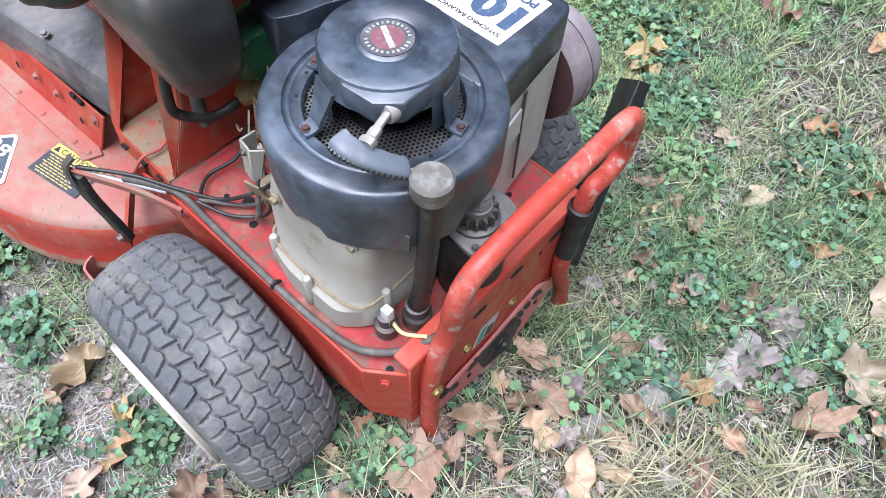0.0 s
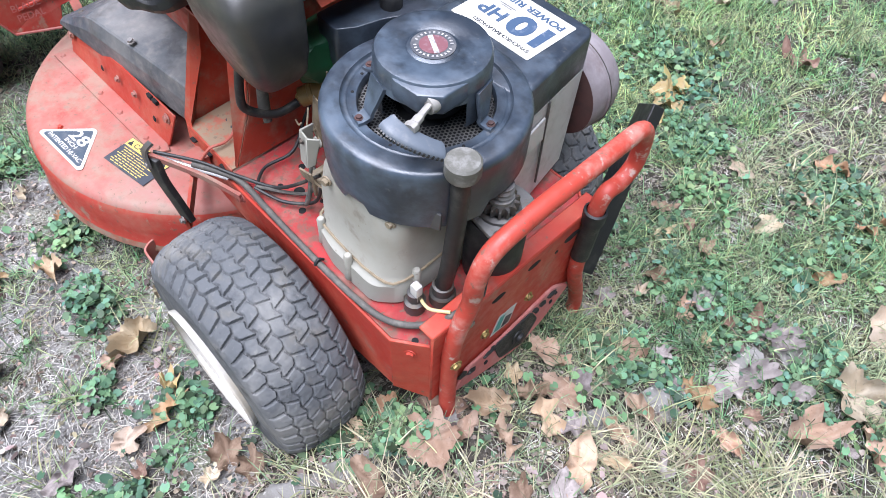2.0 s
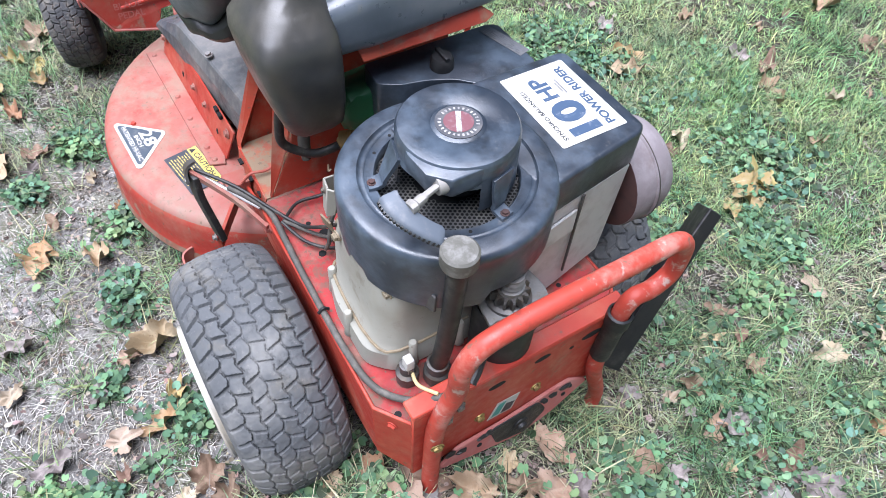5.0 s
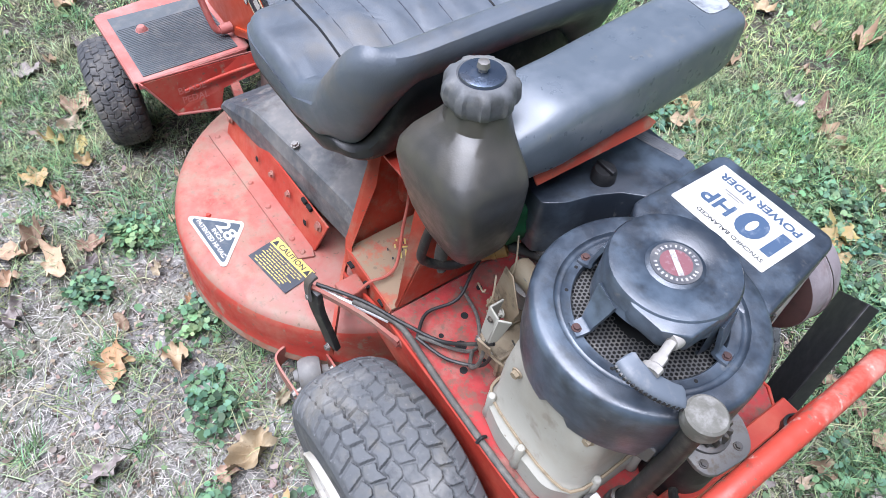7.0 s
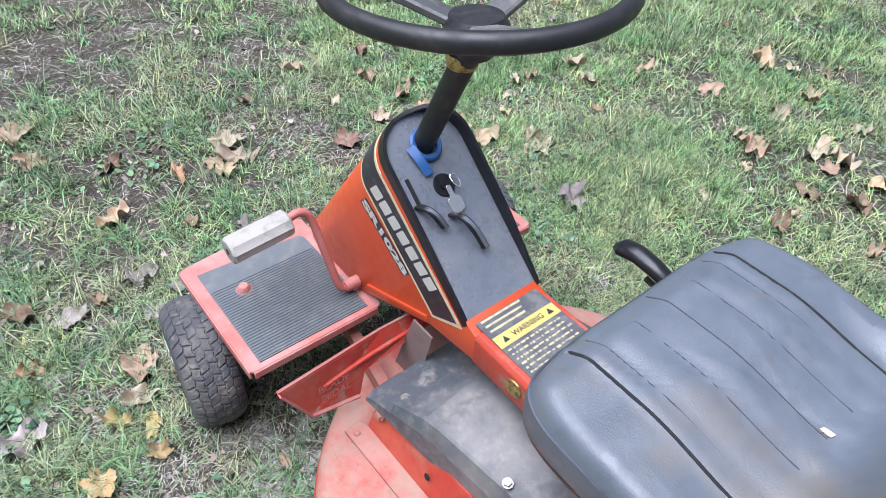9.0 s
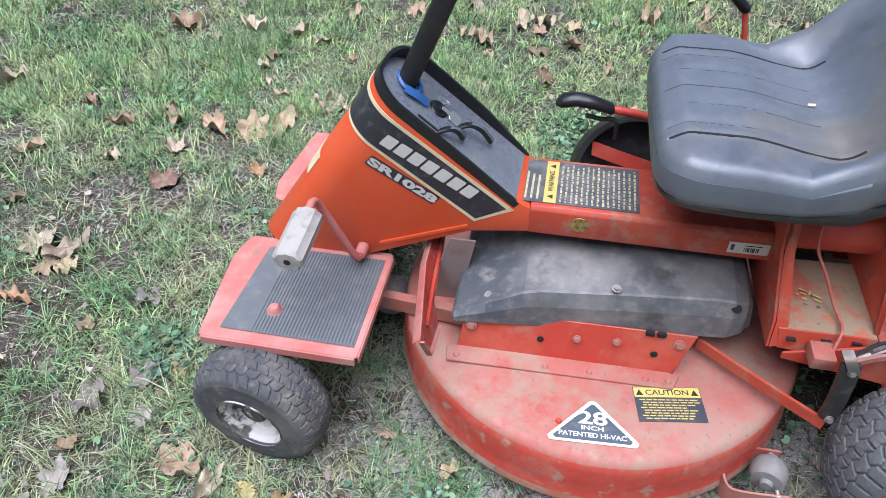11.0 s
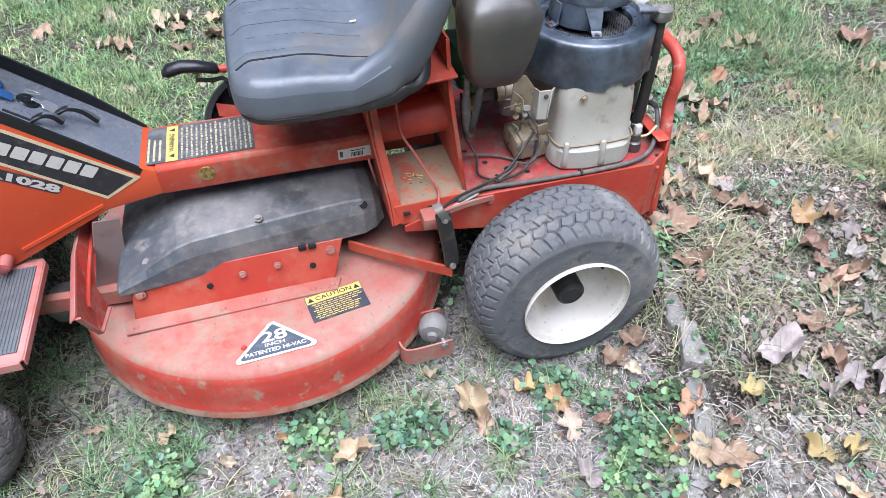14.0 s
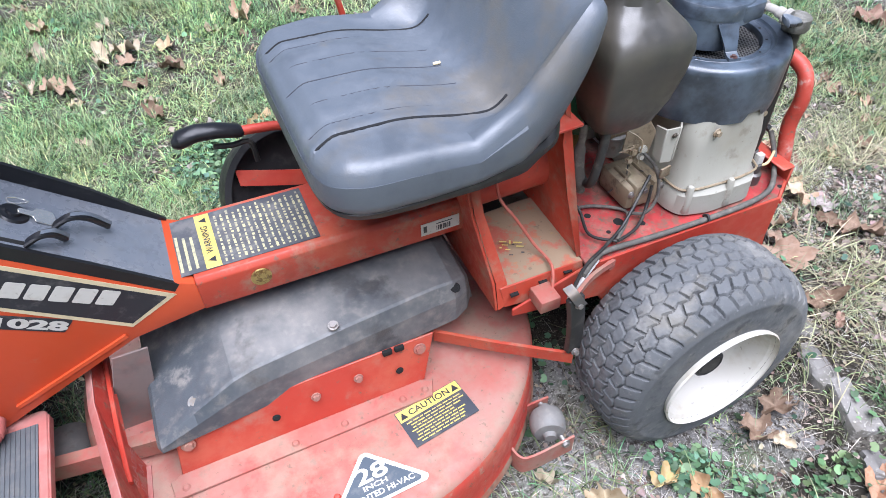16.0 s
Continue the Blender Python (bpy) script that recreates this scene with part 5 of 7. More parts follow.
for z, r0, lobe in ((0.7925, 0.0240, 0), (0.7945, 0.0265, 0), (0.7935, 0.0310, 0.2), (0.790, 0.0345, 0.7), (0.784, 0.0365, 1), (0.772, 0.0375, 1), (0.764, 0.0365, 0.6), (0.758, 0.032, 0)):
    rings.append([bm.verts.new((-0.106 + (r0 + 0.0042 * lobe * smoothstep(-0.1, 0.45, math.sin(9 * a))) * math.cos(a), -0.112 + (r0 + 0.0042 * lobe * smoothstep(-0.1, 0.45, math.sin(9 * a))) * math.sin(a), z)) for a in [2 * math.pi * i / 90 for i in range(90)]])
for a, b in zip(rings, rings[1:]):
    for i in range(90):
        bm.faces.new((a[i], a[(i + 1) % 90], b[(i + 1) % 90], b[i]))
bmesh.ops.recalc_face_normals(bm, faces=bm.faces)
part("cap_grip", bm, fuel_cap_mat, cap, "dusty ribbed cap skirt")
part("vent_screw", lathe([(0.0, 0.810), (0.006, 0.809), (0.007, 0.803), (0.005, 0.801), (0.005, 0.796)], (-0.106, -0.112, 0), "z", 12), steel, cap)
part("tank_bracket", plate([(-0.058, -0.050, 0.640), (-0.058, 0.134, 0.642), (-0.058, 0.146, 0.650), (-0.064, 0.128, 0.664), (-0.066, 0.05, 0.662), (-0.066, -0.055, 0.660)], 0.004), red_frame, mower, "orange-red tank bracket")

# fuel hose, filter and looms
part("fuel_hose", tube([(-0.130, -0.146, 0.562), (-0.140, -0.152, 0.51), (-0.146, -0.148, 0.468), (-0.132, -0.110, 0.444), (-0.122, -0.072, 0.452)], 0.0070, 12), cable_black, mower, "black rubber fuel hose")
bm = lathe([(0.006, -0.026), (0.010, -0.021), (0.0155, -0.019), (0.0155, -0.004), (0.0165, -0.003), (0.0165, 0.003), (0.0155, 0.004), (0.0155, 0.019), (0.010, 0.021), (0.006, 0.026), (0.0, 0.026)], (0, 0, 0), "z", 20)
bm.transform(Matrix.Translation((-0.114, -0.050, 0.462)) @ Vector((0.5, 0.7, 0.3)).to_track_quat("Z", "Y").to_matrix().to_4x4())
part("fuel_filter", bm, filter_mat, mower, "yellowed see-through fuel filter")
part("hose_end", tube([(-0.102, -0.032, 0.470), (-0.08, -0.024, 0.476), (-0.055, -0.014, 0.484), (-0.03, 0.01, 0.49)], 0.009, 12), cable_black, mower)
bm = bmesh.new()
bmesh.ops.create_icosphere(bm, subdivisions=4, radius=1.0)
for v in bm.verts:
    n = v.co.normalized()
    k = 1 + 0.10 * noise.noise(n * 2.2) + 0.05 * noise.noise(n * 6)
    f = max(abs(n.x), abs(n.y), abs(n.z)) ** -0.6
    v.co = Vector((-0.112 + 0.036 * n.x * f * k, 0.004 + 0.078 * n.y * f * k, 0.532 + 0.042 * n.z * f * k))
part("drain_hose", tube([(-0.146, -0.112, 0.556), (-0.148, -0.112, 0.50), (-0.146, -0.118, 0.455), (-0.140, -0.120, 0.43)], [0.006, 0.009, 0.0095, 0.007], 12), cable_grey, mower, "dusty grey hose hanging under the tank")
part("green_cover", bm, green_plastic, mower, "dark green crumpled cover under the tank")
part("loom", tube([(0.292, -0.095, 0.405), (0.286, -0.118, 0.385), (0.262, -0.155, 0.362), (0.22, -0.188, 0.356), (0.15, -0.198, 0.352), (0.02, -0.198, 0.351), (-0.06, -0.196, 0.352), (-0.11, -0.194, 0.353), (-0.14, -0.198, 0.356), (-0.17, -0.215, 0.362), (-0.20, -0.236, 0.368)], 0.0050, 10), cable_grey, mower, "grey cable sleeve along the frame edge")
part("loom_clip", tube([(0.075, -0.190, 0.352), (0.075, -0.198, 0.3595), (0.075, -0.2055, 0.352)], 0.0025, 8), black, mower)
part("cable", tube([(-0.13, -0.02, 0.47), (-0.135, -0.06, 0.40), (-0.12, -0.10, 0.365), (-0.13, -0.15, 0.354), (-0.10, -0.186, 0.358)], 0.0028, 10), cable_black, mower, "black cable behind the bulkhead")
part("cable", tube([(-0.10, -0.188, 0.360), (-0.05, -0.17, 0.356), (-0.01, -0.14, 0.366), (0.0, -0.13, 0.40)], 0.0028, 8), cable_black, mower)
part("cable", tube([(-0.14, -0.08, 0.356), (-0.08, -0.09, 0.352), (-0.04, -0.13, 0.353), (-0.10, -0.185, 0.360)], 0.0030, 8), cable_grey, mower)
part("cable", tube([(-0.245, -0.272, 0.386), (-0.19, -0.225, 0.372), (-0.13, -0.192, 0.362), (-0.07, -0.160, 0.364), (-0.005, -0.125, 0.42)], 0.0030, 8), cable_black, mower)

# ---- engine ----
EX, EY = 0.127, -0.036
secs = []
for z, g, c, k in ((0.346, 0.004, 0.018, 1), (0.350, 0.008, 0.021, 1), (0.388, 0.008, 0.019, 1), (0.394, 0.004, 0.012, 1), (0.402, 0.001, 0.006, 1), (0.47, -0.001, 0.002, 1), (0.508, -0.002, -0.002, 0.7), (0.530, -0.003, -0.003, 0.0), (0.556, -0.003, -0.004, 0.0)):
    out = [(0.036, 0.06, -1, 0), (0.036, -0.108 - 0.030 * k, -1, -0.4), (0.057 - 0.010 * k, -0.147 - 0.010 * k, -0.7, -0.7), (0.092, -0.163, -0.2, -1), (0.160 + 0.016 * k, -0.160 - 0.002 * k, 0.2, -1), (0.196 + 0.006 * k, -0.128 - 0.014 * k, 0.8, -0.5), (0.203, -0.04, 1, 0), (0.200, 0.06, 1, 0)]
    secs.append([(x, y, z) for x, y in rounded_poly([(x + g * u, y + c * w) for x, y, u, w in out], 0.014, 4)])
block = loft(secs, cast, "engine_block", mower, "cream-painted cast engine block, stained")
for x, y in ((0.126, -0.184), (0.050, -0.172), (0.208, -0.130), (0.212, -0.06)):
    part("sump_boss", lathe([(0.0, 0.409), (0.0045, 0.408), (0.0062, 0.405), (0.0068, 0.372), (0.0085, 0.356), (0.006, 0.352)], (x, y + 0.004, 0), "z", 14), cast, block)
for x, y, z in ((0.075, -0.158, 0.505), (0.183, -0.142, 0.505)):
    part("bolt", hexbolt((x, y - 0.004, z), (0.1, -1, 0), 0.0055, 0.007), cast_tan, block)
part("case_seam", tube([(0.034, -0.09, 0.399), (0.032, -0.140, 0.399), (0.044, -0.164, 0.399), (0.092, -0.172, 0.399), (0.176, -0.171, 0.399), (0.206, -0.146, 0.399), (0.206, -0.04, 0.399)], 0.0022, 6, 3), cast_tan, block)
bracket = part("coil_bracket", plate([(-0.014, -0.146, 0.462), (0.006, -0.150, 0.462), (0.012, -0.146, 0.524), (-0.010, -0.142, 0.522)], 0.003), cast, block, "cream sheet metal channel bracket")
part("bracket_side", plate([(-0.014, -0.145, 0.462), (-0.010, -0.141, 0.522), (-0.012, -0.118, 0.518), (-0.014, -0.126, 0.466)], 0.003), cast, bracket)
part("bracket_lip", plate([(0.006, -0.149, 0.464), (0.012, -0.145, 0.524), (0.024, -0.132, 0.522), (0.012, -0.138, 0.468)], 0.003), cast, bracket)
part("bracket_foot", strap([(0.0, -0.150, 0.452), (0.004, -0.146, 0.432), (0.022, -0.132, 0.415)], (1, 0.2, 0), 0.022, 0.003), cast_tan, bracket)
part("bolt", hexbolt((0.002, -0.1475, 0.512), (0, -1, 0), 0.0035, 0.003), steel_dark, bracket)
governor = part("governor_box", box(-0.042, 0.034, -0.124, -0.04, 0.352, 0.398, 0.008), cast_tan, block, "oil-stained tan governor housing")
part("governor_rib", box(-0.030, -0.022, -0.128, -0.06, 0.356, 0.404, 0.003), cast_tan, governor)
part("governor_rib", box(0.006, 0.014, -0.129, -0.06, 0.356, 0.404, 0.003), cast_tan, governor)
for x in (-0.036, -0.008, 0.026):
    part("bolt", hexbolt((x, -0.124, 0.388), (0, -1, 0), 0.0045, 0.005), steel, governor)
carb = part("carburettor", lathe([(0.0, -0.030), (0.016, -0.029), (0.020, -0.024), (0.020, 0.006), (0.024, 0.008), (0.024, 0.014), (0.014, 0.018), (0.014, 0.034), (0.0, 0.035)], (-0.034, -0.046, 0.452), "z", 24), starter_grey, block, "dirty grey carburettor")
part("carburettor_throat", lathe([(0.015, -0.03), (0.018, -0.026), (0.018, 0.026), (0.012, 0.03)], (-0.034, -0.046, 0.474), "x", 20), cast_tan, carb)
part("control_plate", plate([(-0.052, -0.098, 0.462), (-0.004, -0.106, 0.446), (0.006, -0.104, 0.492), (-0.022, -0.098, 0.535), (-0.044, -0.092, 0.530)], 0.002), cast_tan, block, "dirty slotted control plate")
rnd = random.Random(11)
for k in range(12):
    a = Vector((rnd.uniform(-0.055, 0.0), rnd.uniform(-0.118, -0.06), rnd.uniform(0.40, 0.51)))
    b = a + Vector((rnd.uniform(-0.03, 0.03), rnd.uniform(-0.03, 0.03), rnd.uniform(-0.06, 0.05)))
    part("linkage", tube([a, (a + b) / 2 + Vector((0.01, -0.006, 0.004)), b], 0.0014, 6, 3), cast_tan if k % 3 else steel_dark, block)
for k in range(6):
    p = (rnd.uniform(-0.046, -0.01), rnd.uniform(-0.112, -0.100), rnd.uniform(0.445, 0.47))
    part("bolt", hexbolt(p, (-0.3, -1, 0.2), 0.0045, 0.007), cast if k % 2 else cast_tan, block)
part("governor_wire", tube([(-0.018, -0.112, 0.462), (-0.006, -0.138, 0.44), (-0.002, -0.150, 0.395), (-0.018, -0.150, 0.362), (-0.04, -0.13, 0.354)], 0.0030, 8), cable_grey, block)

# blower housing with its recoil starter
prof = [(0.130, 0.536), (0.1325, 0.540), (0.1327, 0.598), (0.1322, 0.6035), (0.1300, 0.6080), (0.126, 0.6102), (0.120, 0.6110), (0.109, 0.6114), (0.1062, 0.6110), (0.1045, 0.6078), (0.1028, 0.6066), (0.0995, 0.6064), (0.0980, 0.6074), (0.0965, 0.6064), (0.0865, 0.6062), (0.0850, 0.6040), (0.0850, 0.592)]
bm = lathe(prof, (EX, EY, 0), "z", 96)
for v in bm.verts:
    if v.co.z < 0.539:
        a = math.degrees(math.atan2(v.co.y - EY, v.co.x - EX)) % 360
        v.co.z += -0.008 if 268 < a < 282 else (-0.021 if 172 < a < 352 else 0.0)
housing = part("blower_housing", bm, black_shroud, mower, "scuffed black round blower housing")
part("housing_floor", lathe([(0.0, 0.590), (0.0905, 0.590), (0.0905, 0.586)], (EX, EY, 0), "z", 48), void, housing)
# screen of round holes
bm = bmesh.new()
hr, pitch = 0.0021, 0.0054
for i in range(-18, 19):
    for j in range(-18, 19):
        x, y = pitch * (i + 0.5 * (j % 2)), pitch * 0.866 * j
        if 0.040 < math.hypot(x, y) < 0.0845:
            out = [bm.verts.new((EX + x + pitch * 0.577 * math.cos(radians(30 + 60 * k)), EY + y + pitch * 0.577 * math.sin(radians(30 + 60 * k)), 0.5965)) for k in range(6)]
            inn = [bm.verts.new((EX + x + hr * math.cos(radians(30 + 60 * k)), EY + y + hr * math.sin(radians(30 + 60 * k)), 0.5965)) for k in range(6)]
            for k in range(6):
                bm.faces.new((out[k], out[(k + 1) % 6], inn[(k + 1) % 6], inn[k]))
part("air_screen", bm, black_dusty, housing, "round-holed black air intake screen", smooth=False)
for a in (20, 80, 140, 200, 222, 258, 290, 320, 345):
    part("screen_hole", lathe([(0.0, 0.6132), (0.0022, 0.6132), (0.0022, 0.611)], (EX + 0.0915 * math.cos(radians(a)), EY + 0.0915 * math.sin(radians(a)), -0.0066), "z", 10), void, housing)
CR, RX, RY, RZ = 0.0705, 0.124, -0.024, 0.676
prof = [(0.0, RZ), (0.028, RZ), (0.031, RZ - 0.0018), (0.0335, RZ), (0.0635, RZ), (0.068, RZ - 0.0012), (CR, RZ - 0.005), (CR + 0.0006, RZ - 0.022), (CR - 0.002, RZ - 0.023)]
recoil = part("recoil_starter", lathe(prof, (RX, RY, 0), "z", 72), black_shroud, housing, "black recoil starter cover with a flat round top")
lug = [(RX + r * math.cos(radians(a)), RY + r * math.sin(radians(a))) for r, a in ((0.03, 60), (0.03, 200), (0.066, 260), (0.073, 280), (0.084, 305), (0.085, 325), (0.071, 350), (0.066, 8))]
part("rope_housing", prism(lug, "z", RZ - 0.030, RZ - 0.0035, 0.003), black_shroud, recoil)
part("stay_screw", hexbolt((RX + 0.082 * math.cos(radians(315)), RY + 0.082 * math.sin(radians(315)), RZ - 0.016), (0.7, -0.7, 0), 0.005, 0.006), steel, recoil)
for a0, a1, zb in ((-10, 262, 0.607), (262, 350, 0.644)):
    bm = lathe([(CR - 0.004, RZ - 0.022), (CR, RZ - 0.022), (CR + 0.002, zb), (CR - 0.002, zb)], (RX, RY, 0), "z", 48, sweep=a1 - a0, start=a0)
    part("cup_wall", bm, black_shroud, recoil)
for a, wide in ((14, 0.032), (255, 0.034), (190, 0.034)):
    c, s2 = math.cos(radians(a)), math.sin(radians(a))
    foot = Vector((EX + 0.088 * c, EY + 0.088 * s2, 0.6085))
    top = Vector((RX + CR * c, RY + CR * s2, RZ - 0.026))
    mids = top.lerp(foot, 0.72) + Vector((-0.005 * c, -0.005 * s2, 0))
    bm = strap([top, mids, foot + Vector((-0.010 * c, -0.010 * s2, 0.004)), foot, foot + Vector((0.007 * c, 0.007 * s2, 0))], (-s2, c, 0), wide, 0.005)
    for v in bm.verts:
        near = smoothstep(RZ - 0.02, 0.610, v.co.z)
        off = (v.co - foot).dot(Vector((-s2, c, 0)))
        v.co -= Vector((-s2, c, 0)) * off * 0.45 * near
    leg = part("starter_leg", bevelled(bm, 0.0015, 1), black_shroud, recoil)
    part("screw", hexbolt(foot + Vector((0.002 * c, 0.002 * s2, 0.0025)), (0, 0, 1), 0.0040, 0.003), muffler_brown, leg)
# Added black cylinder that stands for the shade under the cover.
part("starter_core", lathe([(0.0, RZ - 0.02), (0.050, RZ - 0.02), (0.042, 0.600), (0.0, 0.600)], (RX, RY, 0), "z", 32), void, recoil)
EMB = lay((RX, RY, RZ + 0.0002), (0.62, 0.78, 0), (-0.78, 0.62, 0))
em = part("round_emblem", prism([(0.0265 * math.cos(2 * math.pi * k / 40), 0.0265 * math.sin(2 * math.pi * k / 40)) for k in range(40)], "z", 0, 0.0007, 0), dec_worn, recoil, "round worn red and white emblem", smooth=False)
em.matrix_local = EMB
decal("emblem_disc", [(0.0170 * math.cos(2 * math.pi * k / 32), 0.0170 * math.sin(2 * math.pi * k / 32)) for k in range(32)], EMB, dec_red, recoil, 0.0008, 0.0003)
decal("emblem_bar", [(-0.0165, -0.0030), (0.0165, -0.0030), (0.0165, 0.0030), (-0.0165, 0.0030)], EMB @ pose(0, 0, 0, 0, 0, -80), emblem_print_mat, recoil, 0.0012, 0.0003)
bm = bmesh.new()
for k in range(26):
    if k % 13 == 12:
        continue
    a = 2 * math.pi * k / 26
    bm.faces.new([bm.verts.new(EMB @ Vector((r * math.cos(b), r * math.sin(b), 0.0011))) for r, b in ((0.0196, a - 0.055), (0.0232, a - 0.055), (0.0232, a + 0.055), (0.0196, a + 0.055))])
part("emblem_print", bm, emblem_print_mat, recoil, smooth=False)
# pull handle
secs = []
grip_line = spline([(0.170, -0.136, 0.661), (0.183, -0.137, 0.659), (0.200, -0.130, 0.653), (0.216, -0.117, 0.644), (0.227, -0.101, 0.633)], 5)
for k, p in enumerate(grip_line):
    d = (grip_line[min(k + 1, len(grip_line) - 1)] - grip_line[max(k - 1, 0)]).normalized()
    n = Vector((d.y, -d.x, 0)).normalized()
    f = 0.72 if k in (0, len(grip_line) - 1) else 1.0
    ring = []
    for q in range(20):
        t = 2 * math.pi * q / 20
        u, w = math.copysign(abs(math.cos(t)) ** 0.55, math.cos(t)), math.copysign(abs(math.sin(t)) ** 0.55, math.sin(t))
        ring.append(p + n * 0.0105 * f * u + Vector((0, 0, 0.0055 * f * w - 0.0035 * u * abs(u))))
    secs.append(ring)
handle = loft(secs, grip_grey, "pull_handle", recoil, "grey plastic pull handle lying on the housing")
rnd = random.Random(2)
for k in range(2, len(grip_line) - 2, 1):
    d = (grip_line[k + 1] - grip_line[k - 1]).normalized()
    n = Vector((d.y, -d.x, 0))
    p = grip_line[k] + n * 0.0100 + Vector((0, 0, -0.0035))
    part("grip_rib", tube([p - d * 0.0012, p + d * 0.0012], 0.0030, 8, 1), tube_black, handle)
part("handle_stem", tube([(0.192, -0.124, 0.656), (0.190, -0.112, 0.658), (0.186, -0.097, 0.660), (0.181, -0.080, 0.660)], [0.013, 0.009, 0.0065, 0.0065], 12, 6, None, 0.6), pedal_grey, recoil, "pale worn handle stem")
part("rope_guide", lathe([(0.004, 0.008), (0.011, 0.007), (0.012, 0.0), (0.011, -0.007), (0.004, -0.008)], (0.180, -0.078, 0.659), "y", 18), pedal_grey, recoil, "pale plastic rope guide")

# box over the cylinder, with the rating label
pts = [(0.004, 0.062), (0.004, 0.216), (0.012, 0.226), (0.174, 0.226), (0.184, 0.214), (0.206, 0.066), (0.196, 0.045), (0.03, 0.03)]
bm = prism(rounded_poly(pts, 0.006, 2), "z", 0.548, 0.6075, 0.005, 3)
cyl = part("cylinder_shroud", bm, black_shroud, mower, "black sheet metal cylinder shroud with a white rating label")
HP = lay((0.163, 0.1065, 0.6078), (0.0, 1.0, 0), (-1, 0, 0))
dec = decal("rating_label", [(0, 0), (0.1005, 0), (0.1005, 0.142), (0, 0.142)], HP, dec_white, cyl, 0.0, 0.0006, "white rating label with faded blue print", r=0.003)
HR = lay((0.163, 0.2065, 0.6078), (-1, 0, 0), (0, -1, 0))
lettering("10", HR, 0.010, 0.030, 0.062, 0.046, dec_blue, dec, 0.0010, bold=0.05)
lettering("HP", HR, 0.080, 0.046, 0.044, 0.024, dec_blue, dec, 0.0010, bold=0.03)
lettering("POWER RIDER", HR, 0.010, 0.010, 0.122, 0.0125, dec_blue, dec, 0.0010, bold=0.03)
lettering("SYNCHRO BALANCED", HR, 0.010, 0.084, 0.100, 0.006, dec_black, dec, 0.0010)
bars(HR, [(0.082, 0.032, 0.03, 0.002), (0.086, 0.036, 0.02, 0.0015)], grey_print, dec, 0.0010)
bm = plate([(0.214, 0.035, 0.352), (0.190, 0.200, 0.380), (0.184, 0.214, 0.550), (0.206, 0.058, 0.550)], 0.006, 0.0015)
shield = part("heat_shield", bm, alu, cyl, "bare aluminium cylinder cover")
part("shield_seam", plate([(0.2085, 0.118, 0.40), (0.2065, 0.122, 0.40), (0.199, 0.128, 0.55), (0.2005, 0.124, 0.55)], 0.003, 0), steel_dark, shield)
part("shield_step", plate([(0.215, 0.055, 0.488), (0.206, 0.116, 0.492), (0.203, 0.118, 0.53), (0.213, 0.055, 0.526)], 0.004, 0.001), alu, shield)
part("cylinder_core", box(0.02, 0.18, 0.05, 0.20, 0.36, 0.55, 0.004), alu, cyl, "aluminium cylinder under the shroud")

# muffler
MX, MZ = 0.135, 0.474
prof = [(0.0, 0.222), (0.066, 0.222), (0.076, 0.225), (0.078, 0.230), (0.078, 0.258), (0.0805, 0.260), (0.0805, 0.264), (0.078, 0.266), (0.0765, 0.282), (0.070, 0.296), (0.050, 0.304), (0.0, 0.306)]
bm = lathe(prof, (MX, 0, MZ), "y", 48)
# The end nearest the engine is dark brown.
for f in bm.faces:
    f.material_index = 1 if f.calc_center_median().y < 0.224 else 0
muffler = part("muffler", bm, [muffler_mat, muffler_brown], mower, "grey-pink heat-stained round muffler")
part("muffler_pipe", tube([(0.10, 0.18, 0.44), (0.11, 0.23, 0.45)], 0.02, 14, 2), muffler_brown, muffler)
part("muffler_seam", lathe([(0.0795, 0.2612), (0.0815, 0.2615), (0.0815, 0.2625), (0.0795, 0.2630)], (MX, 0, MZ), "y", 48), steel_dark, muffler)

# air cleaner box with knob
pts = [(-0.106, -0.030), (-0.106, 0.170), (-0.098, 0.184), (-0.004, 0.184), (0.004, 0.176), (0.004, 0.09), (-0.020, 0.065), (-0.036, 0.03), (-0.044, -0.005), (-0.060, -0.032)]
bm = prism(rounded_poly(pts, 0.006, 3), "z", 0.500, 0.5985, 0.005, 3)
cleaner = part("air_cleaner", bm, black_shroud, mower, "black moulded air cleaner box")
bm = lathe([(0.0, 0.6165), (0.0135, 0.6160), (0.016, 0.612), (0.0165, 0.5985)], (-0.052, 0.062, 0), "z", 28)
knob = part("cleaner_knob", bm, black, cleaner, "round black cover knob")
part("knob_ridge", box(-0.067, -0.037, 0.0585, 0.0655, 0.616, 0.6215, 0.0015), black, knob)
CLN = lay((-0.096, 0.150, 0.5988), (0.078, 0.022, 0), (0, 1, 0))
dec = decal("cleaner_label", [(0, 0), (0.078, 0), (0.078, 0.020), (0, 0.020)], CLN, grey_print, cleaner, 0.0, 0.0005, "worn grey instruction plate")
bars(CLN, [(0.004, 0.0025 + 0.0034 * k, 0.068, 0.0014) for k in range(5)], dash_mat, dec, 0.0008)
part("cleaner_base", box(-0.095, 0.0, -0.02, 0.17, 0.44, 0.50, 0.006), black_dusty, cleaner)

# oil filler, starter motor, connectors
filler = part("oil_filler_tube", tube([(0.236, -0.108, 0.352), (0.246, -0.104, 0.43), (0.250, -0.099, 0.53), (0.250, -0.096, 0.615)], 0.0120, 16), tube_black, mower, "grimy black oil filler tube")
part("filler_collar", lathe([(0.012, 0.39), (0.0155, 0.388), (0.0155, 0.372), (0.019, 0.368), (0.0195, 0.350), (0.012, 0.348)], (0.240, -0.106, 0), "z", 18), steel_dark, filler)
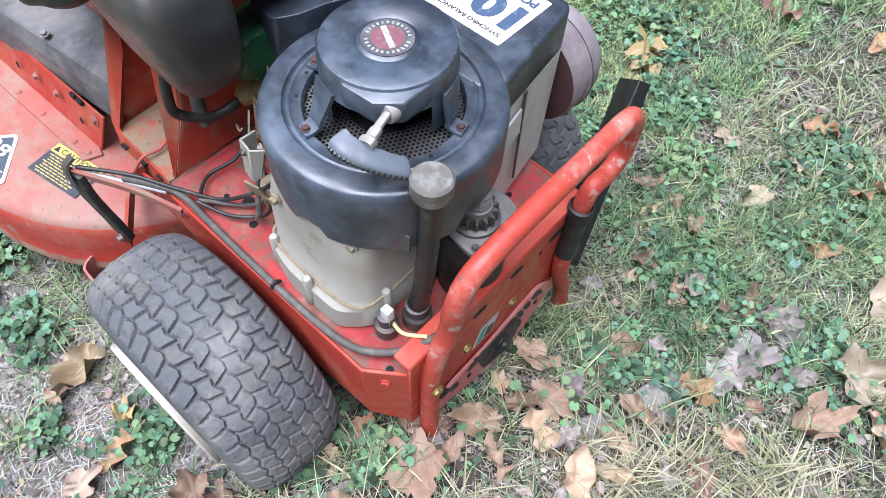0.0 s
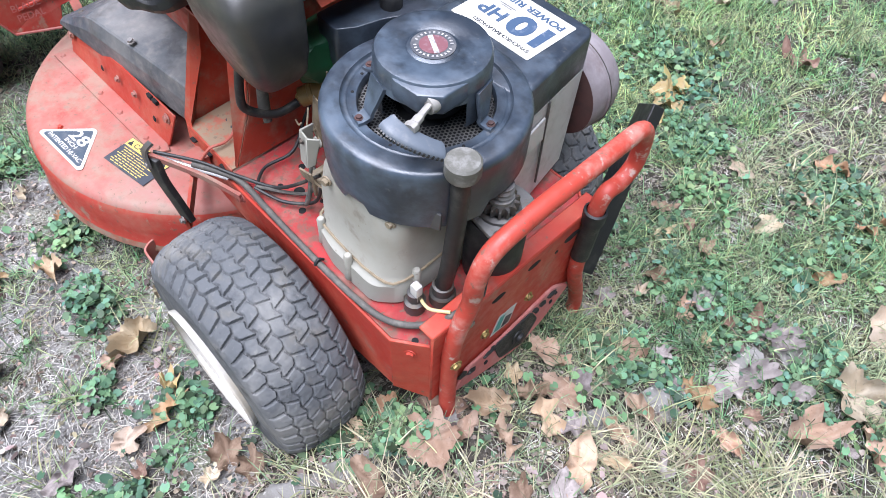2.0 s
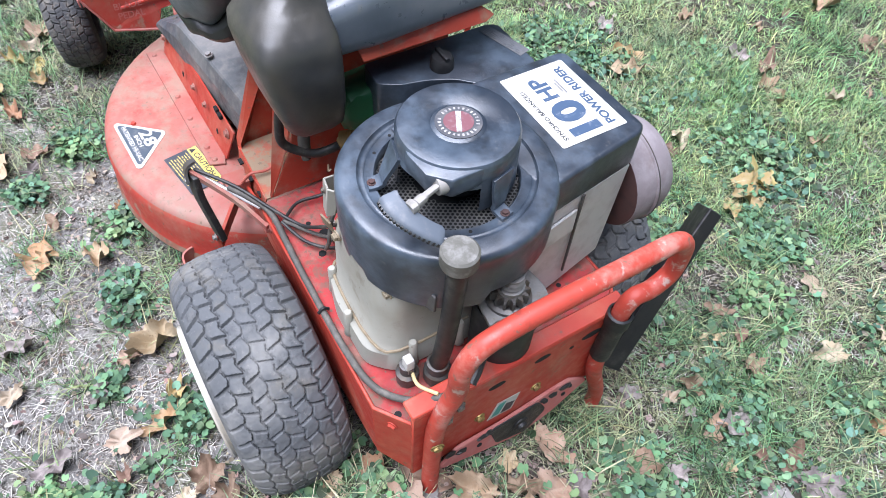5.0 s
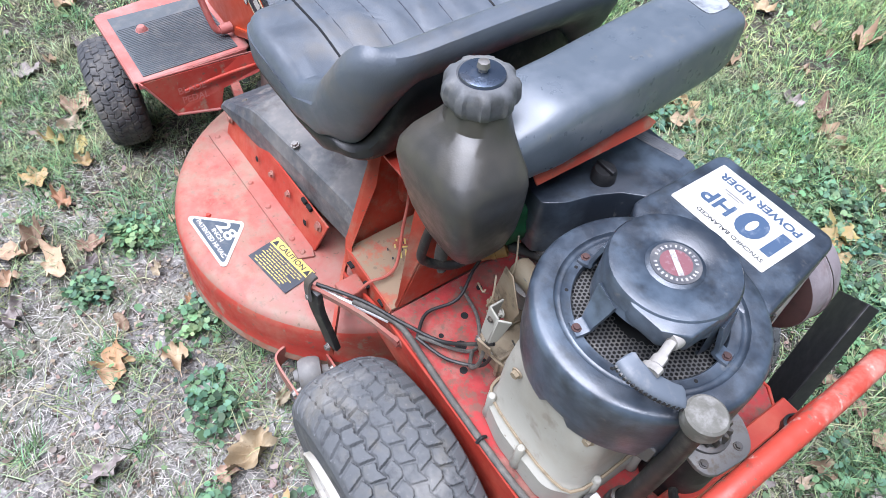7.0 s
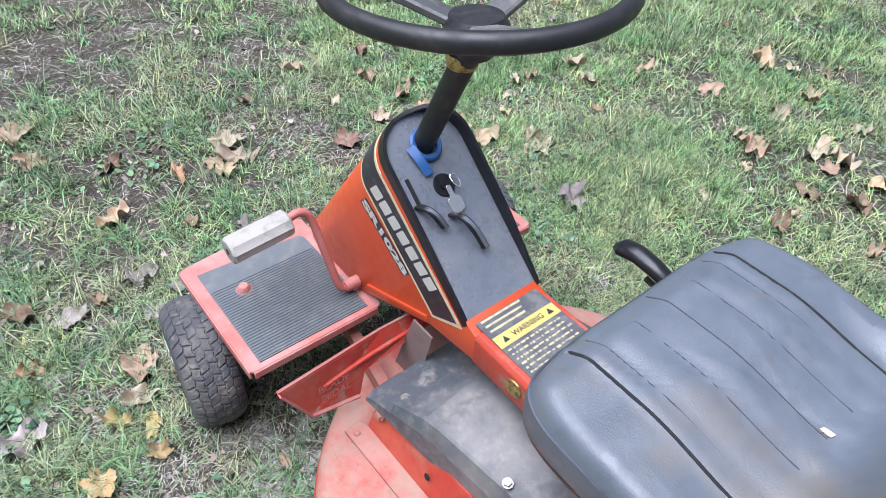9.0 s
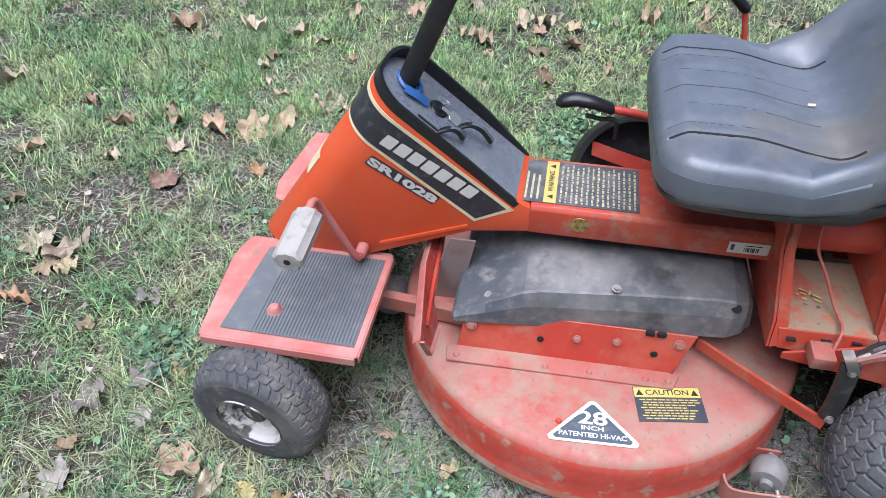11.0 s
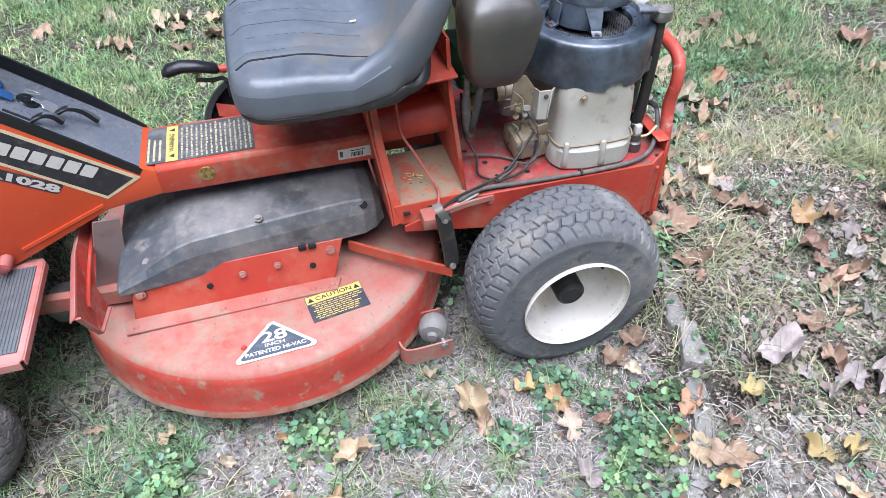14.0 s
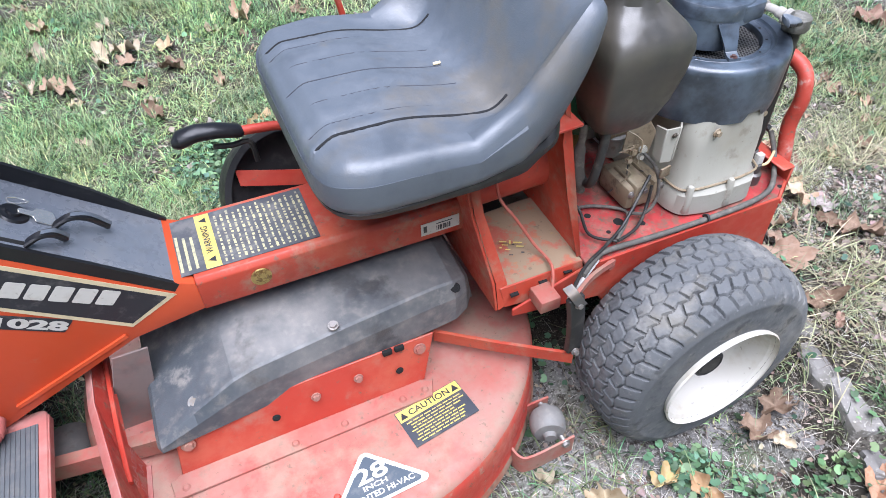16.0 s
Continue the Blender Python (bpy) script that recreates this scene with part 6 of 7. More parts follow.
part("filler_cap", lathe([(0.0, 0.6375), (0.008, 0.6375), (0.010, 0.6365), (0.0185, 0.637), (0.0212, 0.6345), (0.0215, 0.618), (0.020, 0.614), (0.012, 0.612)], (0.250, -0.096, 0), "z", 32), cap_grey, filler, "dusty grey filler cap")
part("filler_bracket", plate([(0.205, -0.118, 0.545), (0.238, -0.112, 0.545), (0.238, -0.112, 0.515), (0.200, -0.125, 0.510)], 0.004), steel_dark, filler)
part("bolt", hexbolt((0.212, -0.122, 0.53), (0.4, -1, 0), 0.007, 0.006), steel, filler)
SX, SY = 0.243, -0.010
starter = part("starter_motor", lathe([(0.0, 0.345), (0.042, 0.345), (0.043, 0.36), (0.043, 0.462), (0.040, 0.468)], (SX, SY, 0), "z", 32), black, mower, "black electric starter motor")
part("starter_cap", prism(rounded_poly([(SX - 0.055, SY - 0.030), (SX + 0.045, SY - 0.046), (SX + 0.052, SY + 0.030), (SX + 0.012, SY + 0.054), (SX - 0.055, SY + 0.042)], 0.028, 5), "z", 0.467, 0.475, 0.002), starter_grey, starter, "grey cast starter end plate")
for dx, dy in ((-0.030, 0.03), (0.036, 0.018), (0.028, -0.032), (-0.034, -0.02)):
    part("screw", hexbolt((SX + dx, SY + dy, 0.4755), (0, 0, 1), 0.004, 0.003), steel_dark, starter)
bm = bmesh.new()
rings = []
for z in (0.482, 0.484, 0.497, 0.499):
    rings.append([bm.verts.new((SX + (0.026 if k % 4 < 2 else 0.020) * (0.93 if z in (0.482, 0.499) else 1) * math.cos(2 * math.pi * k / 56), SY + (0.026 if k % 4 < 2 else 0.020) * (0.93 if z in (0.482, 0.499) else 1) * math.sin(2 * math.pi * k / 56), z)) for k in range(56)])
for a, b in zip(rings, rings[1:]):
    for i in range(56):
        bm.faces.new((a[i], a[(i + 1) % 56], b[(i + 1) % 56], b[i]))
bm.faces.new(rings[0])
bm.faces.new(rings[-1])
bmesh.ops.recalc_face_normals(bm, faces=bm.faces)
part("starter_gear", bm, steel_dark, starter, "toothed dark starter gear")
part("gear_base", lathe([(0.030, 0.475), (0.030, 0.480), (0.024, 0.482)], (SX, SY, 0), "z", 24), steel_dark, starter)
part("gear_stack", lathe([(0.018, 0.499), (0.018, 0.505), (0.0135, 0.507), (0.0165, 0.511), (0.0135, 0.515), (0.0165, 0.519), (0.0135, 0.523), (0.015, 0.527), (0.006, 0.529), (0.006, 0.537), (0.0, 0.537)], (SX, SY, 0), "z", 20), starter_grey, starter, "steel spring and nut on the starter")
bm = box(0.218, 0.232, -0.148, -0.136, 0.372, 0.405, 0.002)
part("wire_connector", bm, dec_white, mower, "white plastic wire connector")
part("wire", tube([(0.232, -0.140, 0.374), (0.252, -0.142, 0.376), (0.278, -0.128, 0.384)], 0.0026, 8), yellow_wire, mower)
part("drain_plug", lathe([(0.016, 0.345), (0.016, 0.365), (0.011, 0.368), (0.011, 0.385), (0.0, 0.387)], (0.222, -0.142, 0), "z", 12), steel_dark, mower)
part("starter_lead", tube([(0.268, -0.055, 0.40), (0.285, -0.075, 0.41), (0.295, -0.09, 0.405)], 0.006, 8), cable_black, mower)

# ---- levers and chute on the far side ----
part("shift_rod", tube([(-0.35, 0.300, 0.34), (-0.372, 0.338, 0.56), (-0.392, 0.344, 0.645)], 0.006, 10, 3), red, mower, "thin red shift rod")
bm = loft([[(c[0] + r * math.cos(t), c[1] + r * 0.8 * math.sin(t), c[2]) for t in [2 * math.pi * i / 14 for i in range(14)]] for c, r in (((-0.390, 0.344, 0.636), 0.010), ((-0.394, 0.345, 0.645), 0.015), ((-0.418, 0.349, 0.667), 0.016), ((-0.446, 0.355, 0.694), 0.019), ((-0.458, 0.357, 0.706), 0.017), ((-0.464, 0.358, 0.712), 0.006))], black_gloss, "shift_knob", mower, "black moulded shift lever grip")
bm = loft([[(c[0], c[1] + r * math.cos(t), c[2] + r * 0.75 * math.sin(t)) for t in [2 * math.pi * i / 14 for i in range(14)]] for c, r in (((-0.722, 0.198, 0.490), 0.008), ((-0.710, 0.199, 0.494), 0.019), ((-0.68, 0.200, 0.499), 0.018), ((-0.65, 0.202, 0.494), 0.017), ((-0.612, 0.205, 0.482), 0.015), ((-0.606, 0.205, 0.480), 0.008))], black_gloss, "lift_grip", mower, "black rubber lift lever grip")
part("lift_rod", tube([(-0.61, 0.205, 0.480), (-0.52, 0.21, 0.462), (-0.42, 0.20, 0.40)], 0.0085, 10, 3), red, mower, "red lift lever rod")
part("lever_latch", tube([(-0.66, 0.205, 0.462), (-0.63, 0.208, 0.455), (-0.60, 0.21, 0.452), (-0.595, 0.21, 0.41)], 0.005, 8), cable_black, mower)
CH = Matrix.Translation((-0.545, 0.235, 0.305)) @ pose(0, 0, 0, -28, 0, 8)
bm = lathe([(0.118, -0.03), (0.130, -0.03), (0.132, 0.0), (0.130, 0.03), (0.118, 0.03), (0.116, 0.0), (0.118, -0.03)], (0, 0, 0), "y", 56)
bm.transform(CH)
chute = part("discharge_chute", bm, black, mower, "round black discharge chute ring with a black disc and a red strut")
# A solid black disc closes the ring.
bm = lathe([(0.0, 0.012), (0.118, 0.012), (0.118, 0.02), (0.0, 0.02)], (0, 0, 0), "y", 40)
bm.transform(CH)
part("chute_baffle", bm, black, chute)
part("chute_strut", strap([CH @ Vector((-0.09, -0.02, 0.06)), CH @ Vector((0.0, -0.025, 0.03)), CH @ Vector((0.1, -0.02, 0.0))], CH.to_3x3() @ Vector((0, 0, 1)), 0.03, 0.006), red, chute)
bm = prism([(-0.12, -0.22), (0.12, -0.22), (0.115, -0.02), (-0.115, -0.02)], "y", -0.02, 0.03, 0.006)
bm.transform(CH)
part("chute_neck", bm, red_skirt, chute)

# ---- ground ----
def ground_z(x, y):
    """Rough level ground, a bank behind the machine and the hollow that a rear wheel has pressed."""
    p = Vector((x, y, 0))
    foot = -0.25 * max(0.0, -0.35 - y)
    bank = (0.155 - 0.11 * smoothstep(-0.25, 0.35, y)) * smoothstep(foot, foot + 0.40, x)
    hollow = 0.022 * math.exp(-((x - 0.01) ** 2 + (abs(y) - 0.32) ** 2) / 0.014)
    return bank - hollow + 0.012 * noise.noise(p * 1.3) + 0.006 * noise.noise(p * 4.1) + 0.0025 * noise.noise(p * 17) - 0.004


fine = np.concatenate([np.arange(-4.5, -2.6, 0.1), np.arange(-2.6, 2.6, 0.03), np.arange(2.6, 4.51, 0.1)])
far = np.array([5.2, 6.5, 9, 14, 22, 35, 60, 110, 200, 400.0])
xs = np.concatenate([-far[::-1] - 0.4, fine - 0.4, far - 0.4])
ys = np.concatenate([-far[::-1] + 0.3, fine + 0.3, far + 0.3])
verts = [(x, y, ground_z(x, y)) for x in xs for y in ys]
ny = len(ys)
faces = [(i * ny + j, (i + 1) * ny + j, (i + 1) * ny + j + 1, i * ny + j + 1) for i in range(len(xs) - 1) for j in range(ny - 1)]
me = bpy.data.meshes.new("ground")
me.from_pydata(verts, [], faces)
for p in me.polygons:
    p.use_smooth = True
dirt = surface("dry_dirt", (0.135, 0.128, 0.122), [((0.32, 0.31, 0.305), 2.5, 0.44, 0.64, 0.75), ((0.12, 0.10, 0.08), 7, 0.50, 0.66, 0.75), ((0.14, 0.15, 0.08), 4, 0.48, 0.66, 0.6), ((0.44, 0.42, 0.38), 50, 0.52, 0.66, 0.55), ((0.045, 0.038, 0.03), 75, 0.50, 0.60, 0.9), ((0.45, 0.43, 0.39), 240, 0.55, 0.63, 0.7), ((0.05, 0.04, 0.03), 190, 0.56, 0.63, 0.7)], 0.95, bump=1.0, bump_scale=90, gloss=0.2)
me.materials.append(dirt)
far_turf = surface("distant_turf", (0.13, 0.17, 0.075), [((0.21, 0.20, 0.13), 0.9, 0.40, 0.62, 0.8), ((0.08, 0.13, 0.055), 2.5, 0.45, 0.65, 0.7), ((0.26, 0.235, 0.19), 6, 0.52, 0.66, 0.6), ((0.05, 0.07, 0.035), 30, 0.5, 0.64, 0.6)], 0.95, bump=1.0, bump_scale=40, gloss=0.2)
me.materials.append(far_turf)
# Dark litter soil, with the shade among the blades put into its colour.
shaded_soil = surface("shade_darkened_litter_soil", (0.055, 0.048, 0.038), [((0.12, 0.11, 0.095), 5, 0.48, 0.68, 0.6), ((0.026, 0.022, 0.016), 11, 0.46, 0.62, 0.8), ((0.30, 0.28, 0.25), 60, 0.56, 0.66, 0.7), ((0.025, 0.021, 0.016), 90, 0.50, 0.60, 0.9), ((0.30, 0.27, 0.22), 240, 0.57, 0.64, 0.7)], 0.95, bump=1.0, bump_scale=90, gloss=0.2)
me.materials.append(shaded_soil)
for p in me.polygons:
    x, y = p.center.x + 0.7, p.center.y - 0.8
    p.material_index = 1 if math.hypot(x / 1.15, y) + 0.5 * noise.noise(Vector((x * 1.5, y * 1.5, 3))) > 3.0 else 0
    x, y = p.center.x, p.center.y
    # Shaded soil lies behind, under the lawn, past the nose and below the chassis.
    if p.material_index == 0 and noise.noise(Vector((x * 5, y * 5, 1))) * 0.16 + noise.noise(Vector((x * 17, y * 17, 4))) * 0.10 + max(min(x - 0.16, y + 0.75), y - 0.38, min(x + 0.3, y + 0.1, 0.2 - y), min(-1.02 - x, y + 0.62)) > 0:
        p.material_index = 2
tagged(new("ground", me), "patchy dirt and grass ground with leaf litter", "ground", kind="structure")

lawn_mat = surface("lawn_blades", (0.20, 0.325, 0.125), [((0.38, 0.41, 0.19), 2, 0.42, 0.62, 0.7), ((0.042, 0.105, 0.055), 3.2, 0.48, 0.66, 0.7)], 0.5, island=0.95, gloss=0.35)
grass_mat = surface("grass_blades", (0.115, 0.20, 0.088), [((0.33, 0.33, 0.20), 3, 0.42, 0.62, 0.7), ((0.045, 0.105, 0.055), 2.2, 0.5, 0.66, 0.6)], 0.55, island=0.95, gloss=0.3)
ivy_mat = surface("ground_ivy_leaves", (0.088, 0.175, 0.090), [((0.045, 0.108, 0.072), 3, 0.45, 0.62, 0.7), ((0.145, 0.23, 0.092), 5, 0.46, 0.64, 0.6)], 0.5, island=0.75, gloss=0.28)
straw_mat = surface("dry_straw", (0.46, 0.44, 0.40), [((0.24, 0.19, 0.12), 6, 0.42, 0.65, 0.7)], 0.75, island=0.6, gloss=0.25)
scrap_mat = surface("weathered_leaf_scraps", (0.22, 0.17, 0.145), [((0.38, 0.33, 0.30), 9, 0.42, 0.62, 0.8), ((0.13, 0.09, 0.07), 14, 0.5, 0.66, 0.7)], 0.8, island=0.65, gloss=0.2)
litter_mat = surface("leaf_crumbs", (0.22, 0.165, 0.12), [((0.36, 0.31, 0.25), 5, 0.45, 0.62, 0.7)], 0.85, island=0.7, gloss=0.2)
stone_mat = surface("weathered_concrete", (0.205, 0.195, 0.18), [((0.11, 0.10, 0.08), 14, 0.45, 0.65, 0.7), ((0.40, 0.38, 0.34), 120, 0.55, 0.66, 0.8), ((0.10, 0.10, 0.06), 8, 0.55, 0.7, 0.5)], 0.9, bump=0.6, bump_scale=160, vary=0.15, gloss=0.2)

gen = np.random.default_rng(7)
PATCHES = ((0.10, -0.575, 0.055), (0.06, -0.635, 0.065), (0.025, -0.70, 0.07), (0.01, -0.785, 0.085), (0.012, -0.51, 0.038), (-0.40, -0.477, 0.045), (-0.335, -0.48, 0.05), (-0.55, -0.44, 0.06), (-0.19, -0.555, 0.035), (-0.74, -0.60, 0.05), (0.301, 0.621, 0.075), (0, 1, 0.15), (0.188, 0.779, 0.085), (0.061, 0.598, 0.06), (-0.85, -0.46, 0.06), (0.456, 0.437, 0.05), (0.504, 0.85, 0.10), (0.235, -0.233, 0.08), (-0.06, -0.46, 0.06), (-1.35, -0.75, 0.10), (-0.6, 0.8, 0.18), (-1.5, -0.2, 0.10), (0.451, 0.144, 0.10))


def field(scale, seed):
    """A smooth random field over the plan."""
    off = Vector((seed * 13.7, seed * 7.3, seed * 3.1))
    return lambda x, y: 0.5 + 0.5 * noise.noise(Vector((x * scale, y * scale, 0)) + off) + 0.25 * noise.noise(Vector((x * scale * 2.3, y * scale * 2.3, 5)) + off)


GX0, GX1, GY0, GY1, GN = -5.2, 3.8, -3.0, 4.6, 300
gx, gy = np.linspace(GX0, GX1, GN), np.linspace(GY0, GY1, GN)


def gridded(fn):
    """A plan function sampled once, then read off between its samples for many points."""
    table = np.array([[fn(x, y) for y in gy] for x in gx])

    def read(x, y):
        u = np.clip((x - GX0) / (GX1 - GX0) * (GN - 1), 0, GN - 1.001)
        v = np.clip((y - GY0) / (GY1 - GY0) * (GN - 1), 0, GN - 1.001)
        i, j = u.astype(int), v.astype(int)
        f, g = u - i, v - j
        return (table[i, j] * (1 - f) + table[i + 1, j] * f) * (1 - g) + (table[i, j + 1] * (1 - f) + table[i + 1, j + 1] * f) * g

    return read


def step(a, b, x):
    t = np.clip((x - a) / (b - a), 0, 1)
    return t * t * (3 - 2 * t)


clump, bare, dry, fine_clump = gridded(field(2.2, 1)), gridded(field(2.4, 2)), gridded(field(1.1, 3)), gridded(field(6.5, 4))
level = gridded(ground_z)


def patchy(x, y):
    return np.max([np.clip(1.3 - np.hypot(x - a, y - b) / r * (0.75 + 0.5 * fine_clump(x, y)), 0, 1) for a, b, r in PATCHES], axis=0)


def sheltered(x, y):
    """Under the machine nothing much grows."""
    stones = (np.abs(x - 0.451 - 0.445 * y) < 0.030) & (np.sin(y * 21) > -0.2)
    return stones | (np.hypot(x + 0.59, y) < 0.36) | ((x > -0.3) & (x < 0.26) & (np.abs(y) < 0.20)) | ((np.abs(x) < 0.13) & (np.abs(np.abs(y) - 0.318) < 0.085))


def lushness(x, y):
    far_side = step(0.35, 1.0, y) * step(0.25, -0.3, x) * 0.8 + step(0.25, 0.7, y) * step(-0.2, 0.3, x) * 0.85 + step(-0.9, -1.6, x) * 0.15
    left_bare = 1 - 0.80 * step(-0.36, -0.50, y) * step(-0.95, -0.65, x) * step(0.55, 0.25, x)
    litter = 1 - 0.65 * step(0.15, 0.4, x) * step(0.15, -0.15, y)
    return (0.42 + far_side + 0.5 * step(0.28, 0.5, x) * step(0.0, 0.4, y) + 0.35 * step(-0.75, -1.0, x)) * left_bare * litter


def scatter(n, keep, near=1.35):
    """Points over the plan, thinning out far from the machine."""
    X, Y, D = [], [], []
    got = 0
    while got < n:
        x, y = gen.uniform(GX0 + 0.1, GX1 - 0.1, 200000), gen.uniform(GY0 + 0.1, GY1 - 0.1, 200000)
        d = np.hypot(np.maximum(np.abs(x + 0.35) - 0.9, 0), np.maximum(np.abs(y) - 0.6, 0))
        p = np.minimum(1.0, (near / (near + d * 1.6)) ** 2) * np.where(sheltered(x, y), 0.02, keep(x, y))
        edge = np.minimum(np.minimum(x - GX0, GX1 - x), np.minimum(y - GY0, GY1 - y))
        p = p * step(0.0, 1.3, edge + 0.5 * (fine_clump(x, y) - 0.5))
        ok = gen.random(200000) < p
        X.append(x[ok]), Y.append(y[ok]), D.append(d[ok])
        got += int(ok.sum())
    return np.concatenate(X)[:n], np.concatenate(Y)[:n], np.concatenate(D)[:n]


def stuff(name, V, F, mat, label, category):
    """One mesh of stuff: vertices (n, 3), faces a list of equal-length index arrays."""
    me = bpy.data.meshes.new(name)
    me.vertices.add(len(V))
    me.vertices.foreach_set("co", np.ascontiguousarray(V, dtype=np.float32).ravel())
    loops = np.concatenate([f.ravel() for f in F]).astype(np.int32)
    sizes = np.concatenate([np.full(len(f), f.shape[1]) for f in F]).astype(np.int32)
    me.loops.add(len(loops))
    me.loops.foreach_set("vertex_index", loops)
    me.polygons.add(len(sizes))
    me.polygons.foreach_set("loop_start", (np.cumsum(sizes) - sizes).astype(np.int32))
    me.update(calc_edges=True)
    me.materials.append(mat)
    return tagged(new(name, me), label, category, kind="stuff")


def blades(name, spots, mat, label, length, width, lie, category):
    """Thin bent blades."""
    x, y, d = spots
    n = len(x)
    z = level(x, y)
    L = gen.uniform(*length, n) * (1 + 0.25 * d)
    w = gen.uniform(*width, n) * (1 + 0.35 * d)
    a = gen.uniform(0, 2 * np.pi, n)
    ang = np.pi / 2 - gen.uniform(*lie, n)
    bend = gen.uniform(0.1, 0.7, n)
    dx, dy = np.cos(a), np.sin(a)
    px, py = -dy * w / 2, dx * w / 2
    cx, cy, cz = x.copy(), y.copy(), z - 0.002
    rows = []
    for f in (1.0, 0.85, 0.55):
        rows += [np.stack([cx + px * f, cy + py * f, cz], 1), np.stack([cx - px * f, cy - py * f, cz], 1)]
        cx, cy = cx + dx * L / 3 * np.cos(ang), cy + dy * L / 3 * np.cos(ang)
        cz = np.maximum(cz + L / 3 * np.sin(ang), z + 0.0015 + 0.002 * f)
        ang = ang - bend
    rows.append(np.stack([cx, cy, cz], 1))
    V = np.stack(rows, 1).reshape(-1, 3)
    b = np.arange(n)[:, None] * 7
    return stuff(name, V, [np.concatenate([b + (0, 1, 3, 2), b + (2, 3, 5, 4)]), b + (4, 5, 6)], mat, label, category)


def tufts(n, per, keep, spread=0.011):
    """Spots gathered in tufts."""
    x, y, d = scatter(n, keep)
    x, y, d = np.repeat(x, per), np.repeat(y, per), np.repeat(d, per)
    s = spread * (1 + 0.3 * d)
    return x + gen.normal(0, 1, len(x)) * s, y + gen.normal(0, 1, len(x)) * s, d


def round_leaves(name, spots, mat, label, size, height, category, lobes=9):
    """Scalloped round leaves, tilted every way."""
    x, y, d = spots
    n = len(x)
    z = level(x, y) + gen.uniform(*height, n)
    r = gen.uniform(*size, n) ** 1.0 * (1 + 0.2 * d)
    a0 = gen.uniform(0, 2 * np.pi, n)
    tx, ty = gen.uniform(-0.6, 0.6, n), gen.uniform(-0.6, 0.6, n)
    rows = [np.stack([x, y, z - 0.12 * r], 1)]
    for k in range(lobes):
        a = a0 + 2 * np.pi * k / lobes
        rr = r * (0.45 if k == 0 else 1.0 - 0.07 * (k % 2)) * gen.uniform(0.93, 1.06, n)
        ux, uy = rr * np.cos(a), rr * np.sin(a)
        rows.append(np.stack([x + ux, y + uy, z + tx * ux + ty * uy + 0.07 * r * (k % 2)], 1))
    V = np.stack(rows, 1).reshape(-1, 3)
    b = np.arange(n)[:, None] * (lobes + 1)
    F = np.concatenate([b + (0, 1 + k, 1 + (k + 1) % lobes) for k in range(lobes)])
    return stuff(name, V, [F], mat, label, category)


blades("grass", tufts(11500, 18, lambda x, y: lushness(x, y) * (0.22 + step(0.28, 0.75, clump(x, y)) * step(0.2, 0.6, fine_clump(x, y)) * 1.7) + 0.03), grass_mat, "short green and yellowing lawn grass in tufts", (0.020, 0.080), (0.0011, 0.0026), (0.2, 1.4), "grass")
blades("lawn", tufts(15000, 11, lambda x, y: (step(0.28, 0.75, y) * step(0.35, -0.25, x) + step(0.5, 1.2, y) * 0.5 + 0.25 * step(-0.95, -1.5, x)) * (0.22 + step(0.36, 0.66, clump(x, y)) * (0.3 + step(0.35, 0.65, fine_clump(x, y))))), lawn_mat, "short green lawn grass with bare gaps", (0.018, 0.052), (0.0014, 0.0030), (0.3, 1.4), "grass")
blades("tall_grass", tufts(2400, 12, lambda x, y: (step(0.22, 0.45, x) * step(0.6, 0.1, y) * step(-0.62, -0.25, y) * 1.0 + step(0.45, 0.7, x) * 0.8 + 0.05) * step(0.3, 0.6, dry(x * 2, y * 2))), surface("tall_dry_grass", (0.20, 0.225, 0.105), [((0.40, 0.36, 0.24), 4, 0.44, 0.64, 0.8), ((0.09, 0.13, 0.07), 7, 0.5, 0.66, 0.7)], 0.6, island=0.62, gloss=0.3), "long leaning pale green and dry grass", (0.04, 0.125), (0.0013, 0.0030), (0.5, 1.5), "grass")
round_leaves("ground_ivy", scatter(16000, lambda x, y: 0.17 * step(0.22, 0.40, x) * step(0.25, 0.45, y) * step(0.50, 0.62, fine_clump(x, y)) * (0.3 + 0.7 * step(0.4, 0.6, clump(x, y))) + patchy(x, y) ** 1.3 * (0.16 + 0.64 * step(0.42, 0.62, fine_clump(x * 2.6, y * 2.6))) + 0.08 * lushness(x, y) * step(0.62, 0.85, bare(x, y)) + 0.002 + 0.035 * step(0.2, 0.5, y) * step(-0.4, 0.1, x) * step(0.56, 0.8, fine_clump(x, y)) * step(1.0, 0.6, y + 0.2 * x)), ivy_mat, "round green ground ivy and clover leaves", (0.0036, 0.0090), (0.003, 0.030), "ground ivy", 14)
blades("straw", scatter(105000, lambda x, y: 0.30 + 0.9 * step(0.15, 0.35, x) * step(-0.45, -0.2, y) + 0.7 * step(0.4, 0.65, dry(x, y))), straw_mat, "dead pale straw and grass clippings lying flat", (0.010, 0.055), (0.0006, 0.0016), (1.30, 1.62), "straw")
round_leaves("leaf_litter", scatter(46000, lambda x, y: 0.25 + 0.9 * step(0.15, 0.4, x) * step(0.3, -0.3, y)), litter_mat, "crumbled brown and grey leaf fragments on the dirt", (0.0012, 0.0060), (0.001, 0.006), "leaf litter", 5)
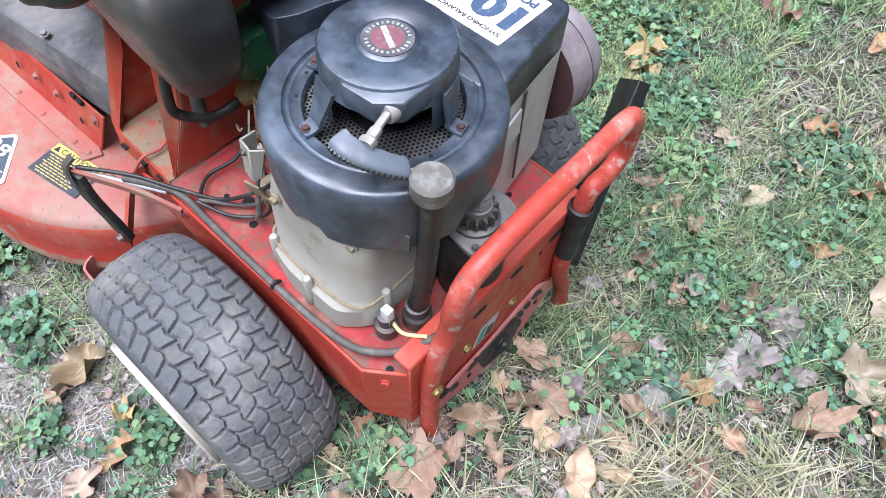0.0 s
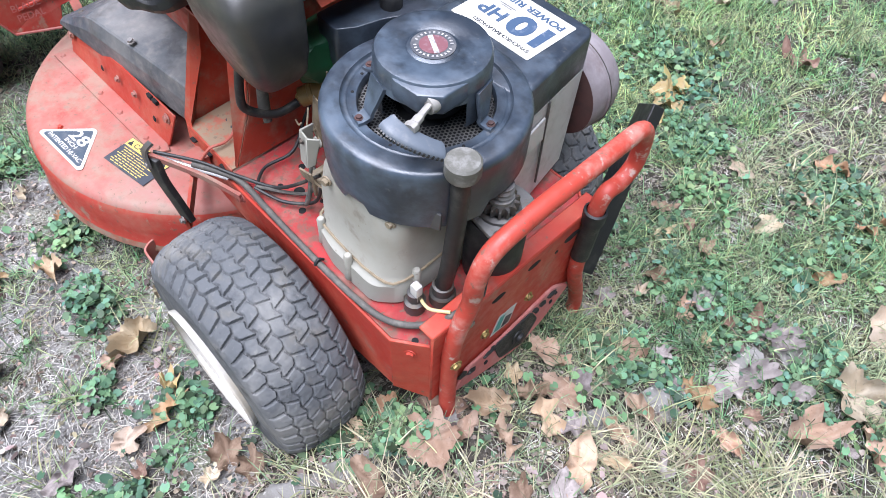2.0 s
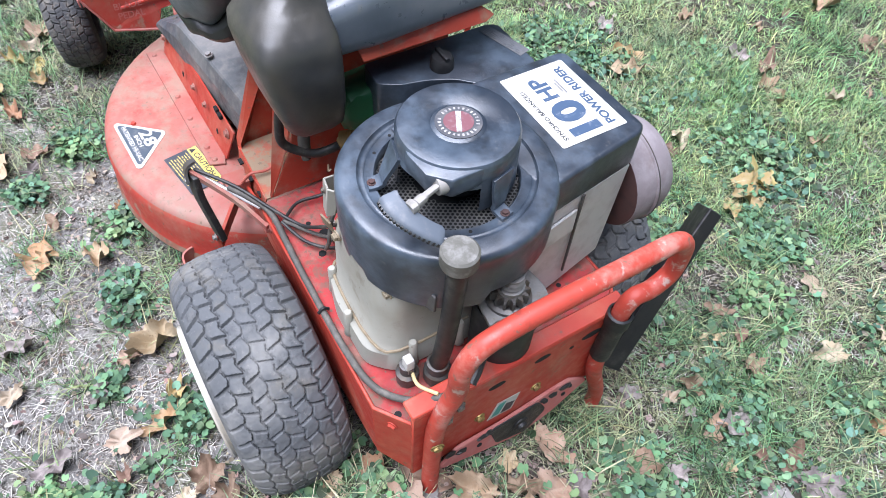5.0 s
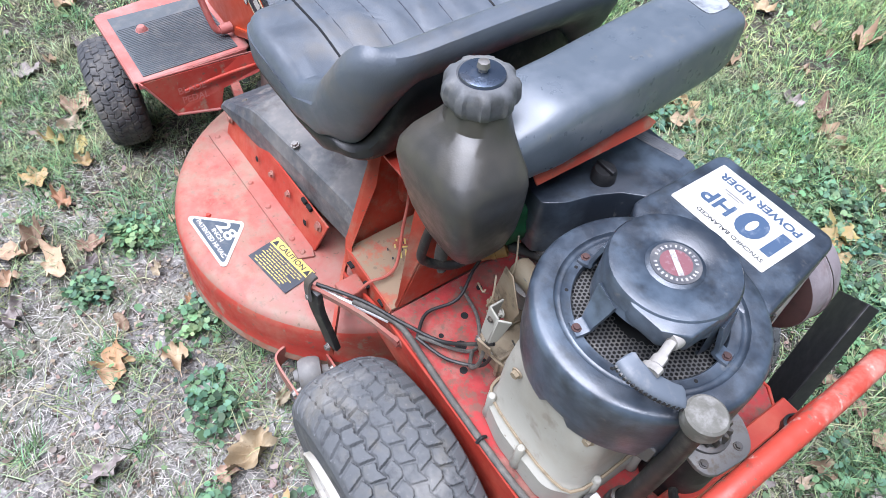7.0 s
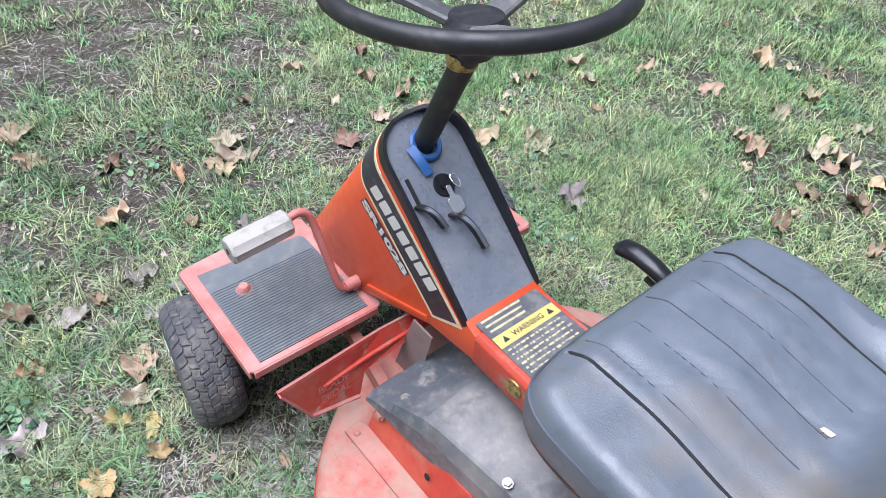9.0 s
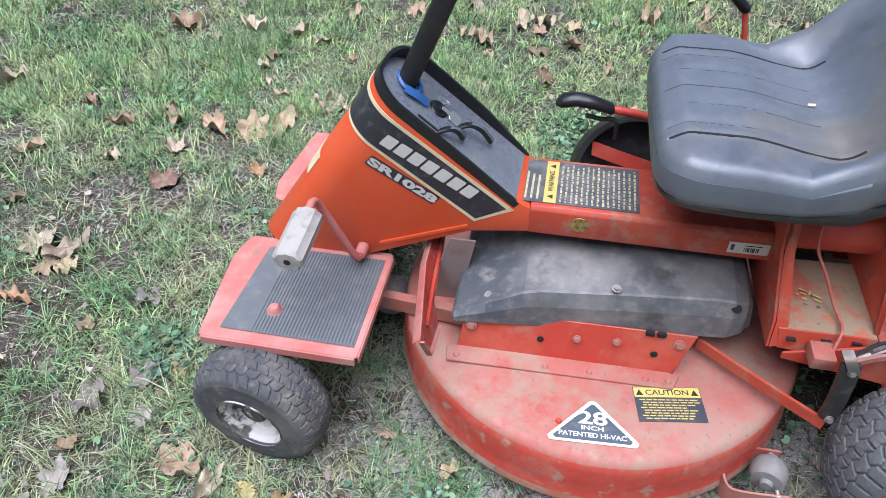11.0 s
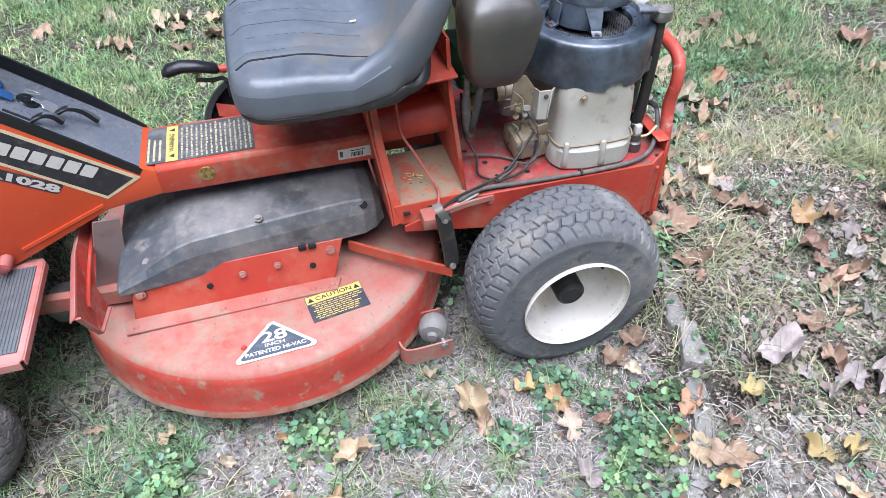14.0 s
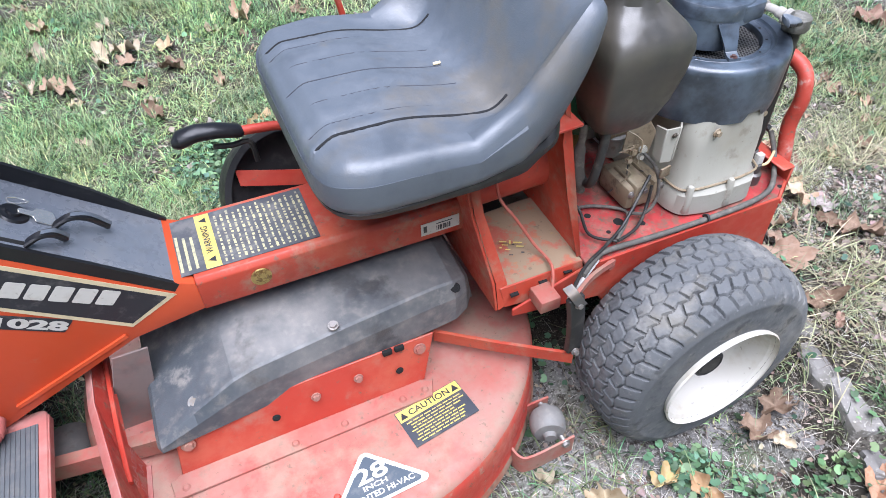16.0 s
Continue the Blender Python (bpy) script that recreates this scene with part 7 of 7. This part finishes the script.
round_leaves("leaf_scraps", scatter(6500, lambda x, y: 0.07 + 0.22 * step(0.4, 0.8, y) * step(0.4, 0.65, clump(y, x)) + 0.9 * step(0.10, 0.4, x) * step(0.55, 0.1, y) + 0.12 * step(-0.9, -1.3, x)), scrap_mat, "torn weathered leaf scraps among the dry grass", (0.0022, 0.0095), (0.002, 0.014), "leaf litter", 7)
blades("twigs", scatter(16000, lambda x, y: 0.12 + 0.9 * step(0.10, 0.4, x) * step(0.5, 0.0, y)), surface("dead_twigs", (0.15, 0.115, 0.085), [((0.30, 0.26, 0.21), 9, 0.42, 0.62, 0.8)], 0.8, island=0.65, gloss=0.2), "dark thin twigs and dead stalks on the ground", (0.015, 0.08), (0.0007, 0.0020), (1.15, 1.6), "twigs")
round_leaves("pebbles", scatter(6500, lambda x, y: 0.1 + 0.8 * step(-0.3, -0.5, y) * step(0.6, 0.2, x)), stone_mat, "small pale pebbles and grit in the dirt", (0.0012, 0.0045), (0.0015, 0.004), "gravel", 6)

# ---- edging stones sunk in the ground ----
def edging_stone(x, y, turn, L, W):
    bm = bmesh.new()
    bmesh.ops.create_grid(bm, x_segments=8, y_segments=6, size=0.5)
    bmesh.ops.solidify(bm, geom=bm.faces[:], thickness=1.0)
    rnd = random.Random(int(1000 * abs(x + y)))
    for v in bm.verts:
        v.co = Vector((v.co.x * L, v.co.y * W, v.co.z * 0.05))
        v.co += Vector((rnd.uniform(-1, 1), rnd.uniform(-1, 1), rnd.uniform(-0.6, 0.6))) * 0.0014
    bevelled(bm, 0.005, 2, 50)
    ob = part("edging_stone", bm, stone_mat, None)
    zs = [v.co.z for v in ob.data.vertices]
    ob.matrix_world = pose(x, y, ground_z(x, y) + 0.006 - max(zs), 0, 0, turn)
    return tagged(ob, "grey weathered concrete edging block sunk in the dirt", "edging stone", "row of edging stones")


for x, y, turn, L, W in ((0.232, -0.506, 66, 0.11, 0.070), (0.190, -0.600, 68, 0.05, 0.060), (0.157, -0.678, 66, 0.085, 0.06), (0.248, -0.417, 68, 0.10, 0.064), (0.281, -0.324, 67, 0.085, 0.06), (0.325, -0.197, 69, 0.10, 0.062), (0.486, 0.004, 66, 0.09, 0.06), (0.524, 0.117, 68, 0.11, 0.065), (0.563, 0.234, 67, 0.09, 0.062), (0.602, 0.341, 70, 0.10, 0.064), (0.649, 0.456, 67, 0.10, 0.064)):
    edging_stone(x, y, turn, L, W)

# ---- fallen leaves ----
def leaf_mesh(kind, seed):
    """One crumpled dry leaf of unit size, scaled down where it lies."""
    rnd = random.Random(seed)
    n = 44
    off = Vector((seed * 3.7, seed * 1.9, 0))
    curl, fold, twist = rnd.uniform(0.2, 1.0), rnd.uniform(0.1, 0.75), rnd.uniform(-0.7, 0.7)
    squash = rnd.uniform(0.7, 1.0)
    V, F = [(0, 0, 0)], []
    for f in (0.3, 0.6, 0.82, 1.0):
        for k in range(n):
            a = 2 * math.pi * k / n
            if kind == "maple":
                r = 0.34 + 0.15 * abs(math.cos(2.5 * (a - math.pi))) ** 1.2 + 0.05 * math.cos(a - math.pi) + 0.034 * math.cos(17 * a + seed)
            elif kind == "oak":
                r = 0.5 * (0.55 + 0.45 * abs(math.cos(a)) ** 1.5) * (0.90 + 0.10 * math.cos(9 * a))
            else:
                r = 0.5 / math.sqrt(math.cos(a) ** 2 + (math.sin(a) / 0.55) ** 2) * (1 + 0.02 * math.cos(20 * a))
            r *= 1 + 0.16 * noise.noise(Vector((1.7 * math.cos(a), 1.7 * math.sin(a), seed)))
            x, y = f * r * math.cos(a), f * r * math.sin(a) * squash
            p = Vector((x, y, 0)) * 3.2 + off
            z = curl * x * x * 0.9 + fold * abs(y) * 0.8 + twist * x * y + 0.15 * noise.noise(p) * (0.4 + f) + 0.085 * noise.noise(p * 2.6)
            z += 0.10 * f ** 4 * math.sin(5 * a + seed * 2)
            V.append((x, y * (1 - 0.35 * fold * f), z))
    rings = 4
    for k in range(n):
        j = (k + 1) % n
        F.append((0, 1 + k, 1 + j))
        for q in range(rings - 1):
            F.append((1 + q * n + k, 1 + (q + 1) * n + k, 1 + (q + 1) * n + j, 1 + q * n + j))
    b = len(V)
    sx = -0.36 if kind == "maple" else -0.46
    V += [(sx, 0.01, V[1][2] + 0.05), (sx, -0.012, V[1][2] + 0.05), (sx - 0.3, 0.03, 0.02), (sx - 0.3, 0.012, 0.025)]
    F.append((b, b + 1, b + 3, b + 2))
    lo = sorted(v[2] for v in V)[len(V) // 10]
    me = bpy.data.meshes.new("fallen_leaf")
    me.from_pydata([(x, y, z - lo) for x, y, z in V], [], F)
    for p in me.polygons:
        p.use_smooth = True
    return me


def leaf_material(name, c, c2):
    return surface(name, c, [(c2, 4, 0.42, 0.62, 0.7), ((c[0] * 0.45, c[1] * 0.4, c[2] * 0.4), 14, 0.6, 0.7, 0.6)], 0.7, vary=0.25, bump=0.3, bump_scale=40, gloss=0.3)


TAN_SPOTS_A = (
    (-0.23, -0.45, 0.101), (0.224, -0.278, 0.059), (0.33, -0.204, 0.106), (0.376, -0.197, 0.077), (0.409, -0.125, 0.058), (0.513, -0.069, 0.098), (0.519, 0.029, 0.061), (0.518, 0.101, 0.062), (0.744, 0.301, 0.102), (0.311, 0.48, 0.048), (0.428, 0.408, 0.041), (0.831, 0.37, 0.071), (0.357, -0.161, 0.058), (-0.49, -0.50, 0.081), (-0.85, -0.63, 0.111), (-0.85, -0.73, 0.064), (-1.34, -0.45, 0.104), (-0.44, 0.91, 0.100), (-0.19, 1.21, 0.099), (-0.40, 1.70, 0.109), (-1.79, 0.66, 0.116), (-1.66, 0.68, 0.130), (-1.94, 0.68, 0.101), (-2.10, 0.63, 0.103), (-1.04, 1.41, 0.130), (-1.72, -0.17, 0.044), (-0.83, -0.36, 0.045), (-0.97, -0.31, 0.035), (-0.18, 1.76, 0.103), (-2.29, 0.45, 0.103),
)
TAN_SPOTS_B = (
    (-1.93, 0.00, 0.066), (0.33, -0.257, 0.130), (1.09, 0.687, 0.094), (-1.71, 0.65, 0.128), (0.416, -0.643, 0.072), (0.123, -0.718, 0.068), (0.149, -0.744, 0.074), (0.276, -0.87, 0.052), (1.474, 0.407, 0.130), (0.538, -0.486, 0.071), (0.877, -0.321, 0.113), (1.177, 0.552, 0.104), (1.177, 0.687, 0.096), (-0.22, -0.51, 0.047), (1.022, 0.152, 0.063), (1.04, -0.136, 0.103), (-1.57, 0.71, 0.130), (-1.34, 1.61, 0.090), (-1.35, 1.97, 0.125), (-1.10, 1.88, 0.094), (-1.88, 0.00, 0.074), (-1.85, -0.32, 0.090), (-2.21, -0.42, 0.082), (-0.92, -0.70, 0.075), (-2.38, -0.43, 0.130), (-1.58, 1.54, 0.092),
)
GREY_SPOTS = (
    (-0.39, -0.49, 0.060), (0.591, 0.27, 0.088), (0.62, 0.331, 0.102), (0.62, 0.446, 0.071), (0.687, 0.35, 0.069), (-0.34, -0.68, 0.083), (-0.07, -0.67, 0.063), (-0.17, -0.57, 0.047), (-0.76, -0.74, 0.069), (-1.62, -0.07, 0.066), (-1.51, -0.27, 0.067), (-1.47, -0.37, 0.052), (-1.56, -0.52, 0.077), (-1.60, -0.34, 0.082), (-0.81, -0.57, 0.053), (0.329, -0.6, 0.113), (0.494, -0.687, 0.130), (0.424, -0.687, 0.072), (-1.20, 0.73, 0.101), (-2.25, -0.55, 0.125), (-1.30, -0.68, 0.087),
)
YELLOW_SPOTS = (
    (-0.11, -0.45, 0.054), (0.061, 0.867, 0.117), (0.051, 0.928, 0.090), (0.072, 0.806, 0.071), (-1.24, -0.53, 0.066), (-1.13, -0.49, 0.052), (-1.19, -0.48, 0.053), (0.244, -0.652, 0.053), (0.268, -0.8, 0.059), (0.329, -0.809, 0.054), (-1.13, -0.60, 0.067),
)
ORANGE_SPOTS = (
    (-0.06, -0.49, 0.074), (0.235, -0.215, 0.059), (0.563, 0.207, 0.064), (0.61, 0.629, 0.065), (0.591, 0.812, 0.070), (0.639, 0.85, 0.057), (0.466, 0.917, 0.074), (0.447, 1.282, 0.070), (-0.54, -0.60, 0.097), (-1.03, -0.57, 0.068), (0.09, -0.668, 0.064), (-0.50, 0.97, 0.086), (-1.56, 0.46, 0.052), (-1.45, -0.24, 0.053), (-0.60, -0.42, 0.042), (0.149, -0.626, 0.064), (0.918, 0.504, 0.107), (0.633, -0.269, 0.096), (0.126, -0.777, 0.043), (-1.46, -0.63, 0.061), (-1.95, -0.11, 0.075),
)
CREAM_SPOTS_A = (
    (-0.06, -0.56, 0.064), (0.764, 0.427, 0.130), (0.485, 0.783, 0.062), (0.456, 0.658, 0.065), (0.37, 0.322, 0.039), (0.331, 0.758, 0.062), (-0.72, -0.45, 0.037), (-0.24, -0.71, 0.049), (0.107, -0.488, 0.042), (-2.03, 0.46, 0.058), (-2.00, 0.06, 0.103), (-2.63, 0.81, 0.110), (-1.94, 1.34, 0.130), (-1.75, 1.33, 0.095), (-1.50, 0.86, 0.099), (-0.90, 1.57, 0.108), (-1.27, -0.48, 0.071), (-0.30, -0.36, 0.044), (0.956, 0.792, 0.117), (0.735, 0.37, 0.119), (0.792, 0.301, 0.118), (0.783, 0.475, 0.124), (0.85, 0.427, 0.124), (0.59, -0.469, 0.114), (0.764, 0.619, 0.129), (0.72, -0.478, 0.085), (-1.43, 0.84, 0.102), (-0.82, 1.59, 0.124), (-1.64, 1.29, 0.088), (-1.10, 1.67, 0.088),
)
CREAM_SPOTS_B = (
    (-1.00, 1.39, 0.079), (-1.92, 0.06, 0.113),
)
BROWN_SPOTS_A = (
    (0.354, -0.096, 0.059), (0.378, -0.03, 0.060), (0.514, 0.389, 0.058), (0.562, 0.437, 0.059), (0.27, 0.542, 0.056), (0.34, 0.535, 0.050), (0.399, 0.504, 0.049), (0.219, 1.233, 0.102), (0.086, -0.449, 0.066), (-0.94, -0.65, 0.082), (-0.86, -0.55, 0.063), (0.015, -0.567, 0.044), (0.022, -0.804, 0.113), (-0.26, 1.28, 0.093), (-0.42, 1.43, 0.100), (-0.69, 1.42, 0.083), (-1.81, 0.37, 0.089), (-2.22, 1.32, 0.127), (-0.78, 1.15, 0.083), (-1.58, -0.45, 0.053), (-2.19, 0.22, 0.076), (-0.63, -0.56, 0.046), (0.14, -0.427, 0.067), (1.148, 0.908, 0.126), (0.316, -0.315, 0.076), (0.512, -0.215, 0.085), (0.697, -0.293, 0.082), (0.912, -0.269, 0.116), (1.55, 0.609, 0.130), (-2.09, -0.25, 0.079),
)
BROWN_SPOTS_B = (
    (-1.64, -0.61, 0.083),
)
# the drift of leaves against the rear bumper
PILE_SPOTS = tuple((0.335 + 0.052 * math.sin(2.4 * k) + 0.016 * k * 0.4, -0.20 + 0.026 * k, 0.06 + 0.02 * math.cos(3.1 * k)) for k in range(11))

# the loose litter behind the machine
rnd = random.Random(5)
DRIFT = tuple((rnd.uniform(0.18, 1.15), rnd.uniform(-0.75, 0.45), rnd.uniform(0.028, 0.07)) for _ in range(96))
DRIFT = tuple(p for p in DRIFT if not (abs(p[0]) < 0.3 and abs(p[1]) < 0.4) and p[1] < 0.6 - 0.5 * (1.15 - p[0]) + 0.45)
LAWN = tuple((rnd.uniform(-2.4, 0.25), rnd.uniform(0.45, 2.3), rnd.uniform(0.035, 0.085)) for _ in range(64))
TONES = (
    ("tan", (0.36, 0.25, 0.16), (0.44, 0.34, 0.24), "curled dry tan leaf on the ground", TAN_SPOTS_A + TAN_SPOTS_B + PILE_SPOTS + DRIFT[1::4] + LAWN[::3]),
    ("grey_brown", (0.22, 0.19, 0.175), (0.34, 0.30, 0.275), "weathered grey-brown dead leaf on the ground", GREY_SPOTS + DRIFT[::2] + LAWN[1::6]),
    ("yellow", (0.35, 0.26, 0.11), (0.37, 0.30, 0.18), "yellow autumn leaf on the ground", YELLOW_SPOTS),
    ("orange", (0.34, 0.20, 0.105), (0.38, 0.27, 0.17), "orange-brown autumn leaf on the ground", ORANGE_SPOTS),
    ("cream", (0.43, 0.355, 0.265), (0.36, 0.27, 0.18), "pale cream dried leaf on the ground", CREAM_SPOTS_A + CREAM_SPOTS_B + LAWN[2::3]),
    ("brown", (0.185, 0.115, 0.08), (0.31, 0.215, 0.155), "curled dark brown leaf on the ground", BROWN_SPOTS_A + BROWN_SPOTS_B + DRIFT[3::4] + LAWN[4::6]),
)
rnd = random.Random(21)
taken = []
for tone, c, c2, label, spots in TONES:
    mat = leaf_material("leaf_" + tone, c, c2)
    forms = []
    for k in range(8):
        m = leaf_mesh(("maple", "oval", "maple", "oak", "maple", "maple", "oval", "maple")[k], 10 * k + len(tone))
        m.materials.append(mat)
        forms.append(m)
    for x, y, size in spots:
        if any(math.hypot(x - a, y - b) < 0.45 * max(size, c) for a, b, c in taken):
            continue
        taken.append((x, y, size))
        ob = new("fallen_leaf", forms[rnd.randrange(8)])
        s = min(size, 0.125) * 1.12
        ob.matrix_world = pose(x, y, ground_z(x, y) + 0.012, rnd.uniform(-18, 18), rnd.uniform(-18, 18), rnd.uniform(0, 360)) @ Matrix.Diagonal((s, s, s * rnd.uniform(0.75, 1.45), 1))
        tagged(ob, label, "leaf", "fallen leaves")
# the long orange leaf lying beside the deck
ob = new("fallen_leaf", forms[1].copy())
ob.data.materials[0] = bpy.data.materials["leaf_orange"]
ob.matrix_world = pose(-0.541, -0.600, 0.008, 8, -5, 62) @ Matrix.Diagonal((0.085, 0.05, 0.07, 1))
tagged(ob, "long orange willow-shaped leaf on bare dirt", "leaf", "fallen leaves")
